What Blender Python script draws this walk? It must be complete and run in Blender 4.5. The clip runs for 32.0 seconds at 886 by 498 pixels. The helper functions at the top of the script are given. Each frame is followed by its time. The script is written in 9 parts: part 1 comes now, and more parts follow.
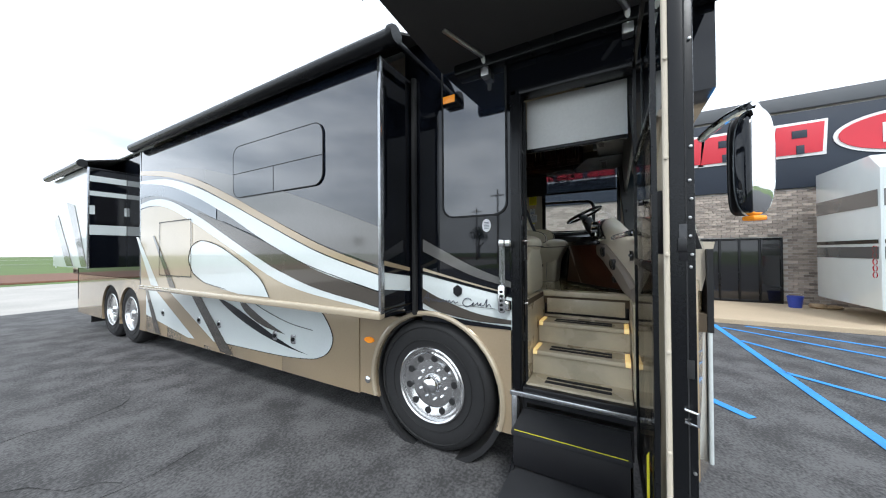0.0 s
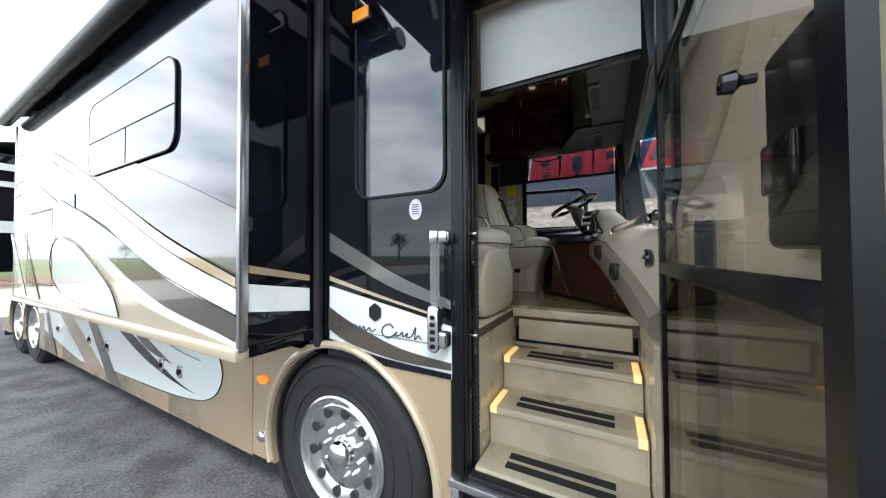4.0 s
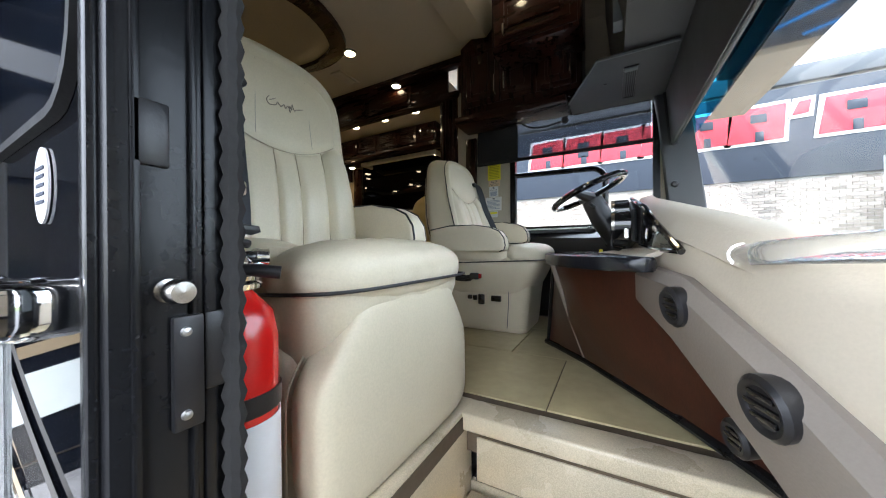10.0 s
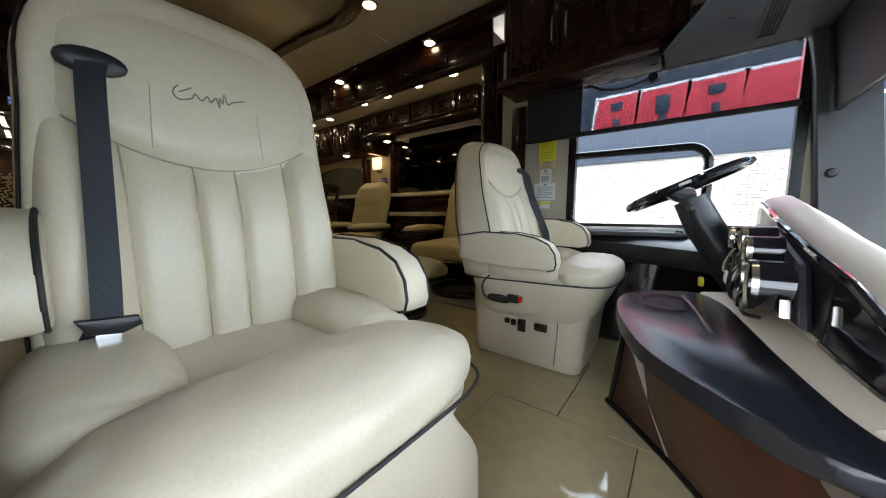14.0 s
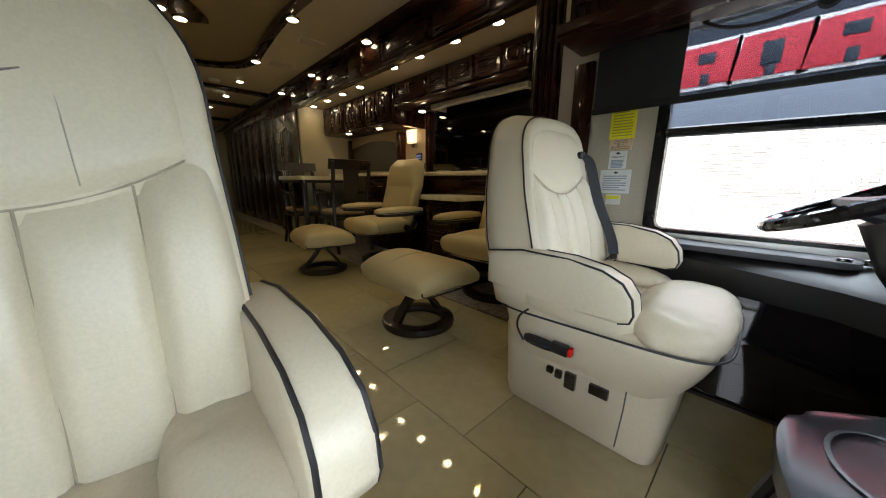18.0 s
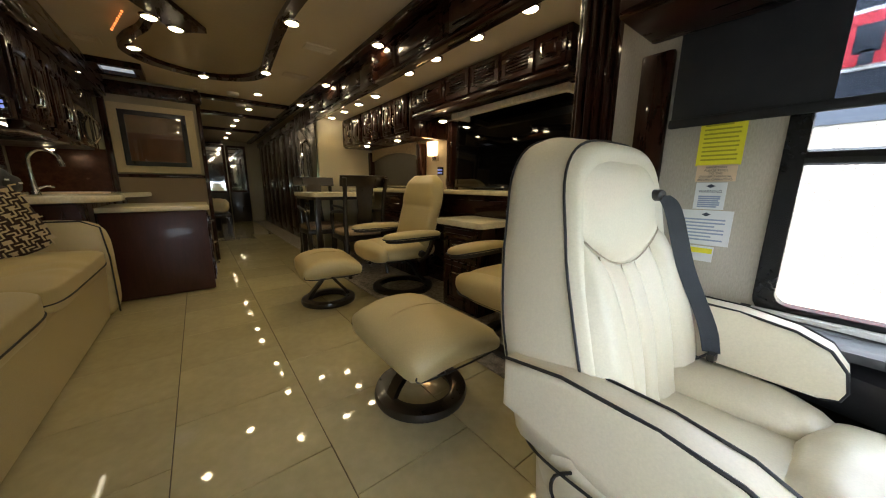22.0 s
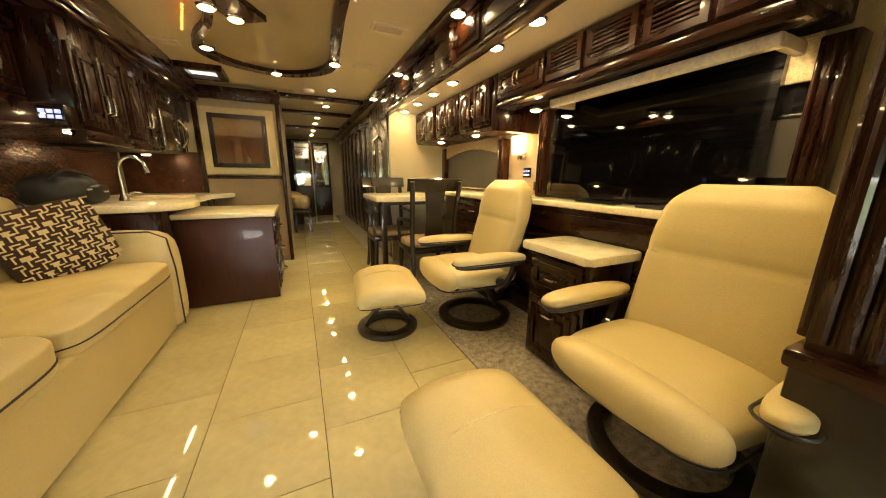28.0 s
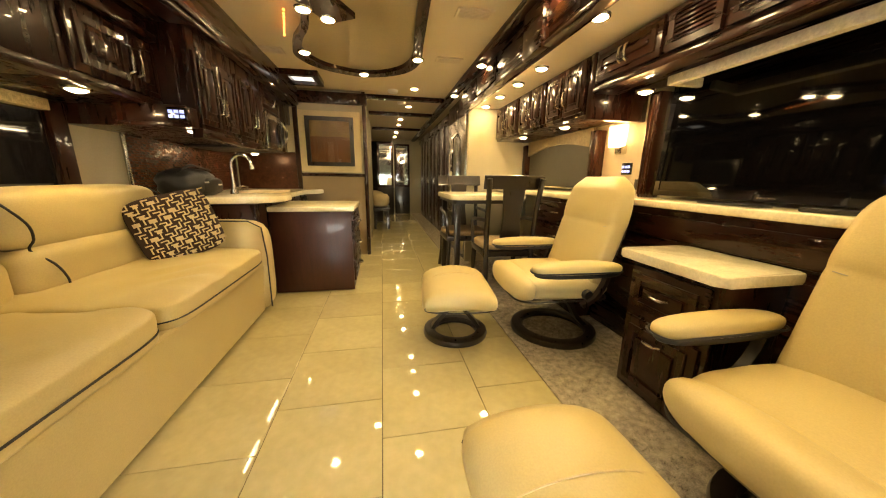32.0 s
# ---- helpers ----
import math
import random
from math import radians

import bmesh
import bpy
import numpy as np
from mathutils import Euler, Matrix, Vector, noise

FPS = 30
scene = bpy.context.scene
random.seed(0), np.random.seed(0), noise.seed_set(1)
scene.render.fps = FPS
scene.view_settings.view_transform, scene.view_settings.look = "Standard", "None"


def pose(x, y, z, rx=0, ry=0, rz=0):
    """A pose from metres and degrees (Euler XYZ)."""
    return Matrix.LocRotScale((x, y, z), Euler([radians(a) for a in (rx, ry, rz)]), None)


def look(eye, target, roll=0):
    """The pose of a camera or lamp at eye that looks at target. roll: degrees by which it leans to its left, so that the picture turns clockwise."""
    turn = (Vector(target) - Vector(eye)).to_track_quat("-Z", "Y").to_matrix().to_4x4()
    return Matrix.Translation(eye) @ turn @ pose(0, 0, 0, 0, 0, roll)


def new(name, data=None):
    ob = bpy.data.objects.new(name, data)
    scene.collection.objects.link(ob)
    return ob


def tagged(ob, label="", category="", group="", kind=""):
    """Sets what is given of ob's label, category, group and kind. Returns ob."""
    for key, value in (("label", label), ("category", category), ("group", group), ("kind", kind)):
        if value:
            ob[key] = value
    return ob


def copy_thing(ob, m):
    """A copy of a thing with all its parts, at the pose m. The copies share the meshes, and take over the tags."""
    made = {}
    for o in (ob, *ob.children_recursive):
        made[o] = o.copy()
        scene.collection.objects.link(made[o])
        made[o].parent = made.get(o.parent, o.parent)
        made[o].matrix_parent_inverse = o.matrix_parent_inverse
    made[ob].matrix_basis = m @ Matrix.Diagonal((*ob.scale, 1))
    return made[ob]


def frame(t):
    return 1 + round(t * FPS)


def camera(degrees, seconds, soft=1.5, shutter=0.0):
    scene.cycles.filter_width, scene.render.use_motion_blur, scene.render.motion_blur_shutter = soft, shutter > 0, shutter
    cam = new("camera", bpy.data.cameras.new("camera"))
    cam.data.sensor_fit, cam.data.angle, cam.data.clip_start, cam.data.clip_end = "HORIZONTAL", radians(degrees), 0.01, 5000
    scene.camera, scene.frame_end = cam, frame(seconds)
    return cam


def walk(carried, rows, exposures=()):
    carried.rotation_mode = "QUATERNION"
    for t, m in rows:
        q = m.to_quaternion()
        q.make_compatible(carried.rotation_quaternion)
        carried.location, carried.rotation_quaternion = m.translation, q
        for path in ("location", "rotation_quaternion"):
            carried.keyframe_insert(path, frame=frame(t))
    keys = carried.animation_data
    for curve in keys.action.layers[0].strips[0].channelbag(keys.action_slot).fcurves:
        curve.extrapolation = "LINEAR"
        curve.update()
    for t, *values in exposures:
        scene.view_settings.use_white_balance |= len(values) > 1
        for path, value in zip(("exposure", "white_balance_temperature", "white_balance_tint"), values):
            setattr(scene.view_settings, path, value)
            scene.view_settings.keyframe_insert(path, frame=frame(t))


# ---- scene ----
cam = camera(110.0, 32.0, soft=1.1)
PATH = [
    (0, (-2.14, 0.176, 1.614), (-0.393, 1.148, 1.633), -0.4),
    (1, (-1.93, 0.215, 1.59), (-0.188, 1.197, 1.64), -0.3),
    (2, (-1.699, 0.25, 1.608), (0.057, 1.208, 1.631), -0.4),
    (3, (-1.44, 0.224, 1.601), (0.323, 1.166, 1.637), -0.3),
    (3.5, (-1.315, 0.215, 1.597), (0.447, 1.162, 1.638), -0.3),
    (5.5, (-0.882, 0.248, 1.595), (0.9, 1.155, 1.59), -0.2),
    (6, (-0.777, 0.262, 1.601), (1.011, 1.159, 1.581), -0.2),
    (7, (-0.572, 0.29, 1.603), (1.224, 1.168, 1.614), -0.5),
    (8, (-0.41, 0.315, 1.615), (1.388, 1.191, 1.622), -0.5),
    (9, (-0.25, 0.342, 1.647), (1.541, 1.232, 1.657), -0.4),
    (9.5, (-0.166, 0.364, 1.679), (1.61, 1.282, 1.689), -0.3),
    (10, (-0.103, 0.373, 1.722), (1.652, 1.332, 1.723), -0.5),
    (10.5, (-0.052, 0.389, 1.77), (1.682, 1.385, 1.752), -0.5),
    (11, (-0.01, 0.404, 1.805), (1.704, 1.434, 1.762), -0.3),
    (12, (0.084, 0.424, 1.83), (1.749, 1.526, 1.73), -0.2),
    (13, (0.188, 0.451, 1.886), (1.803, 1.619, 1.724), -0.4),
    (14, (0.259, 0.481, 1.93), (1.83, 1.698, 1.702), -0.0),
    (14.5, (0.297, 0.493, 1.938), (1.839, 1.74, 1.675), 0.0),
    (16.5, (0.466, 0.594, 2.036), (1.895, 1.935, 1.637), 0.4),
    (17, (0.51, 0.619, 2.036), (1.91, 1.986, 1.627), 0.4),
    (18, (0.614, 0.666, 2.05), (1.975, 2.084, 1.628), 0.6),
    (18.5, (0.672, 0.686, 2.078), (2.01, 2.122, 1.664), 0.5),
    (19, (0.722, 0.705, 2.091), (2.038, 2.154, 1.686), 0.4),
    (20, (0.791, 0.748, 2.124), (2.076, 2.222, 1.714), 0.3),
    (21, (0.884, 0.833, 2.149), (2.124, 2.348, 1.743), 0.2),
    (22, (0.969, 0.913, 2.175), (2.175, 2.459, 1.781), 0.4),
    (23, (1.045, 1.003, 2.206), (2.21, 2.578, 1.802), 0.3),
    (24, (1.125, 1.099, 2.263), (2.229, 2.712, 1.839), 0.5),
    (25, (1.155, 1.19, 2.268), (2.195, 2.843, 1.834), 0.6),
    (25.5, (1.17, 1.231, 2.271), (2.174, 2.904, 1.833), 0.6),
    (27.5, (1.208, 1.373, 2.292), (2.066, 3.122, 1.839), 0.5),
    (28, (1.228, 1.396, 2.292), (2.039, 3.167, 1.838), 0.5),
    (29, (1.233, 1.459, 2.274), (1.947, 3.272, 1.822), 0.6),
    (30, (1.259, 1.501, 2.267), (1.857, 3.355, 1.813), 0.7),
    (31, (1.264, 1.528, 2.257), (1.75, 3.415, 1.805), 0.7),
    (32, (1.269, 1.548, 2.251), (1.642, 3.462, 1.804), 0.8),
]
EXPOSURES = [(0, 0.47, 6150, 7), (3.5, 0.97, 6200, 7), (5.5, 1.6, 6300, 9), (9, 2.35, 6000, 10), (13, 2.65, 6000, 10), (17, 2.78, 6300, 10), (20, 3.2, 6300, 10), (22, 3.45, 6200, 10), (23, 3.58, 6300, 10), (24, 3.95, 6700, 10), (25.5, 4.45, 7300, 10), (27.5, 5.04, 8000, 10), (32, 5.30, 8200, 10)]
walk(cam, [(t, look(eye, target, roll)) for t, eye, target, roll in PATH], EXPOSURES)

# ---- world and sun ----
SUN_ELEV, SUN_AZ = radians(52), radians(235)
world = bpy.data.worlds.new("world")
scene.world = world
world.use_nodes = True
wn, wl = world.node_tree.nodes, world.node_tree.links
wn.clear()
w_out = wn.new("ShaderNodeOutputWorld")
w_bg = wn.new("ShaderNodeBackground")
w_sky = wn.new("ShaderNodeTexSky")
w_sky.sky_type, w_sky.sun_disc = "NISHITA", False
w_sky.sun_elevation, w_sky.sun_rotation = SUN_ELEV, SUN_AZ
w_sky.dust_density, w_sky.air_density = 3.0, 1.2
w_tc, w_map, w_noise, w_ramp, w_mix = (wn.new("ShaderNode" + k) for k in ("TexCoord", "Mapping", "TexNoise", "ValToRGB", "Mix"))
w_map.inputs["Scale"].default_value = (1.6, 1.6, 5.0)
w_noise.inputs["Scale"].default_value, w_noise.inputs["Detail"].default_value = 2.2, 8
w_ramp.color_ramp.elements[0].position, w_ramp.color_ramp.elements[1].position = 0.30, 0.62
w_ramp.color_ramp.elements[0].color = (0.42, 0.42, 0.42, 1)
w_mix.data_type = "RGBA"
w_mix.inputs["B"].default_value = (12.6, 13.1, 13.9, 1)
wl.new(w_tc.outputs["Generated"], w_map.inputs[0])
wl.new(w_map.outputs[0], w_noise.inputs["Vector"])
wl.new(w_noise.outputs[0], w_ramp.inputs[0])
wl.new(w_ramp.outputs[0], w_mix.inputs["Factor"])
wl.new(w_sky.outputs[0], w_mix.inputs["A"])
wl.new(w_mix.outputs["Result"], w_bg.inputs[0])
w_bg.inputs[1].default_value = 0.1
wl.new(w_bg.outputs[0], w_out.inputs[0])
sun = new("sun", bpy.data.lights.new("sun", "SUN"))
sun.data.energy, sun.data.angle, sun.data.color = 1.4, radians(12), (1, 0.985, 0.97)
sun.rotation_euler = (radians(90) - SUN_ELEV, 0, math.pi - SUN_AZ)
WARM = (1.0, 0.66, 0.06)

# ---- materials ----


def mat(name, col, rough=0.5, metal=0.0, var=0.12, scale=3.0, fine=60.0, bump=0.0, coat=0.0, island=0.0, spec=0.5, grain=None, alpha=1.0, trans=0.0, emit=None, power=0.0, rvar=0.1, tight=0.4, coat_ior=1.5):
    m = bpy.data.materials.new(name)
    m.use_nodes = True
    n, l = m.node_tree.nodes, m.node_tree.links
    b = n["Principled BSDF"]
    tc, mp = n.new("ShaderNodeTexCoord"), n.new("ShaderNodeMapping")
    l.new(tc.outputs["Object"], mp.inputs[0])
    if grain:
        mp.inputs["Scale"].default_value = grain
    big, small = n.new("ShaderNodeTexNoise"), n.new("ShaderNodeTexNoise")
    big.inputs["Scale"].default_value, big.inputs["Detail"].default_value = scale, 5
    small.inputs["Scale"].default_value, small.inputs["Detail"].default_value = fine, 4
    l.new(mp.outputs[0], big.inputs["Vector"])
    l.new(mp.outputs[0], small.inputs["Vector"])
    add = n.new("ShaderNodeMath")
    add.operation = "ADD"
    l.new(big.outputs[0], add.inputs[0])
    l.new(small.outputs[0], add.inputs[1])
    val = n.new("ShaderNodeMapRange")
    val.inputs["From Min"].default_value, val.inputs["From Max"].default_value = 1 - tight, 1 + tight
    val.inputs["To Min"].default_value, val.inputs["To Max"].default_value = 1 - var, 1 + var
    l.new(add.outputs[0], val.inputs["Value"])
    src = val.outputs[0]
    if island:
        oi = n.new("ShaderNodeObjectInfo")
        mr = n.new("ShaderNodeMapRange")
        mr.inputs["To Min"].default_value, mr.inputs["To Max"].default_value = 1 - island, 1 + island
        l.new(oi.outputs["Random"], mr.inputs["Value"])
        mu = n.new("ShaderNodeMath")
        mu.operation = "MULTIPLY"
        l.new(src, mu.inputs[0])
        l.new(mr.outputs[0], mu.inputs[1])
        src = mu.outputs[0]
    hsv = n.new("ShaderNodeHueSaturation")
    hsv.inputs["Color"].default_value = (*col, 1)
    l.new(src, hsv.inputs["Value"])
    l.new(hsv.outputs[0], b.inputs["Base Color"])
    rr = n.new("ShaderNodeMapRange")
    rr.inputs["From Min"].default_value, rr.inputs["From Max"].default_value = 0.3, 0.7
    rr.inputs["To Min"].default_value, rr.inputs["To Max"].default_value = max(rough * (1 - rvar), 0.0), min(rough * (1 + rvar), 1)
    l.new(big.outputs[0], rr.inputs["Value"])
    l.new(rr.outputs[0], b.inputs["Roughness"])
    b.inputs["Metallic"].default_value = metal
    b.inputs["Coat Weight"].default_value, b.inputs["Coat Roughness"].default_value = coat, 0.03
    b.inputs["Specular IOR Level"].default_value = spec
    b.inputs["Coat IOR"].default_value = coat_ior
    b.inputs["Transmission Weight"].default_value = trans
    b.inputs["Alpha"].default_value = alpha
    if bump:
        bp = n.new("ShaderNodeBump")
        bp.inputs["Strength"].default_value, bp.inputs["Distance"].default_value = bump, 0.004
        l.new(small.outputs[0], bp.inputs["Height"])
        l.new(bp.outputs[0], b.inputs["Normal"])
    if emit:
        b.inputs["Emission Color"].default_value, b.inputs["Emission Strength"].default_value = (*emit, 1), power
    return m


def pane_mat(name, tint, clear):
    """Thin sheet of glass: clear see-through with a mirror-like film."""
    m = bpy.data.materials.new(name)
    m.use_nodes = True
    n, l = m.node_tree.nodes, m.node_tree.links
    n.clear()
    o, tr, gl, mx, fr, pw_ = (n.new("ShaderNode" + k) for k in ("OutputMaterial", "BsdfTransparent", "BsdfGlossy", "MixShader", "LayerWeight", "Math"))
    tr.inputs[0].default_value = (*tint, 1)
    gl.inputs["Roughness"].default_value = 0.01
    fr.inputs[0].default_value = 0.5
    pw_.operation, pw_.use_clamp = "MULTIPLY_ADD", True
    po = n.new("ShaderNodeMath")
    po.operation = "POWER"
    po.inputs[1].default_value = 4.0
    l.new(fr.outputs["Facing"], po.inputs[0])
    l.new(po.outputs[0], pw_.inputs[0])
    pw_.inputs[1].default_value, pw_.inputs[2].default_value = 0.6, clear
    l.new(pw_.outputs[0], mx.inputs[0])
    l.new(tr.outputs[0], mx.inputs[1])
    l.new(gl.outputs[0], mx.inputs[2])
    l.new(mx.outputs[0], o.inputs[0])
    return m


ASPHALT = mat("asphalt", (0.098, 0.096, 0.097), 0.85, 0, 0.42, 2.6, 48, 1.0, spec=0.3, tight=0.17)
GRAVEL = mat("gravel", (0.42, 0.40, 0.37), 0.95, 0, 0.25, 0.5, 20, 0.6)
GRASS = mat("grass", (0.10, 0.15, 0.04), 0.95, 0, 0.35, 0.2, 12, 0.5)
SOIL = mat("soil", (0.17, 0.085, 0.055), 0.95, 0, 0.3, 0.2, 8, 0.6)
CONCRETE = mat("concrete", (0.50, 0.40, 0.28), 0.9, 0, 0.15, 0.8, 40, 0.3)
BLUEPAINT = mat("blue_line_paint", (0.05, 0.30, 0.75), 0.7, 0, 0.25, 2.5, 60, 0.2)
TARP = mat("tar_crack", (0.018, 0.018, 0.018), 0.7, 0, 0.2)
BLACKPAINT = mat("black_paint", (0.004, 0.005, 0.008), 0.05, 0, 0.05, coat=1.0, spec=0.1, coat_ior=1.45)
DARKBLUE = mat("midnight_paint", (0.010, 0.014, 0.024), 0.04, 0, 0.05, coat=1.0, spec=0.8, coat_ior=1.75)
TANPAINT = mat("tan_paint", (0.44, 0.34, 0.22), 0.16, 0.25, 0.05, coat=1.0)
TANLIGHT = mat("champagne_paint", (0.56, 0.47, 0.34), 0.16, 0.25, 0.05, coat=1.0)
WHITEPAINT = mat("white_paint", (0.72, 0.77, 0.76), 0.14, 0, 0.04, coat=1.0)
GREYPAINT = mat("bronze_grey_paint", (0.085, 0.072, 0.058), 0.14, 0.2, 0.06, coat=1.0)
STEELPAINT = mat("steel_blue_paint", (0.20, 0.23, 0.27), 0.12, 0.2, 0.05, coat=1.0)
MISTPAINT = mat("misty_grey_paint", (0.16, 0.155, 0.15), 0.12, 0.2, 0.05, coat=1.0)
BLACKTRIM = mat("black_trim", (0.007, 0.0075, 0.009), 0.26, 0, 0.2, 4, 90, 0.05, spec=0.3)
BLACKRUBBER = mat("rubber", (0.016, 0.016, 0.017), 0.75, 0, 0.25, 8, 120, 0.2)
CHROME = mat("chrome", (0.86, 0.87, 0.88), 0.05, 1.0, 0.02)
NICKEL = mat("brushed_nickel", (0.62, 0.60, 0.55), 0.24, 1.0, 0.05, 6, 200, 0.03)
ALU = mat("aluminium", (0.60, 0.60, 0.60), 0.38, 1.0, 0.08)
SILVERTRIM = mat("silver_trim", (0.55, 0.56, 0.58), 0.25, 0.9, 0.06)
AWNING = mat("awning_fabric", (0.055, 0.052, 0.05), 0.85, 0, 0.15, 5, 150, 0.2)
AMBER = mat("amber_lens", (0.85, 0.28, 0.02), 0.15, 0, 0.1, emit=(1, 0.35, 0.03), power=0.2)
REDLENS = mat("red_lens", (0.6, 0.02, 0.02), 0.15, 0, 0.1)
CLEARPLASTIC = mat("ribbed_clear_acrylic", (0.93, 0.95, 0.95), 0.06, 0, 0.05, 6, 60, 0.3, trans=0.9)
POLISHED = mat("polished_aluminium", (0.86, 0.86, 0.86), 0.20, 1.0, 0.05)
YELLOWLABEL = mat("yellow_label", (0.85, 0.78, 0.03), 0.6, 0, 0.04)
QUARTZ = mat("speckled_solid_surface", (0.55, 0.48, 0.35), 0.28, 0, 0.30, 4, 380, 0.02)
QUARTZTOP = mat("cream_marbled_countertop", (0.72, 0.66, 0.50), 0.16, 0, 0.18, 14, 90)
GRIP = mat("grip_tape", (0.02, 0.021, 0.024), 0.85, 0, 0.3, 10, 300, 0.3)
LEATHER = mat("cream_leather", (0.635, 0.575, 0.435), 0.38, 0, 0.08, 4, 230, 0.08)
LEATHERWARM = mat("butter_leather", (0.55, 0.445, 0.225), 0.36, 0, 0.10, 4, 210, 0.08)
PIPING = mat("dark_piping", (0.015, 0.015, 0.017), 0.5, 0, 0.1)
BELT = mat("seat_belt_webbing", (0.018, 0.022, 0.030), 0.6, 0, 0.2, 10, 300, 0.3)
DASH = mat("cream_dash_vinyl", (0.62, 0.55, 0.44), 0.42, 0, 0.05, 3, 220, 0.12)
DASHLOW = mat("taupe_dash_vinyl", (0.25, 0.215, 0.185), 0.5, 0, 0.06, 3, 220, 0.12)
GREYABS = mat("charcoal_abs", (0.045, 0.048, 0.052), 0.5, 0, 0.12, 4, 240, 0.1)
GREYPILLAR = mat("grey_pillar_vinyl", (0.10, 0.115, 0.125), 0.5, 0, 0.1, 4, 240, 0.1)
BLACKABS = mat("black_abs", (0.014, 0.014, 0.016), 0.35, 0, 0.2, 6, 200, 0.08)
TRAYBLACK = mat("satin_black_tray", (0.010, 0.011, 0.015), 0.22, 0, 0.3, 8, 200, 0.05)
GLOSSBLACK = mat("gloss_black", (0.010, 0.010, 0.012), 0.06, 0, 0.05, coat=0.6)
WOOD = mat("cherry_wood", (0.024, 0.0070, 0.0037), 0.28, 0, 0.5, 3, 34, 0.0, spec=0.2, coat=0.40, grain=(9, 9, 1.2))
CONSOLEWOOD = mat("console_wood", (0.046, 0.0125, 0.007), 0.38, 0, 0.4, 3, 34, 0.03, spec=0.35, coat=0.1, grain=(9, 9, 1.2))
# leather tone darkened: crease shade of the seams is put into this colour
SEAMLINE = mat("seam_shadow_thread", (0.40, 0.35, 0.255), 0.8, 0, 0.1)
THREAD = mat("cream_thread", (0.40, 0.38, 0.32), 0.7, 0, 0.1)
WOODH = mat("cherry_wood_long", (0.024, 0.0070, 0.0037), 0.28, 0, 0.5, 3, 34, 0.0, spec=0.2, coat=0.40, grain=(9, 1.2, 9))
DARKWOOD = mat("espresso_wood", (0.011, 0.0065, 0.005), 0.30, 0, 0.35, 3, 34, 0.03, coat=0.4, grain=(9, 9, 1.2))
TILE = mat("cream_porcelain", (0.49, 0.43, 0.25), 0.045, 0, 0.12, 3.5, 22, coat=0.3, island=0.06, rvar=0.5)
GROUT = mat("grout", (0.10, 0.075, 0.05), 0.9, 0, 0.15)
CARPET = mat("shag_carpet", (0.34, 0.30, 0.25), 0.98, 0, 0.75, 30, 260, 0.9)
CEILING = mat("cream_ceiling_vinyl", (0.62, 0.54, 0.42), 0.62, 0, 0.05, 3, 160, 0.05)
LACQUER = mat("lacquered_panel", (0.46, 0.38, 0.26), 0.10, 0, 0.05, coat=0.8)
WALLPAPER = mat("textured_wallpaper", (0.44, 0.39, 0.29), 0.8, 0, 0.12, 5, 300, 0.25, grain=(1, 1, 0.25))
CABWALL = mat("woven_wall_vinyl", (0.46, 0.42, 0.34), 0.8, 0, 0.18, 5, 300, 0.35, grain=(1, 1, 0.3))
WHITEVINYL = mat("white_vinyl", (0.80, 0.80, 0.78), 0.6, 0, 0.05)
SHADE = mat("solar_shade", (0.015, 0.016, 0.018), 0.8, 0, 0.15, 20, 400, 0.1)
MESHSHADE = pane_mat("solar_screen", (0.40, 0.41, 0.43), 0.01)
NIGHTSHADE = mat("lowered_night_shade", (0.055, 0.05, 0.04), 0.6, 0, 0.15, 20, 300, 0.1)
GLASS = pane_mat("clear_glass", (0.93, 0.96, 0.97), 0.02)
BLUEGLASS = pane_mat("sun_band_glass", (0.25, 0.72, 0.92), 0.03)
DOORMESH = pane_mat("screen_door_mesh", (0.62, 0.61, 0.58), 0.04)
DOORGLASS = pane_mat("screen_door_acrylic", (0.93, 0.92, 0.90), 0.03)
SCREEN = mat("television_screen", (0.002, 0.002, 0.0025), 0.035, 0, 0.05, spec=0.45, rvar=0.0)
MOSAIC = mat("copper_mosaic", (0.10, 0.035, 0.018), 0.25, 0.35, 0.5, 12, 40, 0.1, island=0.45)
STAINLESS = mat("stainless_steel", (0.45, 0.43, 0.40), 0.22, 1.0, 0.08, 5, 120, 0.02, grain=(1, 1, 8))
LAMPGLOW = mat("lamp_glow", (1, 0.9, 0.7), 0.5, emit=(1, 0.80, 0.48), power=5.0)
SCONCEGLOW = mat("sconce_glass", (1, 0.85, 0.6), 0.4, emit=(1, 0.66, 0.32), power=0.28)
STEPGLOW = mat("step_light", (1, 0.85, 0.5), 0.4, emit=(1, 0.60, 0.15), power=0.35)
LEDGLOW = mat("led_strip", (1, 0.95, 0.85), 0.4, emit=(1, 0.86, 0.6), power=0.9)
BLUELED = mat("blue_key", (0.3, 0.4, 0.9), 0.4, emit=(0.28, 0.36, 1), power=0.05)
REDLED = mat("red_led", (1, 0.3, 0.1), 0.4, emit=(1, 0.22, 0.05), power=0.2)
# emission stands in for daylight through the hatch; the ceiling above is closed
DAYGLOW = mat("skylight_lens", (0.9, 0.92, 0.95), 0.4, emit=(0.85, 0.92, 1), power=0.035)
RED = mat("fire_red", (0.62, 0.012, 0.010), 0.22, 0, 0.06, coat=0.5)
SIGNRED = mat("sign_red", (0.60, 0.035, 0.055), 0.6, 0, 0.06)
SIGNNAVY = mat("sign_navy", (0.020, 0.028, 0.045), 0.6, 0, 0.12)
SIGNWHITE = mat("sign_white", (0.75, 0.75, 0.75), 0.6, 0, 0.04)
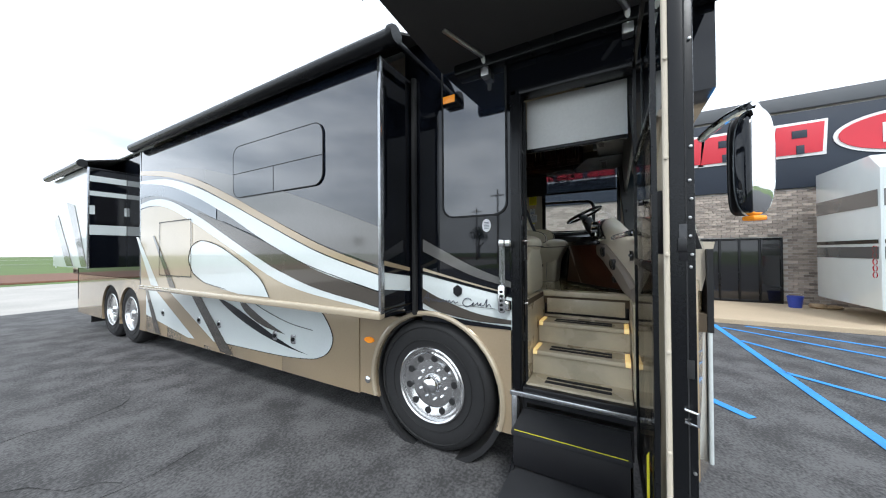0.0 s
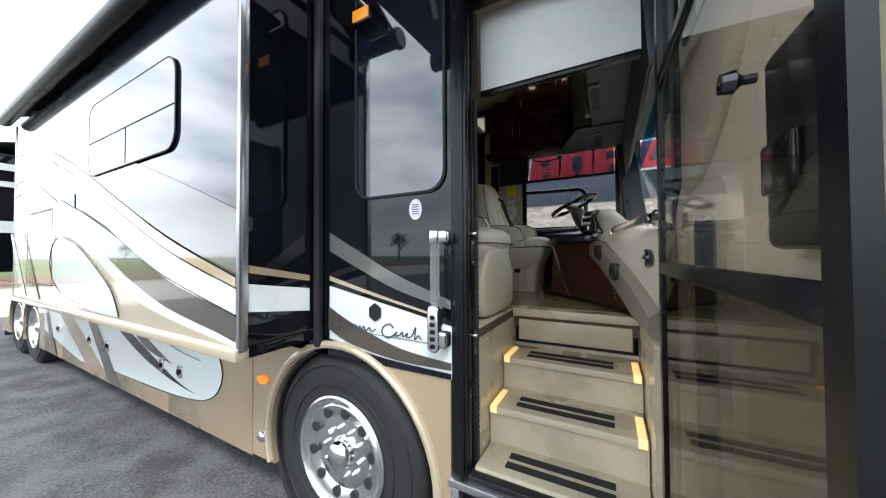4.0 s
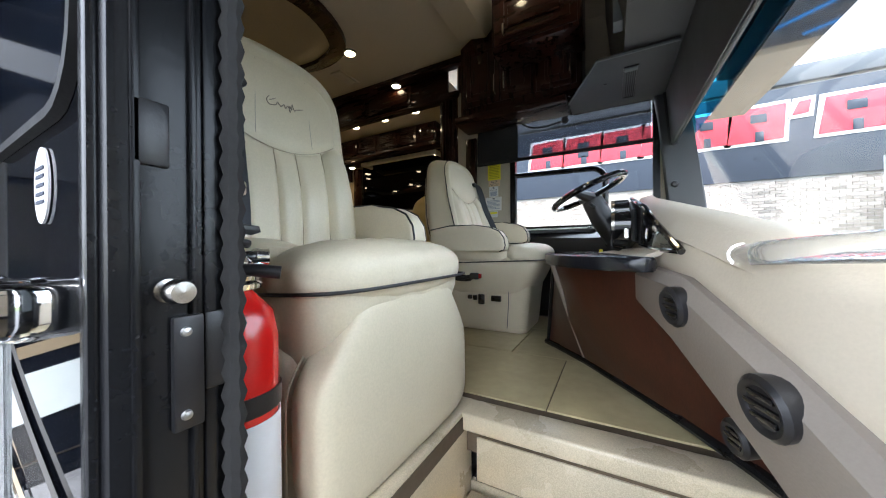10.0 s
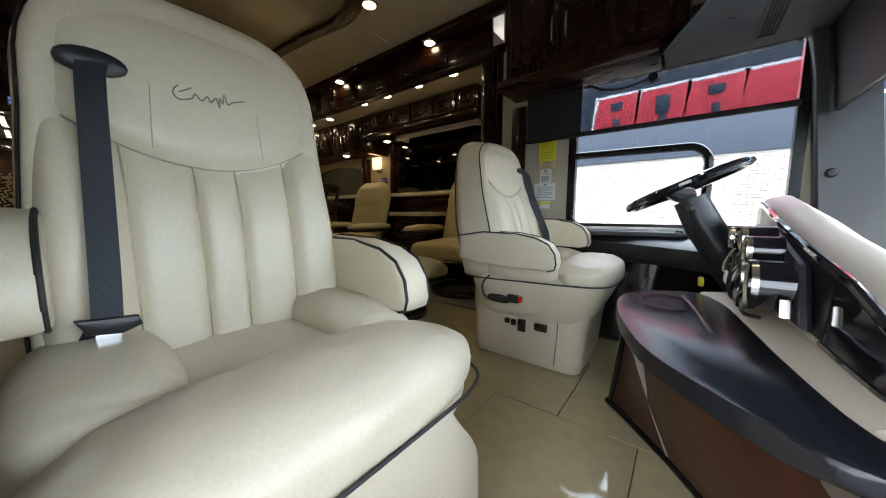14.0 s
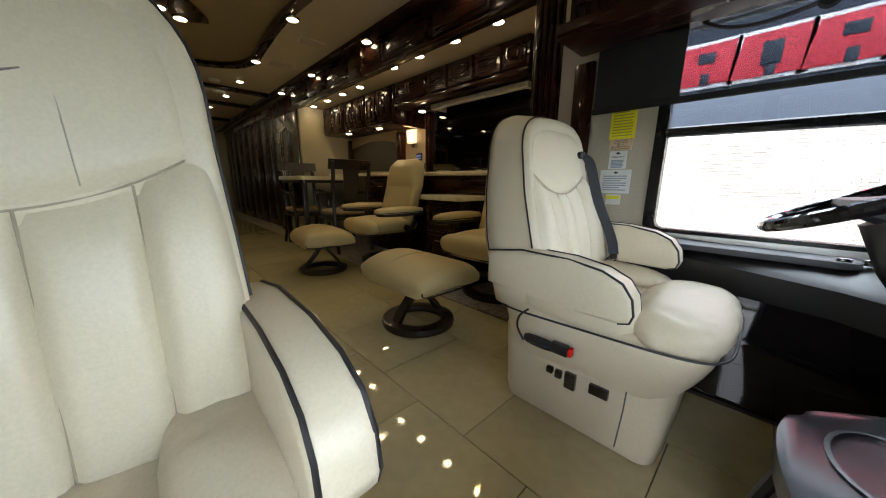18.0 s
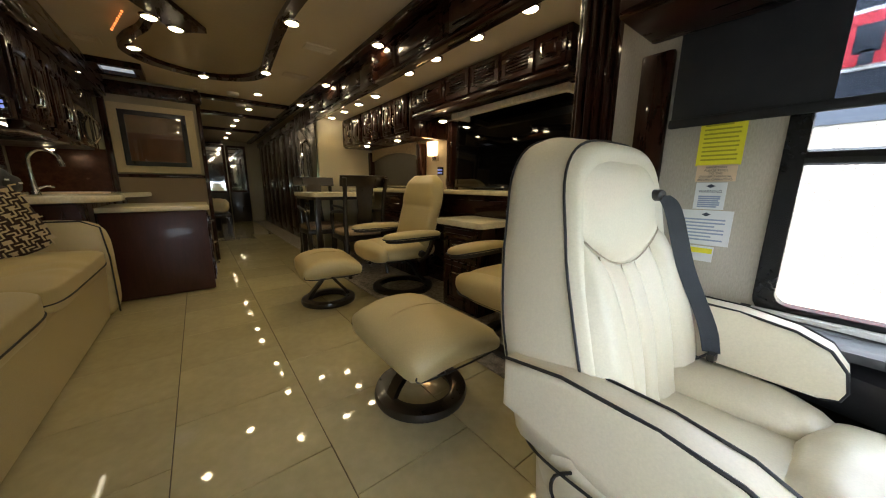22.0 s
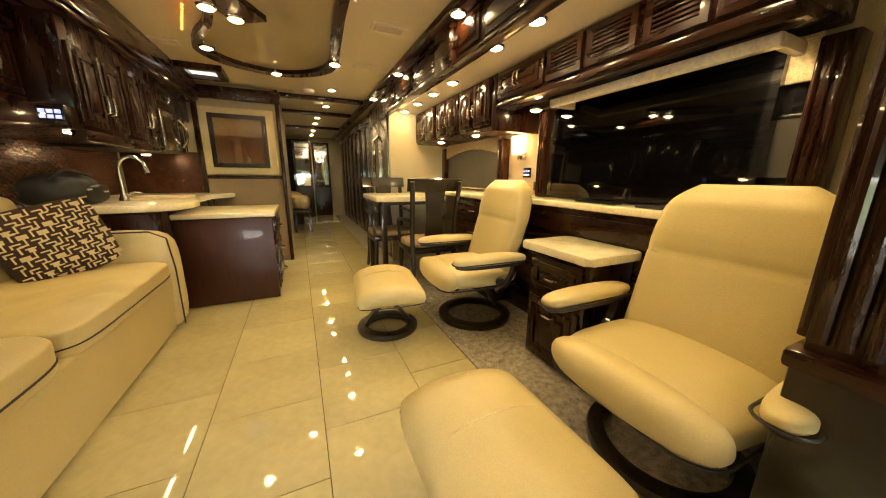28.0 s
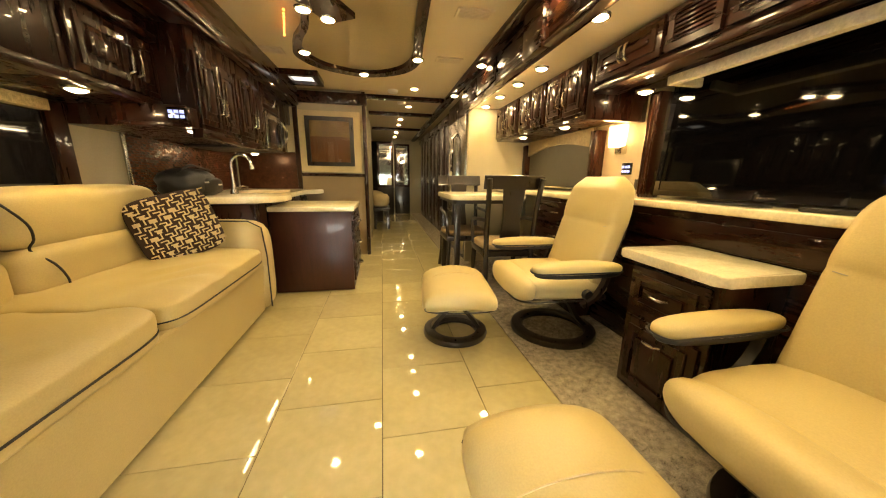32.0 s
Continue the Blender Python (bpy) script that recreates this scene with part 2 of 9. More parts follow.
BRICK = mat("grey_brick", (0.36, 0.31, 0.27), 0.9, 0, 0.2, 6, 60, 0.3, island=0.45)
MORTAR = mat("mortar", (0.46, 0.44, 0.41), 0.95, 0, 0.12)
CLAD = mat("grey_cladding", (0.10, 0.105, 0.115), 0.6, 0, 0.1)
PAPER = mat("paper", (0.75, 0.76, 0.76), 0.8, 0, 0.03)
KRAFT = mat("peach_paper", (0.72, 0.55, 0.36), 0.8, 0, 0.03)
INK = mat("ink", (0.05, 0.06, 0.09), 0.8, 0, 0.05)
FADEINK = mat("pale_ink", (0.30, 0.36, 0.48), 0.8, 0, 0.05)
YELLOWINK = mat("olive_ink", (0.45, 0.42, 0.02), 0.8, 0, 0.05)
LEAF = mat("leaf", (0.055, 0.085, 0.030), 0.8, 0, 0.4, 2, 20, 0.2)
BARK = mat("bark", (0.10, 0.08, 0.06), 0.9, 0, 0.3, 3, 20, 0.4)
BLUEBUCKET = mat("blue_plastic", (0.03, 0.06, 0.35), 0.4, 0, 0.08)
STONE = mat("tan_stone", (0.42, 0.30, 0.18), 0.9, 0, 0.25, 4, 30, 0.3)
PICTURE = mat("abstract_print", (0.22, 0.085, 0.030), 0.35, 0, 0.7, 5, 3, coat=1.0)
PICTURE2 = mat("abstract_print_pale", (0.36, 0.22, 0.09), 0.35, 0, 0.4, 5, 3, coat=1.0)
PATTERNDARK = mat("chocolate_cloth", (0.030, 0.014, 0.010), 0.9, 0, 0.2, 20, 300, 0.2)
PATTERNGOLD = mat("gold_embroidery", (0.56, 0.45, 0.27), 0.7, 0, 0.15, 20, 300, 0.2)
BAGCLOTH = mat("black_nylon", (0.014, 0.014, 0.015), 0.55, 0, 0.25, 10, 200, 0.3)
SEATCLOTH = mat("mosaic_seat_cloth", (0.30, 0.22, 0.13), 0.9, 0, 0.5, 60, 200, 0.2)
LINEN = mat("blanket", (0.55, 0.45, 0.28), 0.9, 0, 0.15, 10, 160, 0.3)
HOLDER = mat("printed_label", (0.80, 0.80, 0.82), 0.5, 0, 0.03)

# ---- tools ----


def thing(name, label="", category="", group="", at=(0, 0, 0), kind=""):
    e = new(name)
    e.empty_display_size = 0.1
    e.location = at
    return tagged(e, label, category, group, kind)


def part(name, bm, material, parent=None, label="", kind="", smooth=35, category="", group=""):
    me = bpy.data.meshes.new(name)
    bmesh.ops.recalc_face_normals(bm, faces=bm.faces)
    if smooth:
        lim = radians(smooth)
        for e in bm.edges:
            e.smooth = len(e.link_faces) == 2 and e.calc_face_angle(0) < lim
        for f in bm.faces:
            f.smooth = True
    bm.to_mesh(me)
    bm.free()
    me.materials.append(material)
    ob = new(name, me)
    if parent:
        ob.parent = parent
        ob.matrix_parent_inverse = Matrix.Identity(4) if parent.data else parent.matrix_basis.inverted()
    return tagged(ob, label, category, group, kind)


def setting(name, bm, material, label, category="wall", smooth=35):
    return part(name, bm, material, None, label, "structure", smooth, category)


def box(x0, x1, y0, y1, z0, z1, bev=0.0, seg=2, bm=None):
    out = bm or bmesh.new()
    r = bmesh.ops.create_cube(out, size=1, matrix=Matrix.Translation(((x0 + x1) / 2, (y0 + y1) / 2, (z0 + z1) / 2)) @ Matrix.Diagonal((abs(x1 - x0), abs(y1 - y0), abs(z1 - z0), 1)))
    if bev:
        es = {e for v in r["verts"] for e in v.link_edges}
        bmesh.ops.bevel(out, geom=list(es), offset=min(bev, abs(x1 - x0) * 0.45, abs(y1 - y0) * 0.45, abs(z1 - z0) * 0.45), segments=seg, affect="EDGES", profile=0.5)
    return out


def prism(pts, axis, a, b, bev=0.0, bm=None):
    """A polygon drawn across an axis and drawn out along it from a to b."""
    out = bm or bmesh.new()
    put = {"x": lambda p, q, s: (s, p, q), "y": lambda p, q, s: (p, s, q), "z": lambda p, q, s: (p, q, s)}[axis]
    lo = [out.verts.new(put(p, q, a)) for p, q in pts]
    hi = [out.verts.new(put(p, q, b)) for p, q in pts]
    n = len(pts)
    fs = [out.faces.new(lo), out.faces.new(hi[::-1])]
    for i in range(n):
        fs.append(out.faces.new((lo[i], hi[i], hi[(i + 1) % n], lo[(i + 1) % n])))
    if bev:
        es = {e for f in fs[:2] for e in f.edges}
        bmesh.ops.bevel(out, geom=list(es), offset=bev, segments=2, affect="EDGES", profile=0.5)
    return out


def cyl(p, q, r, r2=None, seg=20, bm=None, bev=0.0):
    out = bm or bmesh.new()
    p, q = Vector(p), Vector(q)
    m = Matrix.Translation((p + q) / 2) @ (q - p).to_track_quat("Z", "Y").to_matrix().to_4x4()
    r_ = bmesh.ops.create_cone(out, cap_ends=True, segments=seg, radius1=r, radius2=r if r2 is None else r2, depth=(q - p).length, matrix=m)
    if bev:
        es = {e for v in r_["verts"] for e in v.link_edges if len([f for f in e.link_faces if len(f.verts) > 4]) == 1}
        bmesh.ops.bevel(out, geom=list(es), offset=bev, segments=2, affect="EDGES", profile=0.5)
    return out


def tube(pts, r, seg=8, closed=False, bm=None):
    """A round bar along a line of points; r may be a number or one number a point."""
    out = bm or bmesh.new()
    pts = [Vector(p) for p in pts]
    n = len(pts)
    rs = r if isinstance(r, (list, tuple)) else [r] * n
    rings, up = [], None
    for i, p in enumerate(pts):
        a = pts[i - 1] if (i or closed) else p
        b = pts[(i + 1) % n] if (i < n - 1 or closed) else p
        d = (b - a).normalized()
        if up is None:
            up = d.orthogonal().normalized()
        up = (up - d * up.dot(d)).normalized()
        s = d.cross(up)
        rings.append([out.verts.new(p + rs[i] * (up * math.cos(k * math.tau / seg) + s * math.sin(k * math.tau / seg))) for k in range(seg)])
    for i in range(n if closed else n - 1):
        a, b = rings[i], rings[(i + 1) % n]
        if closed and i == n - 1:
            shift = min(range(seg), key=lambda k: (b[k].co - a[0].co).length)
            b = b[shift:] + b[:shift]
        for k in range(seg):
            out.faces.new((a[k], a[(k + 1) % seg], b[(k + 1) % seg], b[k]))
    if not closed:
        out.faces.new(rings[0][::-1])
        out.faces.new(rings[-1])
    return out


def lathe(prof, centre, axis="z", seg=32, bm=None):
    """Turns a list of (radius, height) about an axis through centre."""
    out = bm or bmesh.new()
    c = Vector(centre)
    put = {"z": lambda r, h, a: (r * math.cos(a), r * math.sin(a), h), "x": lambda r, h, a: (h, r * math.cos(a), r * math.sin(a)), "y": lambda r, h, a: (r * math.cos(a), h, r * math.sin(a))}[axis]
    rings = [[out.verts.new(c + Vector(put(max(r, 1e-4), h, k * math.tau / seg))) for k in range(seg)] for r, h in prof]
    for a, b in zip(rings, rings[1:]):
        for k in range(seg):
            out.faces.new((a[k], a[(k + 1) % seg], b[(k + 1) % seg], b[k]))
    if prof[0][0] > 1e-3 and prof[0] != prof[-1]:
        out.faces.new(rings[0][::-1])
        out.faces.new(rings[-1])
    return out


def cushion(cx, cy, cz, sx, sy, sz, power=4.0, cuts=7, puff=0.0, wrinkle=0.0, seed=0, bm=None):
    """A padded block with rounded corners, swollen by puff and creased by wrinkle."""
    out = bm or bmesh.new()
    n = cuts + 1
    grid = {}

    def vert(i, j, k):
        key = (i, j, k)
        if key not in grid:
            u = Vector((2 * i / n - 1, 2 * j / n - 1, 2 * k / n - 1))
            s = sum(abs(c) ** power for c in u) ** (1 / power)
            big = max(abs(c) for c in u)
            v = u * (big / s)
            sw = 1 + puff * max(0, 1 - u.x * u.x) * max(0, 1 - u.y * u.y)
            p = Vector((v.x * sx / 2, v.y * sy / 2, v.z * sz / 2 * sw))
            if wrinkle:
                p += p.normalized() * wrinkle * (noise.noise(Vector((p.x * 16 + seed, p.y * 16, p.z * 16))) + 0.5 * noise.noise(Vector((p.x * 40, p.y * 40 + seed, p.z * 40))))
            grid[key] = out.verts.new(p + Vector((cx, cy, cz)))
        return grid[key]

    for a in range(n):
        for b in range(n):
            for q in ((0, 1), (n, 0)):
                s, flip = q
                for f in (((s, a, b), (s, a + 1, b), (s, a + 1, b + 1), (s, a, b + 1)), ((a, s, b), (a + 1, s, b), (a + 1, s, b + 1), (a, s, b + 1)), ((a, b, s), (a + 1, b, s), (a + 1, b + 1, s), (a, b + 1, s))):
                    out.faces.new([vert(*v) for v in f])
    return out


def loft(sections, closed=True, bm=None):
    out = bm or bmesh.new()
    rings = [[out.verts.new(p) for p in s] for s in sections]
    n = len(rings[0])
    for a, b in zip(rings, rings[1:]):
        for k in range(n if closed else n - 1):
            out.faces.new((a[k], a[(k + 1) % n], b[(k + 1) % n], b[k]))
    if closed:
        out.faces.new(rings[0][::-1])
        out.faces.new(rings[-1])
    return out


def slab_of(sheet, thick, bm=None):
    """A sheet of rows of points, thickened along its normals."""
    out = loft(sheet, closed=False, bm=bm)
    bmesh.ops.recalc_face_normals(out, faces=out.faces)
    bmesh.ops.solidify(out, geom=out.faces[:], thickness=thick)
    return out


def band(line, x, thick=0.004):
    """A painted band on a wall across x: points (y, low z, high z)."""
    pts = [(y, lo) for y, lo, hi in line] + [(y, hi) for y, lo, hi in reversed(line)]
    out = bmesh.new()
    n = len(line)
    grid = [[[out.verts.new((xx, y, z)) for z in (lo, hi)] for y, lo, hi in line] for xx in (x, x - thick)]
    for i in range(n - 1):
        for g in grid:
            out.faces.new((g[i][0], g[i + 1][0], g[i + 1][1], g[i][1]))
        for s in (0, 1):
            out.faces.new((grid[0][i][s], grid[0][i + 1][s], grid[1][i + 1][s], grid[1][i][s]))
    for i in (0, n - 1):
        out.faces.new((grid[0][i][0], grid[0][i][1], grid[1][i][1], grid[1][i][0]))
    return out


def curve(pts, n=24):
    """A smooth run through rows of numbers, the first of which rises or falls steadily."""
    out = []
    m = len(pts)
    for i in range(m - 1):
        p0, p1, p2, p3 = (pts[max(0, min(m - 1, i + k))] for k in (-1, 0, 1, 2))
        steps = max(2, n // (m - 1))
        for s in range(steps):
            t = s / steps
            out.append(tuple(0.5 * (2 * b + (c - a) * t + (2 * a - 5 * b + 4 * c - d) * t * t + (3 * b - a - 3 * c + d) * t ** 3) for a, b, c, d in zip(p0, p1, p2, p3)))
    out.append(tuple(pts[-1]))
    return out


def rounded(x0, x1, y0, y1, r, seg=5):
    out = []
    for cx, cy, a0 in ((x1 - r, y1 - r, 0), (x0 + r, y1 - r, 90), (x0 + r, y0 + r, 180), (x1 - r, y0 + r, 270)):
        out += [(cx + r * math.cos(radians(a0 + 90 * k / seg)), cy + r * math.sin(radians(a0 + 90 * k / seg))) for k in range(seg + 1)]
    return out


def frame_of(outer, inner, axis, a, b, bm=None):
    """A ring between two outlines of as many points, drawn out along an axis."""
    out = bm or bmesh.new()
    put = {"x": lambda p, q, s: (s, p, q), "y": lambda p, q, s: (p, s, q), "z": lambda p, q, s: (p, q, s)}[axis]
    v = [[[out.verts.new(put(p, q, s)) for p, q in ring] for s in (a, b)] for ring in (outer, inner)]
    n = len(outer)
    for i in range(n):
        j = (i + 1) % n
        for s in (0, 1):
            out.faces.new((v[0][s][i], v[0][s][j], v[1][s][j], v[1][s][i]))
        for r in (0, 1):
            out.faces.new((v[r][0][i], v[r][0][j], v[r][1][j], v[r][1][i]))
    return out


def lettering(name, text, size, m, material, parent, extrude=0.0006, align="CENTER"):
    cu = bpy.data.curves.new(name, "FONT")
    cu.body, cu.size, cu.extrude, cu.align_x = text, size, extrude, align
    tmp = bpy.data.objects.new(name, cu)
    me = bpy.data.meshes.new_from_object(tmp)
    bpy.data.objects.remove(tmp)
    me.transform(m)
    me.materials.clear()
    me.materials.append(material)
    ob = new(name, me)
    ob.parent = parent
    ob.matrix_parent_inverse = Matrix.Identity(4) if parent.data else parent.matrix_basis.inverted()
    return ob


def spot(x, y, z, watts, size=100, drop=0.01):
    d = bpy.data.lights.new("downlight_beam", "SPOT")
    d.energy, d.color, d.spot_size, d.spot_blend, d.shadow_soft_size = watts, WARM, radians(size), 0.75, 0.03
    o = new("downlight_beam", d)
    o.location = (x, y, z - drop)
    return o


FLOOR = 1.268
CEIL = 3.22
DW = 2.15    # inner face of the driver's wall in the cab
SX = -0.42   # outer face of the lounge slide-out

# ---- ground and surroundings ----
setting("ground", box(-400, 400, -400, 400, -0.3, -0.012), GRASS, "flat green field reaching the horizon", "ground", 0)
bm = bmesh.new()
bmesh.ops.create_grid(bm, x_segments=40, y_segments=40, size=1, matrix=Matrix.Translation((-2, -4, 0)) @ Matrix.Diagonal((24, 19, 1, 1)))
for v in bm.verts:
    v.co.z = 0.003 * noise.noise(v.co * 0.4) - 0.004
setting("asphalt_lot", bm, ASPHALT, "worn dark grey asphalt parking lot", "ground")
setting("gravel_strip", box(-60, 60, 14.5, 27, -0.2, -0.002), GRAVEL, "pale crushed gravel strip beyond the asphalt", "ground", 0)
setting("soil_bank", box(-80, 80, 29, 40, -0.2, 0.10, 0.08), SOIL, "bare red-brown soil bank at the field edge", "ground", 0)
setting("pavement", box(6.9, 10.2, -16, 12, -0.1, 0.10, 0.02), CONCRETE, "tan concrete pavement along the building", "pavement", 0)
for k, (x0, y0, x1, y1, w) in enumerate(((1.2, -1.76, 6.6, -1.66, 0.10), (6.35, -1.75, 4.9, -3.5, 0.08), (5.25, -1.75, 3.55, -3.0, 0.08), (3.6, -1.75, 1.9, -3.5, 0.08), (2.3, -0.62, 1.9, -0.95, 0.10), (6.7, -2.2, 5.6, -3.9, 0.08))):
    d = Vector((x1 - x0, y1 - y0, 0)).normalized()
    s = Vector((-d.y, d.x, 0)) * w / 2
    b = bmesh.new()
    lo = [b.verts.new(Vector(p) + q + Vector((0, 0, z))) for z in (0.002, 0.006) for p, q in (((x0, y0, 0), s), ((x1, y1, 0), s), ((x1, y1, 0), -s), ((x0, y0, 0), -s))]
    b.faces.new(lo[:4]), b.faces.new(lo[4:])
    for i in range(4):
        b.faces.new((lo[i], lo[(i + 1) % 4], lo[4 + (i + 1) % 4], lo[4 + i]))
    part("parking_line", b, BLUEPAINT, None, "worn bright blue painted parking line on asphalt", "structure", 0, "road marking", "blue parking lines")
rng = random.Random(5)
for k in range(7):
    x, y, a = rng.uniform(-3.8, -0.8), rng.uniform(0.5, 6.5), rng.uniform(0, 6.3)
    pts = []
    for i in range(9):
        pts.append((x, y, 0.002))
        a += rng.uniform(-0.7, 0.7)
        x, y = x + 0.16 * math.cos(a), y + 0.16 * math.sin(a)
    part("crack", tube(pts, [0.0008 + 0.0022 * rng.random() for _ in pts], 5), TARP, None, "thin dark crack running through the asphalt", "structure", 30, "ground", "asphalt cracks")

# ---- brick building with its banner ----
bld = thing("brick_building", "single-storey grey brick dealership with a navy banner", "building", at=(11, 0, 0))
part("wall", box(10.06, 18, -14, 11, 0, 5.5), MORTAR, bld, "mortar-grey brick wall", smooth=0)
part("roof", box(9.95, 18.2, -14.2, 11.2, 5.45, 5.85, 0.03), CLAD, bld, "dark metal roof edge")
part("banner", box(9.98, 10.05, -12, 4.4, 3.3, 5.38, 0.01), SIGNNAVY, bld, "navy fabric banner")
gd = part("glass_door", box(10.0, 10.05, -3.86, -2.1, 0.1, 1.95), GLOSSBLACK, bld, "dark glazed double door")
for y0 in (-3.86, -3.42, -2.98, -2.54, -2.14):
    part("mullion", box(9.97, 10.02, y0 - 0.025, y0 + 0.025, 0.1, 1.95, 0.005), BLACKTRIM, gd)
for z0 in (0.14, 1.92):
    part("rail", box(9.975, 10.02, -3.86, -2.1, z0 - 0.03, z0 + 0.03, 0.005), BLACKTRIM, gd)


def sign_block(y, w, z0, z1, slot):
    """One slanted red shape of the banner with a white edge; the brand stays unlettered."""
    sl = 0.12
    out = [(y, z1), (y - w, z1 + 0.02), (y - w + sl * 0.4, z0), (y + sl, z0 - 0.02)]
    grow = [(y + 0.09, z1 + 0.08), (y - w - 0.07, z1 + 0.09), (y - w - 0.03, z0 - 0.08), (y + sl + 0.07, z0 - 0.09)]
    part("sign_outline", prism(grow, "x", 9.955, 9.975, 0.004), SIGNWHITE, bld, "white edge of a red sign shape")
    part("sign_shape", prism(out, "x", 9.93, 9.953, 0.004), SIGNRED, bld, "slanted red block shape")
    cy, cz = y - w / 2 + sl * 0.3, (z0 + z1) / 2
    if slot:
        part("sign_slot", box(9.915, 9.929, cy - w * 0.18, cy + w * 0.14, cz + (0.03 if slot == 1 else -0.22), cz + (0.24 if slot == 1 else 0.22), 0.006), SIGNNAVY, bld, "dark notch in a red sign shape")
        part("sign_notch", box(9.915, 9.929, cy - w * 0.12, cy + w * 0.05, z0 - 0.02, z0 + 0.22, 0.006), SIGNNAVY, bld, "dark notch in a red sign shape")


for y, w, s in ((2.55, 0.90, 1), (1.55, 0.92, 2), (0.55, 0.92, 1), (-0.42, 0.82, 0), (-1.32, 0.84, 1), (-2.24, 0.92, 1), (-3.78, 0.92, 1)):
    sign_block(y, w, 4.22, 5.0, s)
sign_block(-3.36, 0.2, 4.72, 5.0, 0)
for nm, ry, rz, x0, x1, m_ in (("oval_edge", 1.35, 0.56, 9.955, 9.975, SIGNWHITE), ("oval_sign", 1.26, 0.48, 9.93, 9.953, SIGNRED)):
    part(nm, prism([(-6.2 + ry * math.cos(k * math.tau / 40), 4.55 + rz * math.sin(k * math.tau / 40)) for k in range(40)], "x", x0, x1), m_, bld, "red oval sign field with a white edge")
lettering("sign_letters", "RV", 0.72, Matrix.Translation((9.92, -6.05, 4.28)) @ Euler((radians(90), 0, radians(-90))).to_matrix().to_4x4(), SIGNWHITE, bld, 0.004)
blue_bucket = thing("bucket", "blue plastic bucket standing on the pavement", "bucket", at=(9.4, -3.9, 0.1))
part("pail", lathe([(0.0, 0.1), (0.12, 0.1), (0.15, 0.38), (0.16, 0.38), (0.16, 0.40), (0.13, 0.40), (0.11, 0.13), (0.0, 0.13)], (9.4, -3.9, 0)), BLUEBUCKET, blue_bucket)
part("handle", tube([(9.4, -3.9 + 0.16 * math.cos(a), 0.40 + 0.07 * math.sin(a)) for a in np.linspace(0, math.pi, 9)], 0.005, 6), ALU, blue_bucket, "wire handle")
for k, (y, s) in enumerate(((-4.35, 0.2), (-4.65, 0.16), (-4.5, 0.12))):
    part("landscape_stone", cushion(9.5, y, 0.1 + s * 0.28, s * 1.6, s * 1.5, s * 0.6, 2.6, 5, 0, 0.03, k), STONE, None, "rough tan landscape stone by the brick wall", "", 50, "stone", "landscape stones")

# ---- the neighbouring white motorhome ----
rv = thing("parked_motorhome", "white parked motorhome with grey stripes beside the building", "motorhome", at=(8.4, -8, 0))
rvp = [(7.2, 0.42), (7.2, 3.2), (7.5, 3.5), (9.4, 3.5), (9.4, 0.42)]
part("body", prism([(p, q) for p, q in rvp], "y", -14, -4.3, 0.03), WHITEPAINT, rv, "white body")
for z0, z1, m_ in ((2.45, 2.78, MISTPAINT), (1.72, 1.80, GREYPAINT), (1.42, 1.66, MISTPAINT)):
    part("stripe", box(7.190, 7.196, -13.9, -4.35, z0, z1), m_, rv, "grey paint stripe", smooth=0)
    part("end_stripe", box(7.25, 9.35, -4.294, -4.288, z0, z1), m_, rv, "grey paint stripe on the end", smooth=0)
for y in (-5.4, -7.2):
    w = part("window", prism(rounded(y - 0.7, y + 0.4, 2.0, 2.9, 0.08), "x", 7.165, 7.188), GLOSSBLACK, rv, "dark tinted window")
for y in (-4.85, -5.8, -7.0):
    part("compartment_door", prism(rounded(y - 0.45, y + 0.45, 0.52, 1.3, 0.03), "x", 7.18, 7.194, 0.003), WHITEPAINT, rv)
part("entry_latch", box(7.17, 7.185, -4.7, -4.55, 2.2, 2.32, 0.01), CHROME, rv, "chrome latch")
for k in range(5):
    part("tail_lamp", lathe([(0.0, -0.02), (0.055, -0.018), (0.06, 0.0)], (7.35, -4.285, 1.1 + 0.13 * k), "y", 14), REDLENS, rv, "round red tail lamp")
wy = part("wheel", lathe([(0.30, -0.14), (0.46, -0.15), (0.5, -0.1), (0.5, 0.1), (0.46, 0.15), (0.30, 0.14), (0.30, -0.14)], (7.45, -6.0, 0.5), "x"), BLACKRUBBER, rv, "black tyre")
part("rim", lathe([(0.0, -0.06), (0.1, -0.08), (0.16, -0.03), (0.26, -0.06), (0.3, -0.12), (0.3, 0.1)], (7.45, -6.0, 0.5), "x"), CHROME, wy, "polished rim")
part("mud_flap", box(7.3, 7.7, -5.1, -5.08, 0.12, 0.45), BLACKRUBBER, rv, smooth=0)

# ---- distant trees, fence and field edge ----


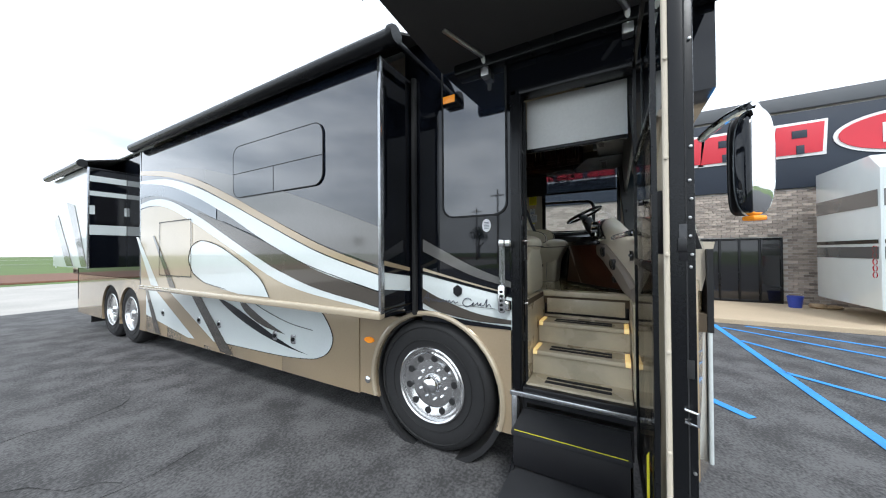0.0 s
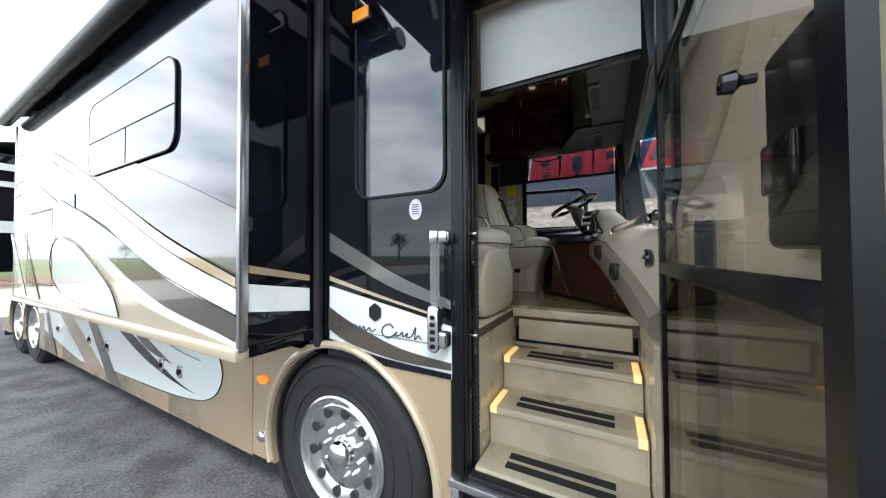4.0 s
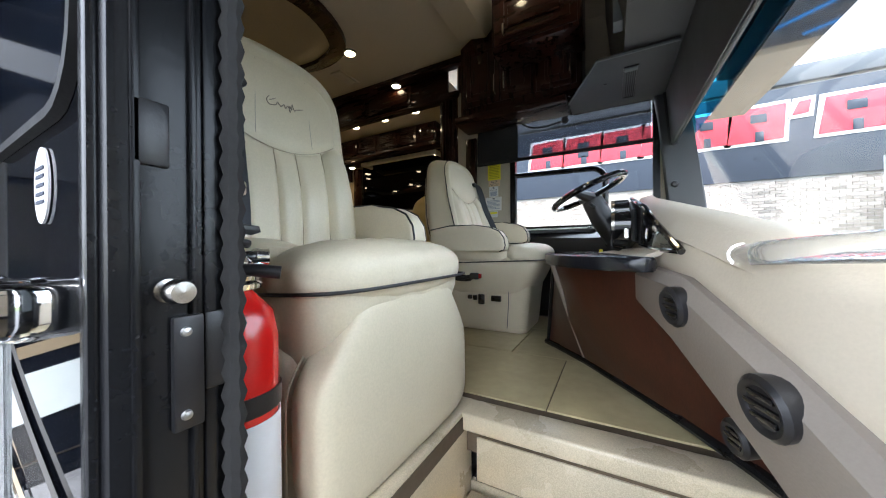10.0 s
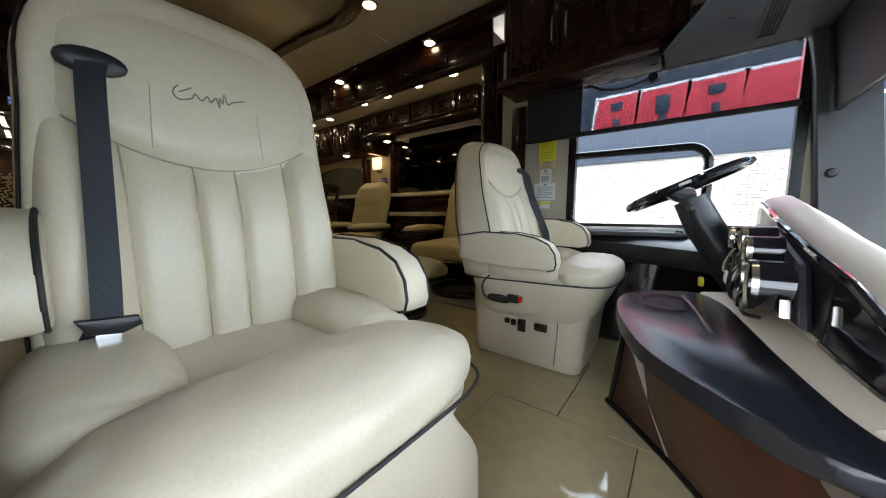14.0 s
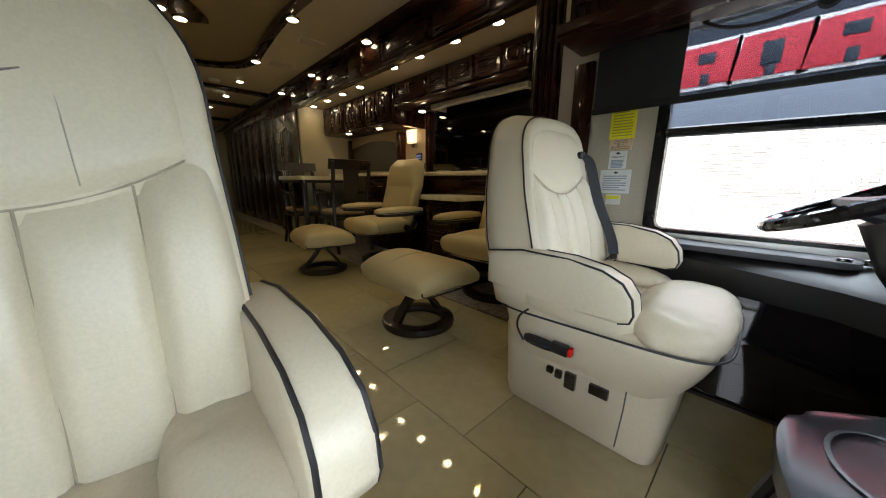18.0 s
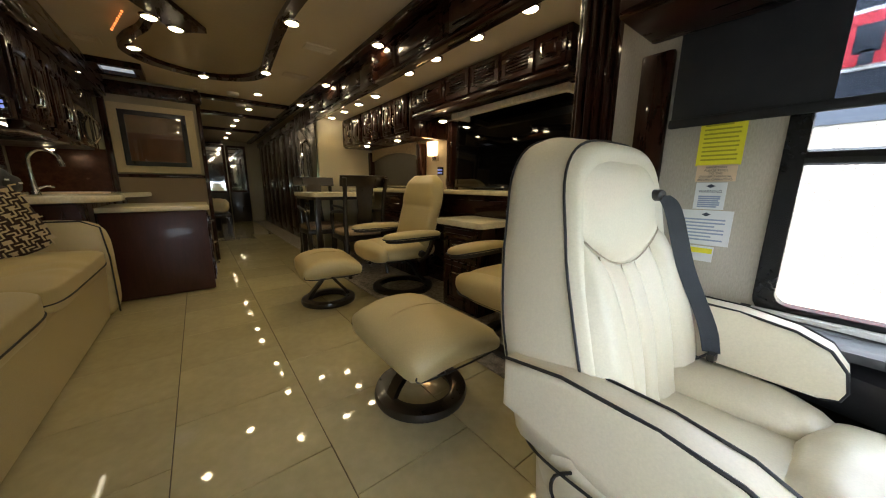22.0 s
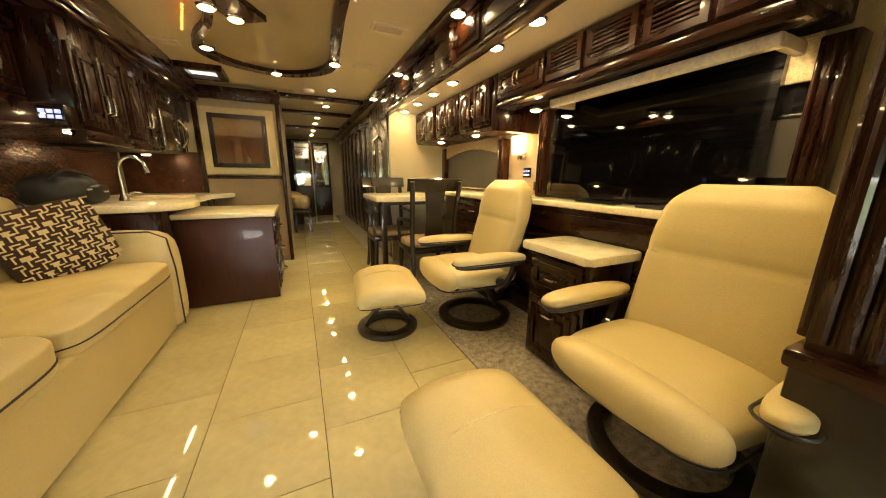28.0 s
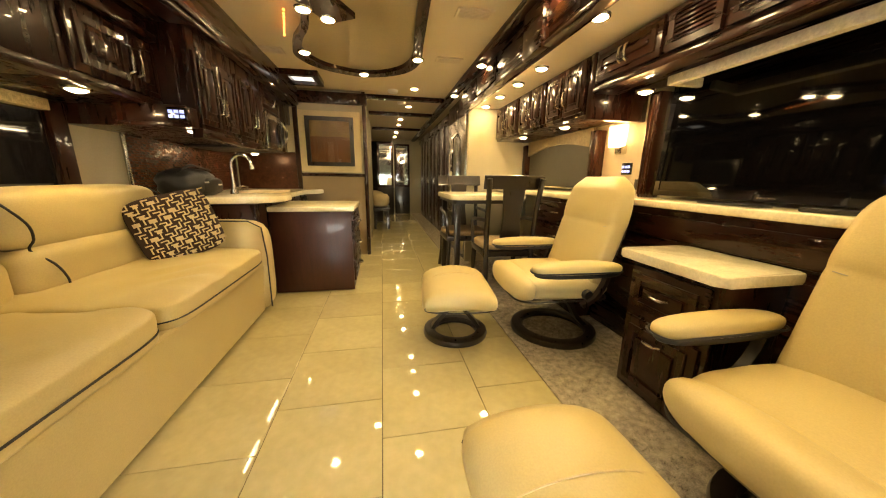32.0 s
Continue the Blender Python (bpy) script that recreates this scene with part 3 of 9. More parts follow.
def tree(x, y, h, seed, label):
    r = random.Random(seed)
    t = thing("tree", label, "tree", "distant trees", at=(x, y, 0))
    pts = [(x, y, 0), (x + 0.1, y, h * 0.25), (x + 0.15 * r.uniform(-1, 1), y, h * 0.55), (x, y, h * 0.85)]
    b = tube(pts, [h * 0.035, h * 0.028, h * 0.018, h * 0.006], 7)
    for k in range(6):
        a = r.uniform(0, 6.28)
        z = h * r.uniform(0.25, 0.6)
        tube([(x, y, z), (x + h * 0.14 * math.cos(a), y + h * 0.14 * math.sin(a), z + h * 0.12), (x + h * 0.27 * math.cos(a), y + h * 0.27 * math.sin(a), z + h * 0.2)], [h * 0.014, h * 0.009, h * 0.003], 5, bm=b)
    part("trunk", b, BARK, t)
    me_v, me_f = [], []
    for k in range(420):
        a, e = r.uniform(0, 6.28), r.uniform(-0.6, 1.4)
        rad = h * 0.34 * (0.35 + 0.65 * r.random()) * (0.8 + 0.35 * noise.noise(Vector((math.cos(a) * 2, math.sin(a) * 2, e * 2 + seed))))
        c = Vector((x + rad * math.cos(a) * math.cos(e), y + rad * math.sin(a) * math.cos(e), h * 0.62 + rad * math.sin(e) * 0.95))
        for q in range(3):
            u, w = Vector((r.uniform(-1, 1), r.uniform(-1, 1), r.uniform(-1, 1))), Vector((r.uniform(-1, 1), r.uniform(-1, 1), r.uniform(-1, 1)))
            o = c + Vector((r.uniform(-1, 1), r.uniform(-1, 1), r.uniform(-1, 1))) * h * 0.035
            i = len(me_v)
            me_v += [o, o + u * h * 0.022, o + (u + w) * h * 0.022, o + w * h * 0.022]
            me_f.append((i, i + 1, i + 2, i + 3))
    me = bpy.data.meshes.new("crown")
    me.from_pydata([tuple(v) for v in me_v], [], me_f)
    me.materials.append(LEAF)
    cr = new("crown", me)
    cr.parent = t
    cr.matrix_parent_inverse = t.matrix_basis.inverted()
    tagged(cr, "ragged grey-green crown", kind="stuff")


for k, (x, y, h) in enumerate(((-9, 95, 7.5), (-4, 98, 9), (0, 97, 7), (-16, 120, 6), (-24, 120, 7), (-34, 118, 6), (6, 105, 8), (-60, 60, 7), (-70, 30, 9), (-72, 8, 7), (-66, -18, 9), (-60, 45, 8), (-75, 20, 8))):
    tree(x, y, h, k + 3, "far leafy tree standing at the edge of the field")
fence = thing("field_fence", "far wire fence with thin posts along the field", "fence", at=(-10, 60, 0))
for k in range(26):
    part("post", cyl((-60 + 4 * k, 60, 0), (-60 + 4 * k, 60, 1.6), 0.05, seg=6), ALU, fence)
for z in (0.5, 1.0, 1.5):
    part("wire", cyl((-60, 60, z), (40, 60, z), 0.012, seg=5), ALU, fence)
for k, x in enumerate((-38, -52)):
    p = thing("utility_pole", "wooden utility pole with a crossarm across the road", "utility pole", at=(x, 14 + 9 * k, 0))
    part("pole", cyl((x, 14 + 9 * k, 0), (x, 14 + 9 * k, 10), 0.16, 0.11, 10), BARK, p)
    part("crossarm", box(x - 0.06, x + 0.06, 13 + 9 * k, 15 + 9 * k, 9.1, 9.25, 0.01), BARK, p)

# ---- the motorhome: outside ----
rvx = thing("motorhome", "black and tan luxury motorhome with swooping paint, entry door open", "motorhome", at=(1.1, 5, 0))


def arch_panel(y0, y1, z0, z1, holes, x0, x1):
    """A skirt panel with round wheel arches cut into its lower edge."""
    pts = [(y0, z1), (y0, z0)]
    for c, r in holes:
        a0 = math.asin((z0 - 0.52) / r)
        pts += [(c + r * math.cos(math.pi - a0 - (math.pi - 2 * a0) * k / 20), 0.52 + r * math.sin(math.pi - a0 - (math.pi - 2 * a0) * k / 20)) for k in range(21)]
    pts += [(y1, z0), (y1, z1)]
    out = bmesh.new()
    lo, hi = [out.verts.new((x0, p, q)) for p, q in pts], [out.verts.new((x1, p, q)) for p, q in pts]
    for ring in (lo, hi):
        bmesh.ops.triangle_fill(out, use_beauty=True, edges=[out.edges.new((ring[i], ring[(i + 1) % len(ring)])) for i in range(len(ring))])
    for i in range(len(pts)):
        j = (i + 1) % len(pts)
        out.faces.new((lo[i], lo[j], hi[j], hi[i]))
    return out


fw = part("front_fender", arch_panel(0.825, 2.25, 0.33, 1.06, [(1.486, 0.575)], 0.0, 0.07), TANPAINT, rvx, "tan painted front wheel fender", smooth=20)
part("fender_lip", tube([(-0.004, 1.486 + 0.60 * math.cos(a), 0.52 + 0.60 * math.sin(a)) for a in np.linspace(-0.3, math.pi + 0.3, 28)], 0.022, 8), TANLIGHT, fw, "rolled fender lip")
part("wheel_well", lathe([(0.56, 0.03), (0.60, 0.03), (0.60, 0.55), (0.56, 0.55), (0.56, 0.03)], (0, 1.486, 0.52), "x"), BLACKRUBBER, rvx, "dark wheel well liner")
# plain black boxes: the shade under the floor is put into their colour
part("skirt_gap", box(0.62, 2.2, 0.78, 10.8, 0.42, 1.0), BLACKRUBBER, rvx, "chassis box under the floor, its shade put into the black colour", smooth=0)
part("skirt_gap", box(0.80, 2.2, -0.2, 0.77, 0.42, 1.0), BLACKRUBBER, rvx, "chassis box under the floor, its shade put into the black colour", smooth=0)
part("skirt_gap", box(0.12, 0.61, 2.20, 7.2, 0.42, 1.0), BLACKRUBBER, rvx, "chassis box under the floor, its shade put into the black colour", smooth=0)
part("front_cap", box(0.22, 2.2, -0.318, -0.292, 0.35, 1.62, 0.01, 3), WHITEPAINT, rvx, "white painted front cap")
part("front_corner", prism([(0.0, 0.03), (0.0, -0.12), (0.05, -0.22), (0.20, -0.28), (0.20, -0.22), (0.12, -0.15), (0.12, 0.03)], "z", 0.33, 1.45, 0.01), TANPAINT, rvx, "tan corner panel ahead of the door")
part("front_corner_upper", box(0.0, 0.05, -0.20, 0.055, 2.70, 3.05, 0.01), BLACKPAINT, rvx, smooth=0)
seams = (2.26, 3.42, 4.62, 5.15, 6.3, 7.1)
for a, b in zip(seams, seams[1:]):
    c = part("compartment_door", box(0.0, 0.05, a + 0.004, b - 0.004, 0.31, 1.17, 0.006), TANPAINT, rvx, "tan painted luggage compartment door")
    lt = part("latch", prism(rounded((a if a != 2.26 else 3.2) + (0.06 if a != 2.26 else -0.04), (a if a != 2.26 else 3.2) + (0.14 if a != 2.26 else 0.04), 0.64, 0.74, 0.02), "x", -0.018, -0.002, 0.004), CHROME, c, "chrome paddle latch")
    part("key_cup", lathe([(0.0, -0.012), (0.02, -0.012), (0.022, -0.002)], (-0.019, (a if a != 2.26 else 3.2) + (0.10 if a != 2.26 else 0.0), 0.69), "x", 12), BLACKTRIM, lt)
part("rear_skirt", arch_panel(7.105, 10.9, 0.31, 1.17, [(7.84, 0.50), (8.80, 0.50)], 0.0, 0.07), TANPAINT, rvx, "tan rear skirt with twin wheel arches", smooth=20)
part("rear_mud_flap", box(0.1, 0.6, 10.4, 10.44, 0.1, 0.5, 0.01), BLACKRUBBER, rvx)
part("side_wall_rear", box(0.0, 0.06, 5.9, 10.9, 1.18, 3.35), BLACKPAINT, rvx, "black painted body side", smooth=0)
part("side_wall_front", box(0.0, 0.06, 1.56, 1.72, 1.06, 3.35), BLACKPAINT, rvx, "black body side", smooth=0)
part("rear_end", box(0.0, 2.3, 10.85, 10.92, 0.6, 3.35), BLACKPAINT, rvx, smooth=0)
part("roof_skin", box(-0.02, 3.1, -0.35, 10.95, 3.36, 3.46, 0.04, 3), WHITEPAINT, rvx, "white roof skin")
part("gutter", tube([(-0.02, 0.0, 3.37), (-0.02, 10.9, 3.37)], 0.025, 8), BLACKTRIM, rvx, "roof gutter")
# cab side behind the door: white lower swoop, dark glazing above
part("cab_panel_white", prism([(0.815, 1.06), (1.56, 1.06), (1.56, 1.43), (0.815, 1.285)], "x", 0.0, 0.05, 0.003), WHITEPAINT, rvx, "white lower cab panel")
part("cab_panel_dark", prism([(0.815, 1.288), (1.56, 1.433), (1.56, 3.35), (0.815, 3.35)], "x", 0.0, 0.05, 0.003), BLACKPAINT, rvx, "black cab side panel", smooth=0)
part("swoop_grey", band(curve([(0.82, 1.10, 1.13), (1.1, 1.10, 1.16), (1.4, 1.14, 1.25), (1.56, 1.20, 1.32)]), -0.002), GREYPAINT, rvx, "bronze grey painted swoop", smooth=0)
part("swoop_black", band(curve([(0.82, 1.062, 1.085), (1.2, 1.062, 1.10), (1.56, 1.062, 1.15)]), -0.003), BLACKPAINT, rvx, "black painted swoop", smooth=0)
part("swoop_tan", band(curve([(0.82, 1.36, 1.40), (1.1, 1.43, 1.50), (1.35, 1.53, 1.62), (1.55, 1.62, 1.72)]), -0.003), MISTPAINT, rvx, "taupe painted swoop over the glass", smooth=0)
part("swoop_line", band(curve([(0.9, 1.325, 1.335), (1.2, 1.385, 1.40), (1.55, 1.46, 1.485)]), -0.0035), TANLIGHT, rvx, "tan pinstripe", smooth=0)
cw = part("cab_window", prism(rounded(0.845, 1.36, 1.88, 3.12, 0.09), "x", -0.006, -0.001), DARKBLUE, rvx, "dark tinted cab window")
part("window_seal", frame_of(rounded(0.84, 1.365, 1.875, 3.125, 0.092), rounded(0.852, 1.353, 1.887, 3.113, 0.086), "x", -0.011, -0.0005), BLACKRUBBER, cw, "black rubber window seal")
part("oval_sticker", prism([(1.0 + 0.034 * math.cos(k * math.tau / 24), 1.806 + 0.048 * math.sin(k * math.tau / 24)) for k in range(24)], "x", -0.0035, -0.001), HOLDER, rvx, "small white oval sticker")
for z in (1.785, 1.795, 1.806, 1.817, 1.827):
    part("sticker_bar", box(-0.005, -0.0036, 0.982, 1.018, z - 0.002, z + 0.002), INK, rvx, smooth=0)
# maker's script as loose strokes and a shield
part("shield_badge", prism([(1.237 + r_ * math.cos(a), 1.315 + r_ * 1.1 * math.sin(a)) for a, r_ in [(k * math.tau / 12, 0.042 if k % 2 else 0.034) for k in range(12)]], "x", -0.010, -0.001, 0.002), GLOSSBLACK, rvx, "small black shield badge")
strokes = [(1.565, 1.225), (1.53, 1.262), (1.505, 1.30), (1.50, 1.262), (1.492, 1.228), (1.525, 1.258), (1.478, 1.252), (1.462, 1.232), (1.452, 1.252), (1.438, 1.232), (1.425, 1.253), (1.412, 1.231), (1.395, 1.252), (1.402, 1.232), (1.378, 1.236), (1.365, 1.254), (1.355, 1.232), (1.338, 1.250), (1.326, 1.230), (1.312, 1.251), (1.298, 1.231), (1.275, 1.248), (1.262, 1.230), (1.235, 1.244)]
strokes2 = [(1.125, 1.262), (1.15, 1.278), (1.185, 1.262), (1.195, 1.232), (1.165, 1.212), (1.13, 1.224), (1.105, 1.246), (1.118, 1.226), (1.09, 1.232), (1.075, 1.248), (1.068, 1.226), (1.045, 1.246), (1.05, 1.226), (1.022, 1.236), (1.0, 1.278), (1.006, 1.222), (0.985, 1.242), (0.968, 1.222)]
for st in (strokes, strokes2):
    part("script_badge", tube([(-0.005, p[1], p[2] - 0.012) for p in curve([(i, *q) for i, q in enumerate(st)], 110)], 0.0032, 5), INK, rvx, "flowing dark script badge")
part("script_underline", tube([(-0.005, 1.56 - 0.62 * k / 10, 1.202 + 0.004 * math.sin(k / 3)) for k in range(11)], 0.0016, 5), GREYPAINT, rvx, "thin stroke under the script badge")
# entry grab handle
gh = part("grab_handle", cyl((-0.062, 0.865, 1.37), (-0.062, 0.865, 1.655), 0.0175, seg=18), CLEARPLASTIC, rvx, "clear ribbed grab bar")
for k in range(12):
    a = k * math.tau / 12
    part("grip_rib", cyl((-0.062 + 0.0175 * math.cos(a), 0.865 + 0.0175 * math.sin(a), 1.385), (-0.062 + 0.0175 * math.cos(a), 0.865 + 0.0175 * math.sin(a), 1.65), 0.002, seg=5), CLEARPLASTIC, gh)
part("handle_end", box(-0.087, -0.037, 0.836, 0.894, 1.64, 1.705, 0.022, 4), CHROME, gh, "chrome handle end")
part("handle_end", prism(rounded(0.84, 0.89, 1.19, 1.385, 0.018), "x", -0.085, -0.04, 0.008), CHROME, gh, "chrome keypad housing")
part("handle_mount", box(-0.075, 0.0, 0.80, 0.868, 1.645, 1.70, 0.016, 4), CHROME, gh, "chrome handle mount")
part("handle_mount", box(-0.06, 0.0, 0.815, 0.868, 1.20, 1.275, 0.016, 4), CHROME, gh, "chrome handle mount")
for k in range(5):
    part("keypad_button", prism(rounded(0.854, 0.876, 1.208 + 0.03 * k, 1.226 + 0.03 * k, 0.006), "x", -0.089, -0.085, 0.001), BLACKTRIM, gh, "keypad button")
part("side_marker", prism([(2.13 + 0.055 * math.cos(k * math.tau / 20), 0.825 + 0.026 * math.sin(k * math.tau / 20)) for k in range(20)], "x", -0.022, -0.001, 0.006), AMBER, rvx, "oval amber side marker lamp")
part("courtesy_lamp", lathe([(0.0, -0.02), (0.02, -0.018), (0.032, -0.008), (0.034, 0.0)], (0, 2.155, 0.46), "x", 16), CHROME, rvx, "small round chrome lamp")
ps_ = part("porch_lamp", box(-0.075, -0.001, 1.20, 1.33, 2.73, 2.80, 0.012), BLACKTRIM, rvx, "black lamp housing")
part("lamp_lens", box(-0.082, -0.073, 1.215, 1.315, 2.738, 2.793, 0.006), AMBER, ps_, "amber lens")

# lounge slide-out
so = part("slide_out", box(SX, SX + 0.028, 1.655, 5.93, 1.19, 3.02), DARKBLUE, rvx, "dark glossy painted slide-out room", smooth=0)
part("slide_roof", box(SX + 0.03, 0.0, 1.66, 5.92, 3.016, 3.04), BLACKPAINT, so, smooth=0)
part("slide_rear_end", box(SX + 0.03, 0.0, 5.90, 5.925, 1.19, 3.015), BLACKPAINT, so, smooth=0)
part("slide_end", box(SX + 0.03, -0.002, 1.649, 1.654, 1.20, 3.01), BLACKPAINT, so, "black slide-out end wall", smooth=0)
part("end_stripe_white", prism([(SX + 0.03, 1.345), (-0.06, 1.30), (-0.06, 1.42), (SX + 0.03, 1.47)], "y", 1.643, 1.648), WHITEPAINT, so, "white stripe on the slide-out end", smooth=0)
part("end_stripe_tan", prism([(SX + 0.03, 1.52), (-0.06, 1.46), (-0.06, 1.49), (SX + 0.03, 1.555)], "y", 1.643, 1.648), TANPAINT, so, "tan stripe on the slide-out end", smooth=0)
part("edge_trim", box(SX - 0.008, SX + 0.035, 1.636, 1.662, 1.17, 3.03, 0.006), SILVERTRIM, so, "silver edge trim")
part("rear_edge_trim", box(SX - 0.008, SX + 0.035, 5.915, 5.94, 1.17, 3.03, 0.006), SILVERTRIM, so, "silver edge trim")
part("bottom_rail", box(SX - 0.02, SX + 0.045, 1.64, 5.94, 1.13, 1.19, 0.012), TANLIGHT, so, "champagne lower rail")
part("slide_underside", box(SX + 0.046, -0.02, 1.645, 5.93, 1.135, 1.189, 0.006), BLACKPAINT, so, "black slide-out underside")
part("inner_seal", box(-0.045, -0.003, 1.60, 1.64, 1.10, 3.05, 0.012), BLACKRUBBER, so, "rubber slide-out seal")
X = SX
# curved paint: y from the front edge to the rear, low and high
SWOOPS = (
    ("band_pale", TANLIGHT, 0.002, [(1.66, 1.19, 1.20), (2.8, 1.19, 1.42), (3.6, 1.19, 1.70), (4.3, 1.19, 1.98), (5.0, 1.19, 2.18), (5.5, 1.19, 2.24), (5.91, 1.19, 2.22)]),
    ("band_white_low", WHITEPAINT, 0.004, [(1.66, 1.192, 1.215), (2.7, 1.33, 1.42), (3.5, 1.62, 1.72), (4.3, 1.93, 2.04), (5.0, 2.17, 2.27), (5.5, 2.25, 2.33), (5.91, 2.24, 2.30)]),
    ("band_dark", GREYPAINT, 0.006, [(1.66, 1.225, 1.33), (2.4, 1.34, 1.50), (3.1, 1.56, 1.74), (3.8, 1.84, 1.95), (4.3, 2.05, 2.08)]),
    ("band_white_high", WHITEPAINT, 0.007, [(1.66, 1.34, 1.45), (2.3, 1.47, 1.62), (3.0, 1.72, 1.88), (3.7, 2.02, 2.15), (4.4, 2.28, 2.39), (5.1, 2.47, 2.55), (5.91, 2.58, 2.62)]),
    ("band_steel", STEELPAINT, 0.0035, [(3.9, 1.98, 2.14), (4.4, 2.14, 2.28), (5.0, 2.30, 2.46), (5.5, 2.38, 2.56), (5.91, 2.38, 2.58)]),
    ("band_tan", TANPAINT, 0.008, [(1.66, 1.46, 1.50), (2.3, 1.63, 1.69), (3.0, 1.89, 1.96), (3.7, 2.16, 2.24), (4.4, 2.41, 2.48), (5.1, 2.58, 2.65), (5.91, 2.70, 2.76)]),
    ("band_mist", MISTPAINT, 0.003, [(1.66, 1.52, 1.80), (2.3, 1.70, 2.02), (3.0, 1.96, 2.24), (3.7, 2.24, 2.44), (4.4, 2.49, 2.60), (5.0, 2.64, 2.67)]),
)
for nm, m_, off, pts in SWOOPS:
    part(nm, band(curve(pts, 36), X - off, 0.002), m_, so, "sweeping painted band", smooth=0)
for nm, off, pts in (("pin_a", 0.0095, [(1.66, 1.452, 1.459), (2.3, 1.622, 1.629), (3.0, 1.882, 1.889), (3.7, 2.152, 2.159), (4.4, 2.402, 2.408)]), ("pin_b", 0.0085, [(1.66, 1.332, 1.339), (2.4, 1.502, 1.509), (3.1, 1.742, 1.749), (3.8, 1.952, 1.958)])):
    part(nm, band(curve(pts, 30), X - off, 0.001), BLACKPAINT, so, "black pinstripe", smooth=0)
# white teardrop and black hook
part("teardrop", prism([(4.50, 1.55), (4.42, 1.70), (4.20, 1.76), (3.85, 1.70), (3.45, 1.55), (3.10, 1.38), (2.95, 1.21), (3.45, 1.21), (3.75, 1.24), (4.15, 1.30), (4.40, 1.40)], "x", X - 0.011, X - 0.006), WHITEPAINT, so, "white painted teardrop", smooth=0)
part("teardrop_line", tube([(X - 0.012, y, z) for y, z in curve([(2.95, 1.21), (3.10, 1.38), (3.45, 1.55), (3.85, 1.70), (4.20, 1.76), (4.42, 1.70), (4.50, 1.55), (4.40, 1.40), (4.15, 1.30), (3.70, 1.245)], 40)], 0.004, 5), BLACKPAINT, so, "black teardrop outline")
for y0, w in ((5.0, 0.16), (5.55, 0.22)):
    part("slash", prism([(y0 + 0.5, 1.85), (y0 + 0.5 - w * 0.3, 1.85), (y0 - w, 1.2), (y0, 1.2)], "x", X - 0.0105, X - 0.0085), GREYPAINT if w < 0.2 else WHITEPAINT, so, "slanting painted slash", smooth=0)
part("hatch_seam", frame_of(rounded(4.44, 5.30, 1.34, 2.02, 0.02), rounded(4.45, 5.29, 1.35, 2.01, 0.018), "x", X - 0.0135, X - 0.0115), BLACKTRIM, so, "thin seam of a service hatch")
sw = part("slide_window", prism(rounded(2.23, 3.55, 2.17, 2.68, 0.10), "x", X - 0.0125, X - 0.0095), DARKBLUE, so, "flush dark lounge window")
part("slide_window_seal", frame_of(rounded(2.226, 3.554, 2.166, 2.684, 0.105), rounded(2.233, 3.547, 2.173, 2.677, 0.1), "x", X - 0.0135, X - 0.0085), BLACKRUBBER, sw, "black window gasket")
part("slide_window_bar", box(X - 0.0145, X - 0.0128, 2.24, 3.54, 2.405, 2.411), BLACKRUBBER, sw, smooth=0)
part("slide_window_post", box(X - 0.0145, X - 0.0128, 2.882, 2.888, 2.18, 2.403), BLACKRUBBER, sw, smooth=0)
# lower skirt graphics
def flow(pts, n=60):
    """A smooth closed outline through corner points."""
    return [(p[1], p[2]) for p in curve([(i, *p) for i, p in enumerate(pts + pts[:1])], n)[:-1]]


wend = curve([(0, 2.98, 1.128), (1, 2.82, 1.06), (2, 2.69, 0.94), (3, 2.605, 0.78), (4, 2.66, 0.64), (5, 2.80, 0.555), (6, 3.0, 0.512), (7, 3.5, 0.475), (8, 4.6, 0.455)], 40)
part("skirt_white", prism([(7.09, 1.13)] + [(p[1], p[2]) for p in wend] + [(5.6, 0.40), (7.09, 0.60)], "x", -0.004, -0.001), WHITEPAINT, rvx, "white lower painted field", smooth=0)
part("skirt_white_line", tube([(-0.005, p[1], p[2]) for p in wend], 0.004, 5), BLACKPAINT, rvx, "black pinstripe round the white field")
part("skirt_black", prism(flow([(2.98, 0.556), (3.4, 0.60), (3.9, 0.70), (4.4, 0.86), (4.75, 1.02), (4.45, 0.97), (4.0, 0.83), (3.6, 0.70), (3.25, 0.60)]), "x", -0.007, -0.0045), BLACKPAINT, rvx, "dark painted flame", smooth=0)
part("skirt_black", prism(flow([(3.35, 0.72), (3.8, 0.78), (4.15, 0.92), (4.3, 1.10), (4.1, 1.0), (3.75, 0.85)]), "x", -0.007, -0.0045), GREYPAINT, rvx, "dark painted flame", smooth=0)
part("skirt_tan", prism([(4.7, 0.36), (5.3, 0.36), (6.9, 1.12), (6.4, 1.12)], "x", -0.0065, -0.0045), TANPAINT, rvx, "tan slanting stripe", smooth=0)
part("skirt_grey", prism([(4.4, 0.33), (4.7, 0.33), (5.6, 1.12), (5.35, 1.12)], "x", -0.009, -0.007), GREYPAINT, rvx, "dark slanting stripe", smooth=0)
part("skirt_grey", prism([(6.5, 0.33), (6.7, 0.33), (7.1, 1.0), (7.1, 1.15)], "x", -0.009, -0.007), GREYPAINT, rvx, "dark slanting stripe", smooth=0)
part("skirt_pinstripe", tube([(-0.010, y, z) for y, z in curve([(2.9, 0.82), (3.3, 0.86), (3.8, 0.98), (4.2, 1.13)], 20)], 0.004, 5), BLACKPAINT, rvx, "black pinstripe")
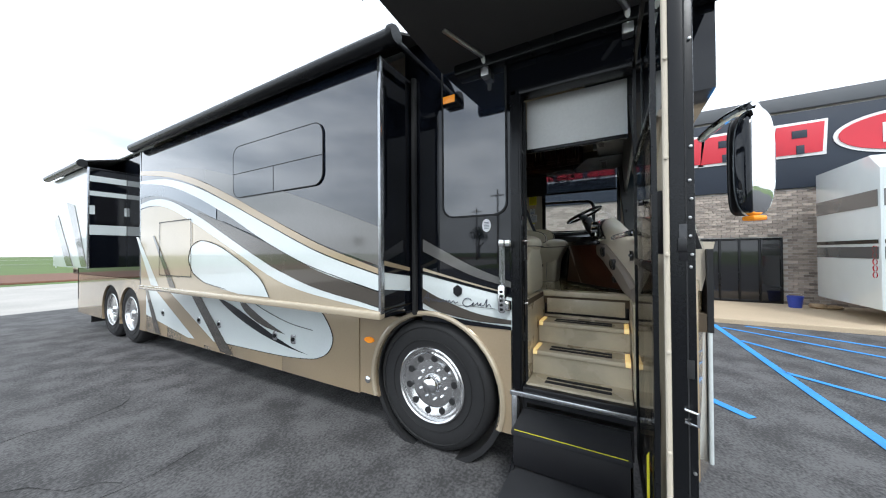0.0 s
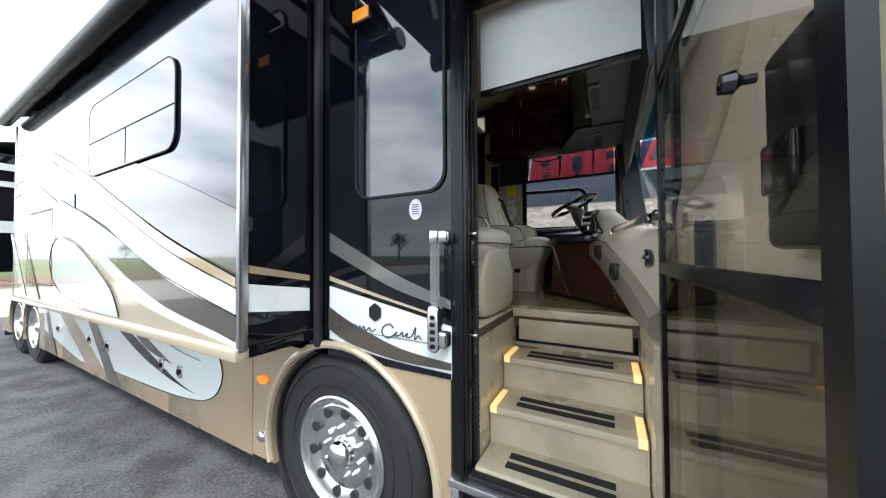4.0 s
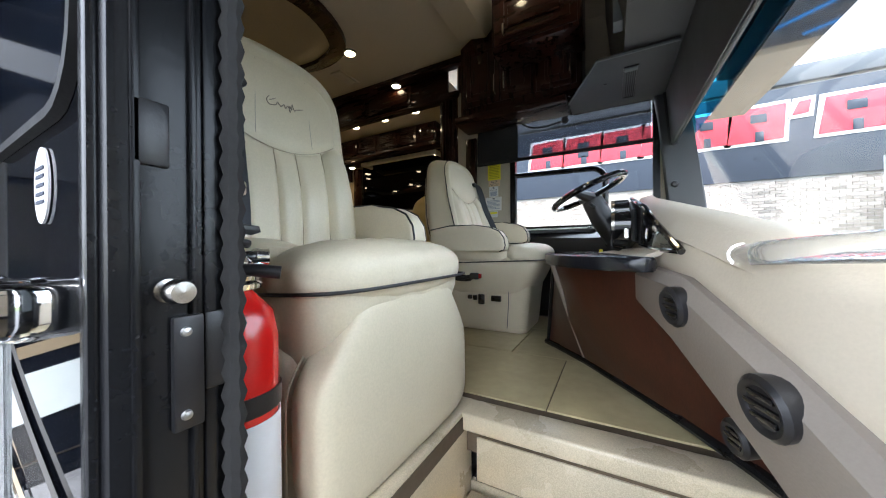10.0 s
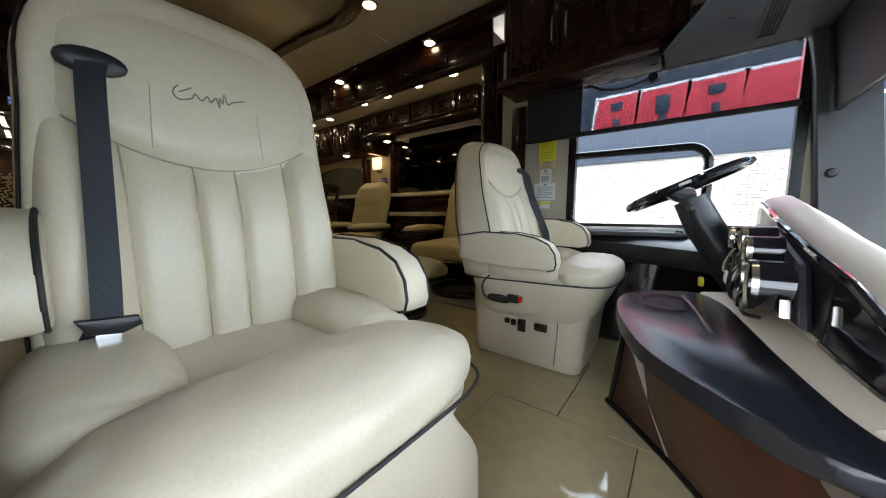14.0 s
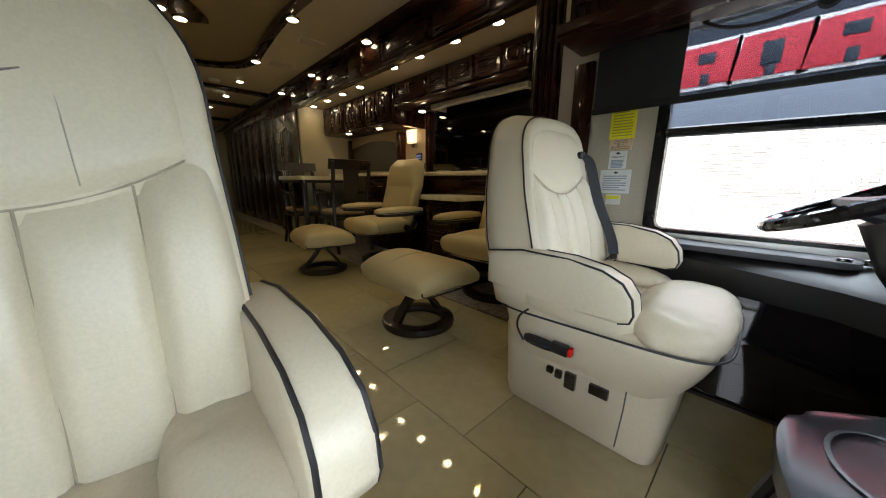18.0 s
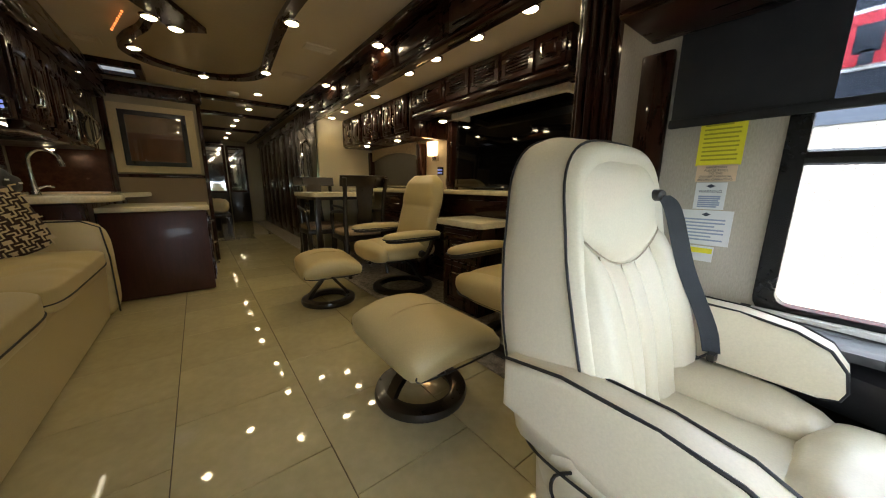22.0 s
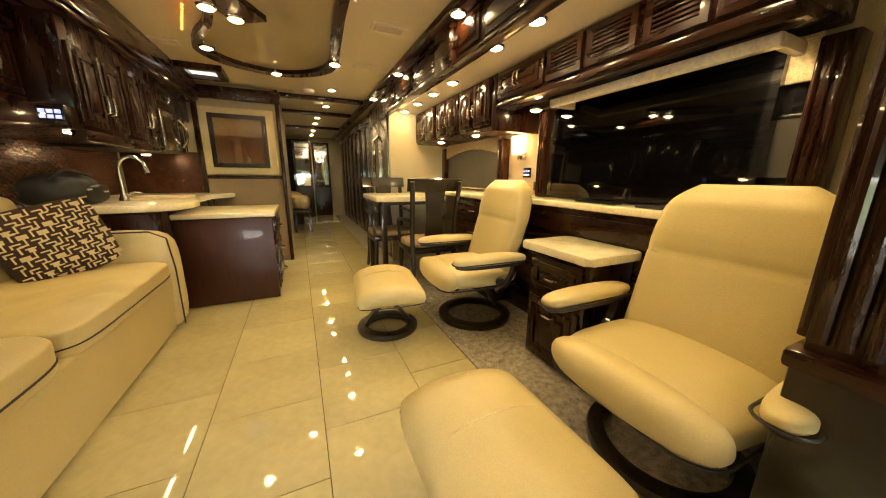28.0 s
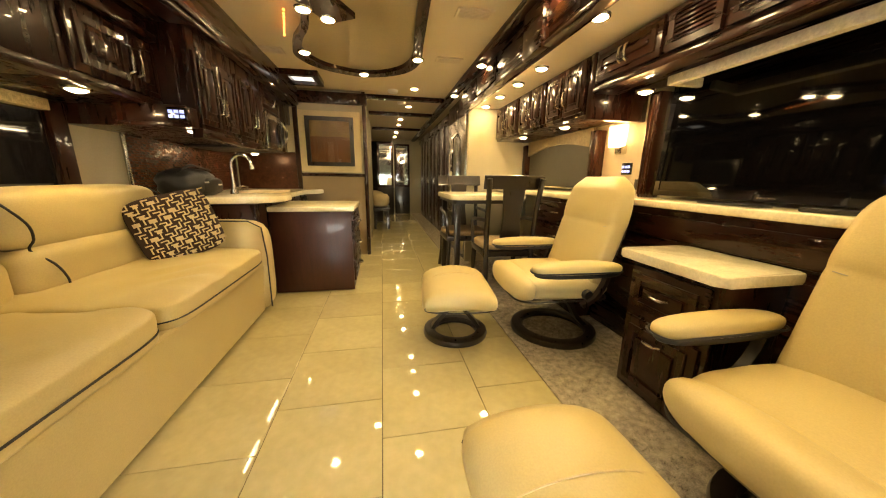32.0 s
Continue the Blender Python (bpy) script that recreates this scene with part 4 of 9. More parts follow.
# rear slide-out
rs = part("rear_slide_out", box(-0.48, 0.0, 7.98, 10.2, 1.38, 3.10), WHITEPAINT, rvx, "rear bedroom slide-out", smooth=0)
part("rear_slide_end", box(-0.47, -0.002, 7.972, 7.978, 1.38, 3.09), BLACKPAINT, rs, "black slide-out end", smooth=0)
for z0, z1 in ((1.95, 2.12), (2.30, 2.45), (2.62, 2.70), (2.86, 2.96)):
    part("end_stripe", box(-0.465, -0.005, 7.966, 7.970, z0, z1), WHITEPAINT, rs, "white stripe", smooth=0)
part("end_window", prism(rounded(-0.40, -0.04, 2.15, 2.60, 0.06), "y", 7.955, 7.964), GLOSSBLACK, rs, "small dark window")
part("rear_swoop", prism([(7.99, 1.4), (8.3, 1.4), (9.2, 2.6), (8.7, 2.5)], "x", -0.488, -0.482), GREYPAINT, rs, "dark painted swoop", smooth=0)
part("rear_swoop", prism([(8.8, 1.4), (9.2, 1.4), (10.1, 2.3), (9.8, 2.4)], "x", -0.488, -0.482), GREYPAINT, rs, "dark painted swoop", smooth=0)
part("rear_trim", box(-0.49, -0.46, 7.965, 7.99, 1.36, 3.1, 0.004), SILVERTRIM, rs, "silver edge trim")
for nm, y0, y1, xx, zz in (("slide_awning", 1.46, 5.95, -0.50, 3.06), ("slide_awning", 7.95, 10.25, -0.55, 3.14)):
    aw = part(nm, cyl((xx, y0, zz), (xx, y1, zz), 0.055, seg=18), BLACKTRIM, rvx, "rolled black slide-out awning")
    part("end_cap", lathe([(0.0, -0.03), (0.06, -0.03), (0.068, -0.015), (0.068, 0.01), (0.0, 0.01)], (xx, y0, zz), "y", 18), BLACKTRIM, aw)
    part("awning_fabric", prism([(xx, zz + 0.05), (0.02, 3.36), (0.02, 3.345), (xx, zz + 0.03)], "y", y0 + 0.02, y1 - 0.02), AWNING, aw, "taut black awning fabric", smooth=0)
    part("awning_arm", box(xx + 0.02, 0.0, y0 + 0.02, y0 + 0.05, 3.06, 3.10, 0.006), BLACKTRIM, aw)
# canopy over the entry
ca = part("door_canopy", prism([(-0.86, 3.06), (-0.02, 3.0), (-0.02, 3.02), (-0.86, 3.08)], "y", -0.30, 1.34), AWNING, rvx, "black fabric door canopy", smooth=0)
part("canopy_roller", prism(rounded(-0.93, -0.83, 3.02, 3.14, 0.035), "y", -0.34, 1.40), BLACKTRIM, ca, "black canopy roller housing")
part("canopy_rail", box(-0.08, -0.003, -0.32, 1.22, 2.93, 3.01, 0.012), BLACKTRIM, ca, "black canopy wall rail")
for y in (0.98, 0.10):
    part("canopy_arm", tube([(-0.04, y, 2.90), (-0.09, y + 0.005, 3.0), (-0.42, y + 0.14, 3.03)], 0.018, 8), ALU, ca, "folding aluminium canopy arm")
    part("arm_bracket", box(-0.07, -0.004, y - 0.03, y + 0.03, 2.87, 2.94, 0.006), ALU, ca, "aluminium bracket")


def wheel(y, x, deep):
    t = part("wheel", lathe([(0.30, 0.0), (0.33, -0.012), (0.42, -0.022), (0.485, -0.012), (0.52, 0.015), (0.533, 0.05), (0.533, 0.22), (0.515, 0.26), (0.42, 0.28), (0.30, 0.26), (0.30, 0.0)], (x, y, 0.535), "x", 56), BLACKRUBBER, rvx, "black truck tyre")
    for r in (0.36, 0.46):
        part("tyre_rib", lathe([(r, -0.012), (r + 0.006, -0.024), (r + 0.012, -0.012), (r + 0.006, -0.006), (r, -0.012)], (x, y, 0.535), "x", 48), BLACKRUBBER, t)
    rim = part("rim", lathe([(0.306, 0.01), (0.306, -0.022), (0.296, -0.028), (0.285, -0.020), (0.278, 0.015), (0.268, deep - 0.05), (0.25, deep - 0.062), (0.20, deep - 0.050), (0.165, deep - 0.02), (0.15, deep - 0.01), (0.0, deep - 0.01)], (x, y, 0.535), "x", 48), POLISHED, t, "polished aluminium rim")
    part("hub", lathe([(0.0, deep - 0.11), (0.045, deep - 0.105), (0.07, deep - 0.085), (0.082, deep - 0.05), (0.085, deep - 0.0), (0.11, deep - 0.004)], (x, y, 0.535), "x", 32), CHROME, rim, "chrome hub cap")
    for k in range(10):
        a = k * math.tau / 10 + 0.15
        part("lug_nut", cyl((x + deep, y + 0.125 * math.cos(a), 0.535 + 0.125 * math.sin(a)), (x + deep - 0.065, y + 0.125 * math.cos(a), 0.535 + 0.125 * math.sin(a)), 0.017, 0.012, 6), CHROME, rim)
        a += 0.31
        part("hand_hole", cyl((x + deep - 0.040, y + 0.215 * math.cos(a), 0.535 + 0.215 * math.sin(a)), (x + deep - 0.060, y + 0.215 * math.cos(a), 0.535 + 0.215 * math.sin(a)), 0.027, seg=16), BLACKRUBBER, rim, "round dark hand hole")


wheel(1.50, 0.03, 0.05)
wheel(7.84, 0.05, 0.09)
wheel(8.80, 0.05, 0.09)

# entry: sill, folding steps
es = thing("entry_steps", "black folding entry steps hanging below the door", "steps", at=(-0.2, 0.43, 0))
part("sill_trim", box(-0.025, 0.02, 0.04, 0.83, 0.62, 0.655, 0.008), SILVERTRIM, es, "silver sill trim")
for y in (0.04, 0.80):
    part("sill_post", box(-0.02, 0.05, y - 0.02, y + 0.02, 0.34, 0.62, 0.006), SILVERTRIM, es, "silver sill post")
part("step_box", box(0.05, 0.40, 0.09, 0.76, 0.34, 0.60), BLACKRUBBER, es, smooth=0)
for nm, xa, xb, zt in (("upper_tread", -0.27, 0.03, 0.525), ("lower_tread", -0.56, -0.22, 0.285)):
    tr = part(nm, box(xa, xb, 0.11, 0.75, zt - 0.035, zt, 0.008), GRIP, es, "black grip-taped step tread")
    part("nose_line", box(xa + 0.001, xa + 0.0055, 0.13, 0.73, zt + 0.0005, zt + 0.0025), YELLOWLABEL, tr, "thin yellow nosing line", smooth=0)
part("upper_riser", box(-0.255, -0.235, 0.12, 0.74, 0.30, 0.49, 0.004), BLACKABS, es, "black riser plate")
for y in (0.115, 0.745):
    part("step_link", tube([(0.03, y, 0.48), (-0.30, y, 0.26), (-0.52, y, 0.255)], 0.014, 8), BLACKTRIM, es, "folding step link")
part("marker_lamp", box(-0.03, -0.005, -0.03, 0.02, 0.36, 0.48, 0.01), AMBER, es, "amber front marker lamp")

# entry door, swung open on its front hinges
ed = thing("entry_door", "open black entry door with cream inner panel and screen", "door", at=(0, 0.03, 0.4))
M_D = Matrix.Translation((-0.01, 0.0, 0)) @ Matrix.Rotation(radians(1.0), 4, "Z")


def dpart(name, b, m_, parent, label="", smooth=35):
    b.transform(M_D)
    return part(name, b, m_, parent, label, smooth=smooth)


leaf = dpart("leaf", box(-0.845, -0.02, -0.034, 0.0, 0.38, 2.74, 0.012), BLACKPAINT, ed, "black outer leaf")
dpart("inner_panel", box(-0.81, -0.05, 0.001, 0.028, 0.46, 2.68, 0.014), DASH, ed, "cream moulded inner panel")
dpart("panel_moulding", tube([(p[1], 0.028, p[2]) for p in curve([(0, -0.08, 1.66), (1, -0.16, 1.76), (2, -0.30, 1.80), (3, -0.46, 1.90), (4, -0.60, 2.06), (5, -0.74, 2.12)], 30)], 0.022, 10), DASH, ed, "raised cream sweep moulding", 60)
dpart("panel_recess", frame_of(rounded(-0.50, -0.10, 0.72, 1.74, 0.06), rounded(-0.46, -0.14, 0.76, 1.70, 0.05), "y", 0.026, 0.048), DASH, ed, "raised cream frame", 60)
dpart("panel_window", prism(rounded(-0.36, -0.205, 0.78, 1.68, 0.03), "y", 0.0285, 0.033), STEELPAINT, ed, "blue-grey door glass")
dpart("window_opening", prism(rounded(-0.74, -0.12, 2.15, 2.64, 0.05), "y", 0.029, 0.034), DARKBLUE, ed, "dark upper door window")
dpart("latch_box", box(-0.78, -0.67, 0.028, 0.062, 1.60, 1.83, 0.012), BLACKABS, ed, "black inner latch box")
dpart("latch_handle", box(-0.76, -0.69, 0.062, 0.072, 1.66, 1.72, 0.008), GLOSSBLACK, ed, "black latch paddle")
dpart("edge_channel", box(-0.868, -0.843, -0.034, 0.034, 0.36, 2.76, 0.005), BLACKTRIM, ed, "black edge channel")
dpart("edge_bead", tube([(-0.868, 0.043, 0.42 + 0.1 * k) for k in range(24)], 0.009, 10), DASH, ed, "cream leather edge bead")
for z in (0.62, 0.95, 1.28, 1.60, 1.92, 2.25, 2.55):
    dpart("bead_stud", lathe([(0.0, -0.006), (0.006, -0.005), (0.008, 0.0)], (-0.8795, 0.043, z), "x", 10), DASH, ed)
for z, y in ((1.56, -0.02), (1.60, -0.024), (1.66, -0.02), (1.72, -0.02), (1.78, -0.024), (1.84, -0.02), (1.95, -0.024), (0.9, -0.024), (2.3, -0.024)):
    dpart("strike_bolt", lathe([(0.0, -0.006), (0.0045, -0.005), (0.0055, 0.0)], (-0.8685, y, z), "x", 10), ALU, ed)
dpart("strike_plate", box(-0.871, -0.868, -0.012, 0.010, 1.58, 1.70, 0.001), GLOSSBLACK, ed)
dpart("rotary_latch", box(-0.875, -0.868, -0.010, 0.014, 1.61, 1.655, 0.003), BLACKABS, ed, "black rotary latch")
dpart("latch_claw", tube([(-0.872, 0.0, 1.06), (-0.89, -0.03, 1.06), (-0.89, -0.03, 1.10), (-0.872, 0.0, 1.10)], 0.005, 6), CHROME, ed, "chrome latch claw")
dpart("striker_slot", box(-0.872, -0.867, -0.026, -0.006, 1.20, 1.26, 0.002), BLACKRUBBER, ed)
dpart("edge_plate", box(-0.872, -0.868, -0.03, -0.004, 0.42, 0.50, 0.001), ALU, ed, "aluminium corner plate")
dpart("edge_groove", box(-0.8695, -0.8675, -0.012, -0.008, 0.4, 2.74), BLACKRUBBER, ed, "channel groove", 0)
sd = dpart("screen_frame", frame_of([(-0.86, 0.44), (-0.02, 0.44), (-0.02, 2.70), (-0.86, 2.70)], [(-0.825, 0.48), (-0.055, 0.48), (-0.055, 2.66), (-0.825, 2.66)], "y", 0.066, 0.082), BLACKTRIM, ed, "black screen door frame")
for z0, z1 in ((1.535, 1.572), (2.10, 2.135)):
    dpart("screen_bar", box(-0.83, -0.05, 0.065, 0.083, z0, z1, 0.005), BLACKTRIM, sd, "black screen door bar")
dpart("screen_pane", box(-0.825, -0.055, 0.072, 0.075, 0.48, 1.535), DOORMESH, sd, "dusky lower screen pane", 0)
dpart("screen_pane", box(-0.825, -0.055, 0.072, 0.075, 1.572, 2.10), DOORGLASS, sd, "acrylic screen pane", 0)
dpart("screen_knob", lathe([(0.0, 0.035), (0.012, 0.033), (0.014, 0.02), (0.006, 0.012), (0.006, 0.0)], (-0.70, 0.076, 1.80), "y", 14), GLOSSBLACK, sd, "small black knob")
dpart("warning_sticker", prism([(-0.70, 0.66), (-0.62, 0.60), (-0.62, 0.78), (-0.70, 0.84)], "y", 0.0835, 0.086), YELLOWLABEL, ed, "yellow warning sticker", 0)
dpart("inner_swirl", tube([(-0.45 + (0.05 + 0.012 * k) * math.cos(k * 0.5), 0.035, 0.98 + (0.08 + 0.018 * k) * math.sin(k * 0.5)) for k in range(14)], 0.006, 6), GLOSSBLACK, ed, "dark swirl decal")

# mirror on its chrome arm
mi = thing("side_mirror", "chrome side mirror on a curved arm ahead of the door", "mirror", at=(-0.3, -0.35, 1.7))
MIRROR_TURN = Matrix.Translation((-0.262, -0.35, 0)) @ Matrix.Rotation(radians(-64), 4, "Z") @ Matrix.Translation((0.262, 0.35, 0))
for nm, b, m_, lb in (("shell", cushion(-0.262, -0.370, 2.0, 0.120, 0.125, 0.47, 3.0, 16), CHROME, "chrome mirror shell"), ("glass_rim", cushion(-0.262, -0.303, 1.995, 0.108, 0.016, 0.45, 4.0, 8), BLACKABS, "black mirror rim"), ("mirror_glass", cushion(-0.262, -0.294, 2.03, 0.095, 0.012, 0.32, 5.0, 8), CHROME, "mirror glass"), ("mirror_amber", box(-0.295, -0.235, -0.405, -0.345, 1.742, 1.764, 0.008), AMBER, "amber turn lens")):
    b.transform(MIRROR_TURN)
    part(nm, b, m_, mi, lb, smooth=180)
part("arm", tube([(p[1], p[2], p[3]) for p in curve([(0, -0.262, -0.372, 2.19), (1, -0.262, -0.37, 2.245), (2, -0.22, -0.35, 2.265), (3, -0.06, -0.30, 2.265), (4, 0.12, -0.26, 2.25)], 24)], [0.03] * 5 + [0.022] * 20, 10), CHROME, mi, "chrome mirror arm")

# ---- the motorhome: inside shell ----
for nm, a in (("floor_cab", (0.69, 2.20, -0.26, 0.735)), ("floor", (0.06, 2.20, 0.735, 11.6)), ("floor_front_corner", (0.06, 0.69, -0.26, 0.050))):
    setting(nm, box(*a, 1.16, 1.2625), GROUT, "grout bed under the floor tiles", "floor", 0)
setting("floor_slide_passenger", box(SX + 0.02, 0.06, 1.66, 5.90, 1.19, FLOOR - 0.004), GROUT, "floor of the lounge slide-out", "floor", 0)
setting("floor_slide_driver", box(2.05, 3.10, 1.60, 11.6, 1.20, FLOOR + 0.004), CARPET, "speckled beige carpet in the slide-out", "floor", 0)
b = bmesh.new()
cr = random.Random(9)
vv, ff = [], []
for k in range(9000):
    x, y = cr.uniform(2.06, 2.92), cr.uniform(1.85, 5.0)
    a, s, h = cr.uniform(0, 6.28), cr.uniform(0.004, 0.009), cr.uniform(0.006, 0.016)
    i = len(vv)
    vv += [(x, y, FLOOR + 0.003), (x + s * math.cos(a), y + s * math.sin(a), FLOOR + 0.003), (x + cr.uniform(-0.006, 0.006), y + cr.uniform(-0.006, 0.006), FLOOR + 0.003 + h)]
    ff.append((i, i + 1, i + 2))
b.free()
me = bpy.data.meshes.new("carpet_pile")
me.from_pydata(vv, [], ff)
me.materials.append(CARPET)
tagged(new("carpet_pile", me), "short beige carpet pile", "carpet", kind="stuff")
setting("carpet_edge", box(2.035, 2.05, 1.80, 10.3, FLOOR - 0.004, FLOOR + 0.006, 0.002), CARPET, "bound carpet edge", "floor")
setting("ceiling", box(0.06, 2.20, -0.1, 11.6, CEIL, CEIL + 0.10), CEILING, "cream vinyl ceiling", "ceiling", 0)
setting("ceiling_slide_driver", box(2.20, 3.10, 1.56, 5.10, 3.0, 3.12), CEILING, "lower cream ceiling of the driver-side slide-out", "ceiling", 0)
setting("ceiling_slide_passenger", box(SX + 0.03, 0.06, 1.66, 5.90, 3.0, 3.015), CEILING, "lower cream ceiling of the lounge slide-out", "ceiling", 0)
setting("soffit_passenger", box(0.06, 0.36, 1.66, 5.60, 3.06, CEIL - 0.002), CEILING, "cream soffit over the lounge", "ceiling", 0)
# passenger side
setting("wall_entry_header", box(0.0, 0.05, 0.06, 0.813, 2.72, 3.35), BLACKPAINT, "black wall above the entry door", smooth=0)
setting("wall_cab_lining", box(0.052, 0.08, 0.825, 1.66, FLOOR, CEIL), CABWALL, "woven vinyl lining behind the passenger seat", smooth=0)
setting("wall_passenger_rear", box(0.06, 0.10, 5.90, 11.6, 1.2, CEIL), WALLPAPER, "papered wall", smooth=0)
setting("wall_lounge", box(SX + 0.03, SX + 0.06, 1.66, 5.90, FLOOR, 3.0), WALLPAPER, "textured cream wallpaper behind the sofa", smooth=0)
setting("wall_lounge_front", box(SX + 0.03, 0.06, 1.661, 1.69, FLOOR, 3.0), WOOD, "wood end panel of the lounge slide-out", smooth=0)
setting("wall_lounge_rear", box(SX + 0.03, 0.10, 5.86, 5.89, FLOOR, 3.0), WALLPAPER, "end wall of the lounge slide-out", smooth=0)
# driver side, with the cab window
for nm, a in (("wall_driver_low", (-0.30, 1.46, FLOOR, 1.86)), ("wall_driver_high", (-0.30, 1.46, 2.78, CEIL)), ("wall_driver_rear", (1.01, 1.46, 1.86, 2.78)), ("wall_driver_front", (-0.05, 0.14, 1.86, 2.78))):
    setting(nm, box(DW, DW + 0.08, *a), CABWALL, "woven vinyl wall beside the driver", smooth=0)
setting("wall_slide_driver", box(2.96, 3.0, 1.60, 5.10, FLOOR, 3.0), WALLPAPER, "cream papered wall of the driver-side slide-out", smooth=0)
setting("wall_slide_front", box(2.38, 3.0, 1.56, 1.60, FLOOR, 3.12), WALLPAPER, "front return wall of the slide-out", smooth=0)
setting("wall_slide_rear", box(2.22, 3.0, 5.06, 5.10, FLOOR, 3.0), WALLPAPER, "cream end wall beside the refrigerator", smooth=0)
setting("wall_driver_back", box(2.96, 3.0, 5.10, 11.6, 1.2, CEIL), WALLPAPER, "papered wall", smooth=0)
setting("ceiling_back", box(2.20, 3.0, 5.10, 11.6, CEIL, CEIL + 0.1), CEILING, "cream ceiling", "ceiling", 0)
setting("wall_rear", box(0.06, 3.0, 11.4, 11.5, 1.2, CEIL), WALLPAPER, "rear bedroom wall", smooth=0)
setting("wall_partition", box(SX + 0.06, 1.08, 5.60, 5.68, FLOOR, CEIL), WALLPAPER, "papered partition holding the picture", smooth=0)
setting("wall_hall_passenger", box(1.02, 1.08, 6.4, 8.2, FLOOR, CEIL), WALLPAPER, "papered hall wall", smooth=0)
setting("wall_partition_rear", box(1.55, 2.30, 10.2, 10.26, FLOOR, CEIL), WALLPAPER, "papered partition at the end of the hall", smooth=0)
setting("wainscot", box(0.34, 1.083, 5.585, 5.60, FLOOR, 2.255), mat("tan_wainscot", (0.26, 0.19, 0.11), 0.7, 0, 0.15, 5, 200, 0.2), "tan wainscot panel below the picture", "trim", 0)
setting("backsplash_return", box(SX + 0.08, 0.29, 5.588, 5.599, 2.10, 2.52), MOSAIC, "copper mosaic return beside the kitchen", "wall", 0)
setting("wainscot_rail", box(0.34, 1.09, 5.575, 5.60, 2.25, 2.285, 0.006), WOODH, "dark wood chair rail", "trim")
setting("partition_post", box(1.06, 1.10, 5.56, 5.70, FLOOR, CEIL, 0.008), WOOD, "dark wood corner post of the partition", "trim")
setting("partition_crown", box(0.0, 1.12, 5.54, 5.60, 3.06, 3.19, 0.02), WOODH, "dark wood crown over the partition", "trim")
setting("counter_side_trim", box(0.29, 0.34, 5.56, 5.62, 2.1, 3.06, 0.008), WOOD, "dark upright trim beside the kitchen", "trim")

# ceiling woodwork
for nm, a in (("ceiling_beam_driver", (2.06, 2.16, 0.9, 10.2, CEIL - 0.045, CEIL - 0.002)), ("ceiling_beam_passenger", (0.24, 0.36, 1.7, 5.66, CEIL - 0.05, CEIL - 0.003)), ("ceiling_beam_cross", (0.36, 2.06, 5.66, 5.76, CEIL - 0.045, CEIL - 0.003)), ("ceiling_beam_cross_far", (1.1, 2.06, 6.65, 6.75, CEIL - 0.045, CEIL - 0.003)), ("ceiling_beam_cross_last", (1.1, 2.06, 8.2, 8.3, CEIL - 0.045, CEIL - 0.003)), ("slide_fascia", (2.17, 2.20, 1.56, 5.15, 2.96, CEIL - 0.003)), ("slide_fascia_left", (0.35, 0.365, 1.70, 5.58, 3.03, CEIL - 0.004))):
    setting(nm, box(*a, 0.008), WOODH, "dark cherry ceiling trim", "trim")
for k in range(6):
    y = 1.92 + 0.54 * k
    for nm, s in (("fascia_panel", 0.0), ("fascia_field", 0.028)):
        setting(nm, box(2.158 - s * 0.3, 2.169, y + s, y + 0.48 - s, 3.0 + s, 3.17 - s, 0.006), WOODH, "raised cherry fascia panel", "trim")
setting("fascia_block", box(2.11, 2.172, 3.26, 3.50, 2.93, 3.19, 0.02), WOODH, "carved cherry fascia block", "trim")
setting("fascia_lip", box(2.13, 2.21, 1.60, 5.15, 2.94, 2.965, 0.008), WOODH, "dark fascia lip", "trim")
# lacquered oval dome with its dark ring
RING = [(0.86, 3.62), (0.78, 3.95), (0.68, 4.18), (0.63, 4.45), (0.78, 4.72), (1.13, 4.86), (1.45, 4.72), (1.60, 4.42), (1.58, 3.9), (1.55, 3.3), (1.58, 2.7), (1.62, 2.3), (1.50, 2.02), (1.13, 1.90), (0.80, 2.02), (0.66, 2.3), (0.70, 2.9), (0.80, 3.3)]
ring = curve([(i, *p) for i, p in enumerate(RING + RING[:1])], 90)[:-1]
outer = [(p[1], p[2]) for p in ring]
cx, cy = 1.13, 3.4
inner = [(cx + (x - cx) * 0.84, cy + (y - cy) * 0.93) for x, y in outer]
setting("ceiling_ring", frame_of(outer, inner, "z", CEIL - 0.05, CEIL - 0.004), WOODH, "dark wood ring round the ceiling dome", "trim")
setting("ceiling_dome", prism([(cx + (x - cx) * 0.85, cy + (y - cy) * 0.935) for x, y in outer], "z", CEIL - 0.018, CEIL - 0.006), LACQUER, "glossy lacquered ceiling panel", "ceiling", 20)
setting("ceiling_ring_bar", prism([(0.60, 3.2), (0.78, 3.1), (1.14, 3.72), (0.98, 3.82)], "z", CEIL - 0.052, CEIL - 0.02), WOODH, "dark wood bar crossing the dome", "trim")
for k in range(9):
    setting("rope_light", cyl((0.64 + 0.012 * k, 4.12 - 0.045 * k, CEIL - 0.03), (0.64 + 0.012 * k, 4.108 - 0.045 * k, CEIL - 0.03), 0.006, seg=6), REDLED, "tiny red rope light", "lamp")
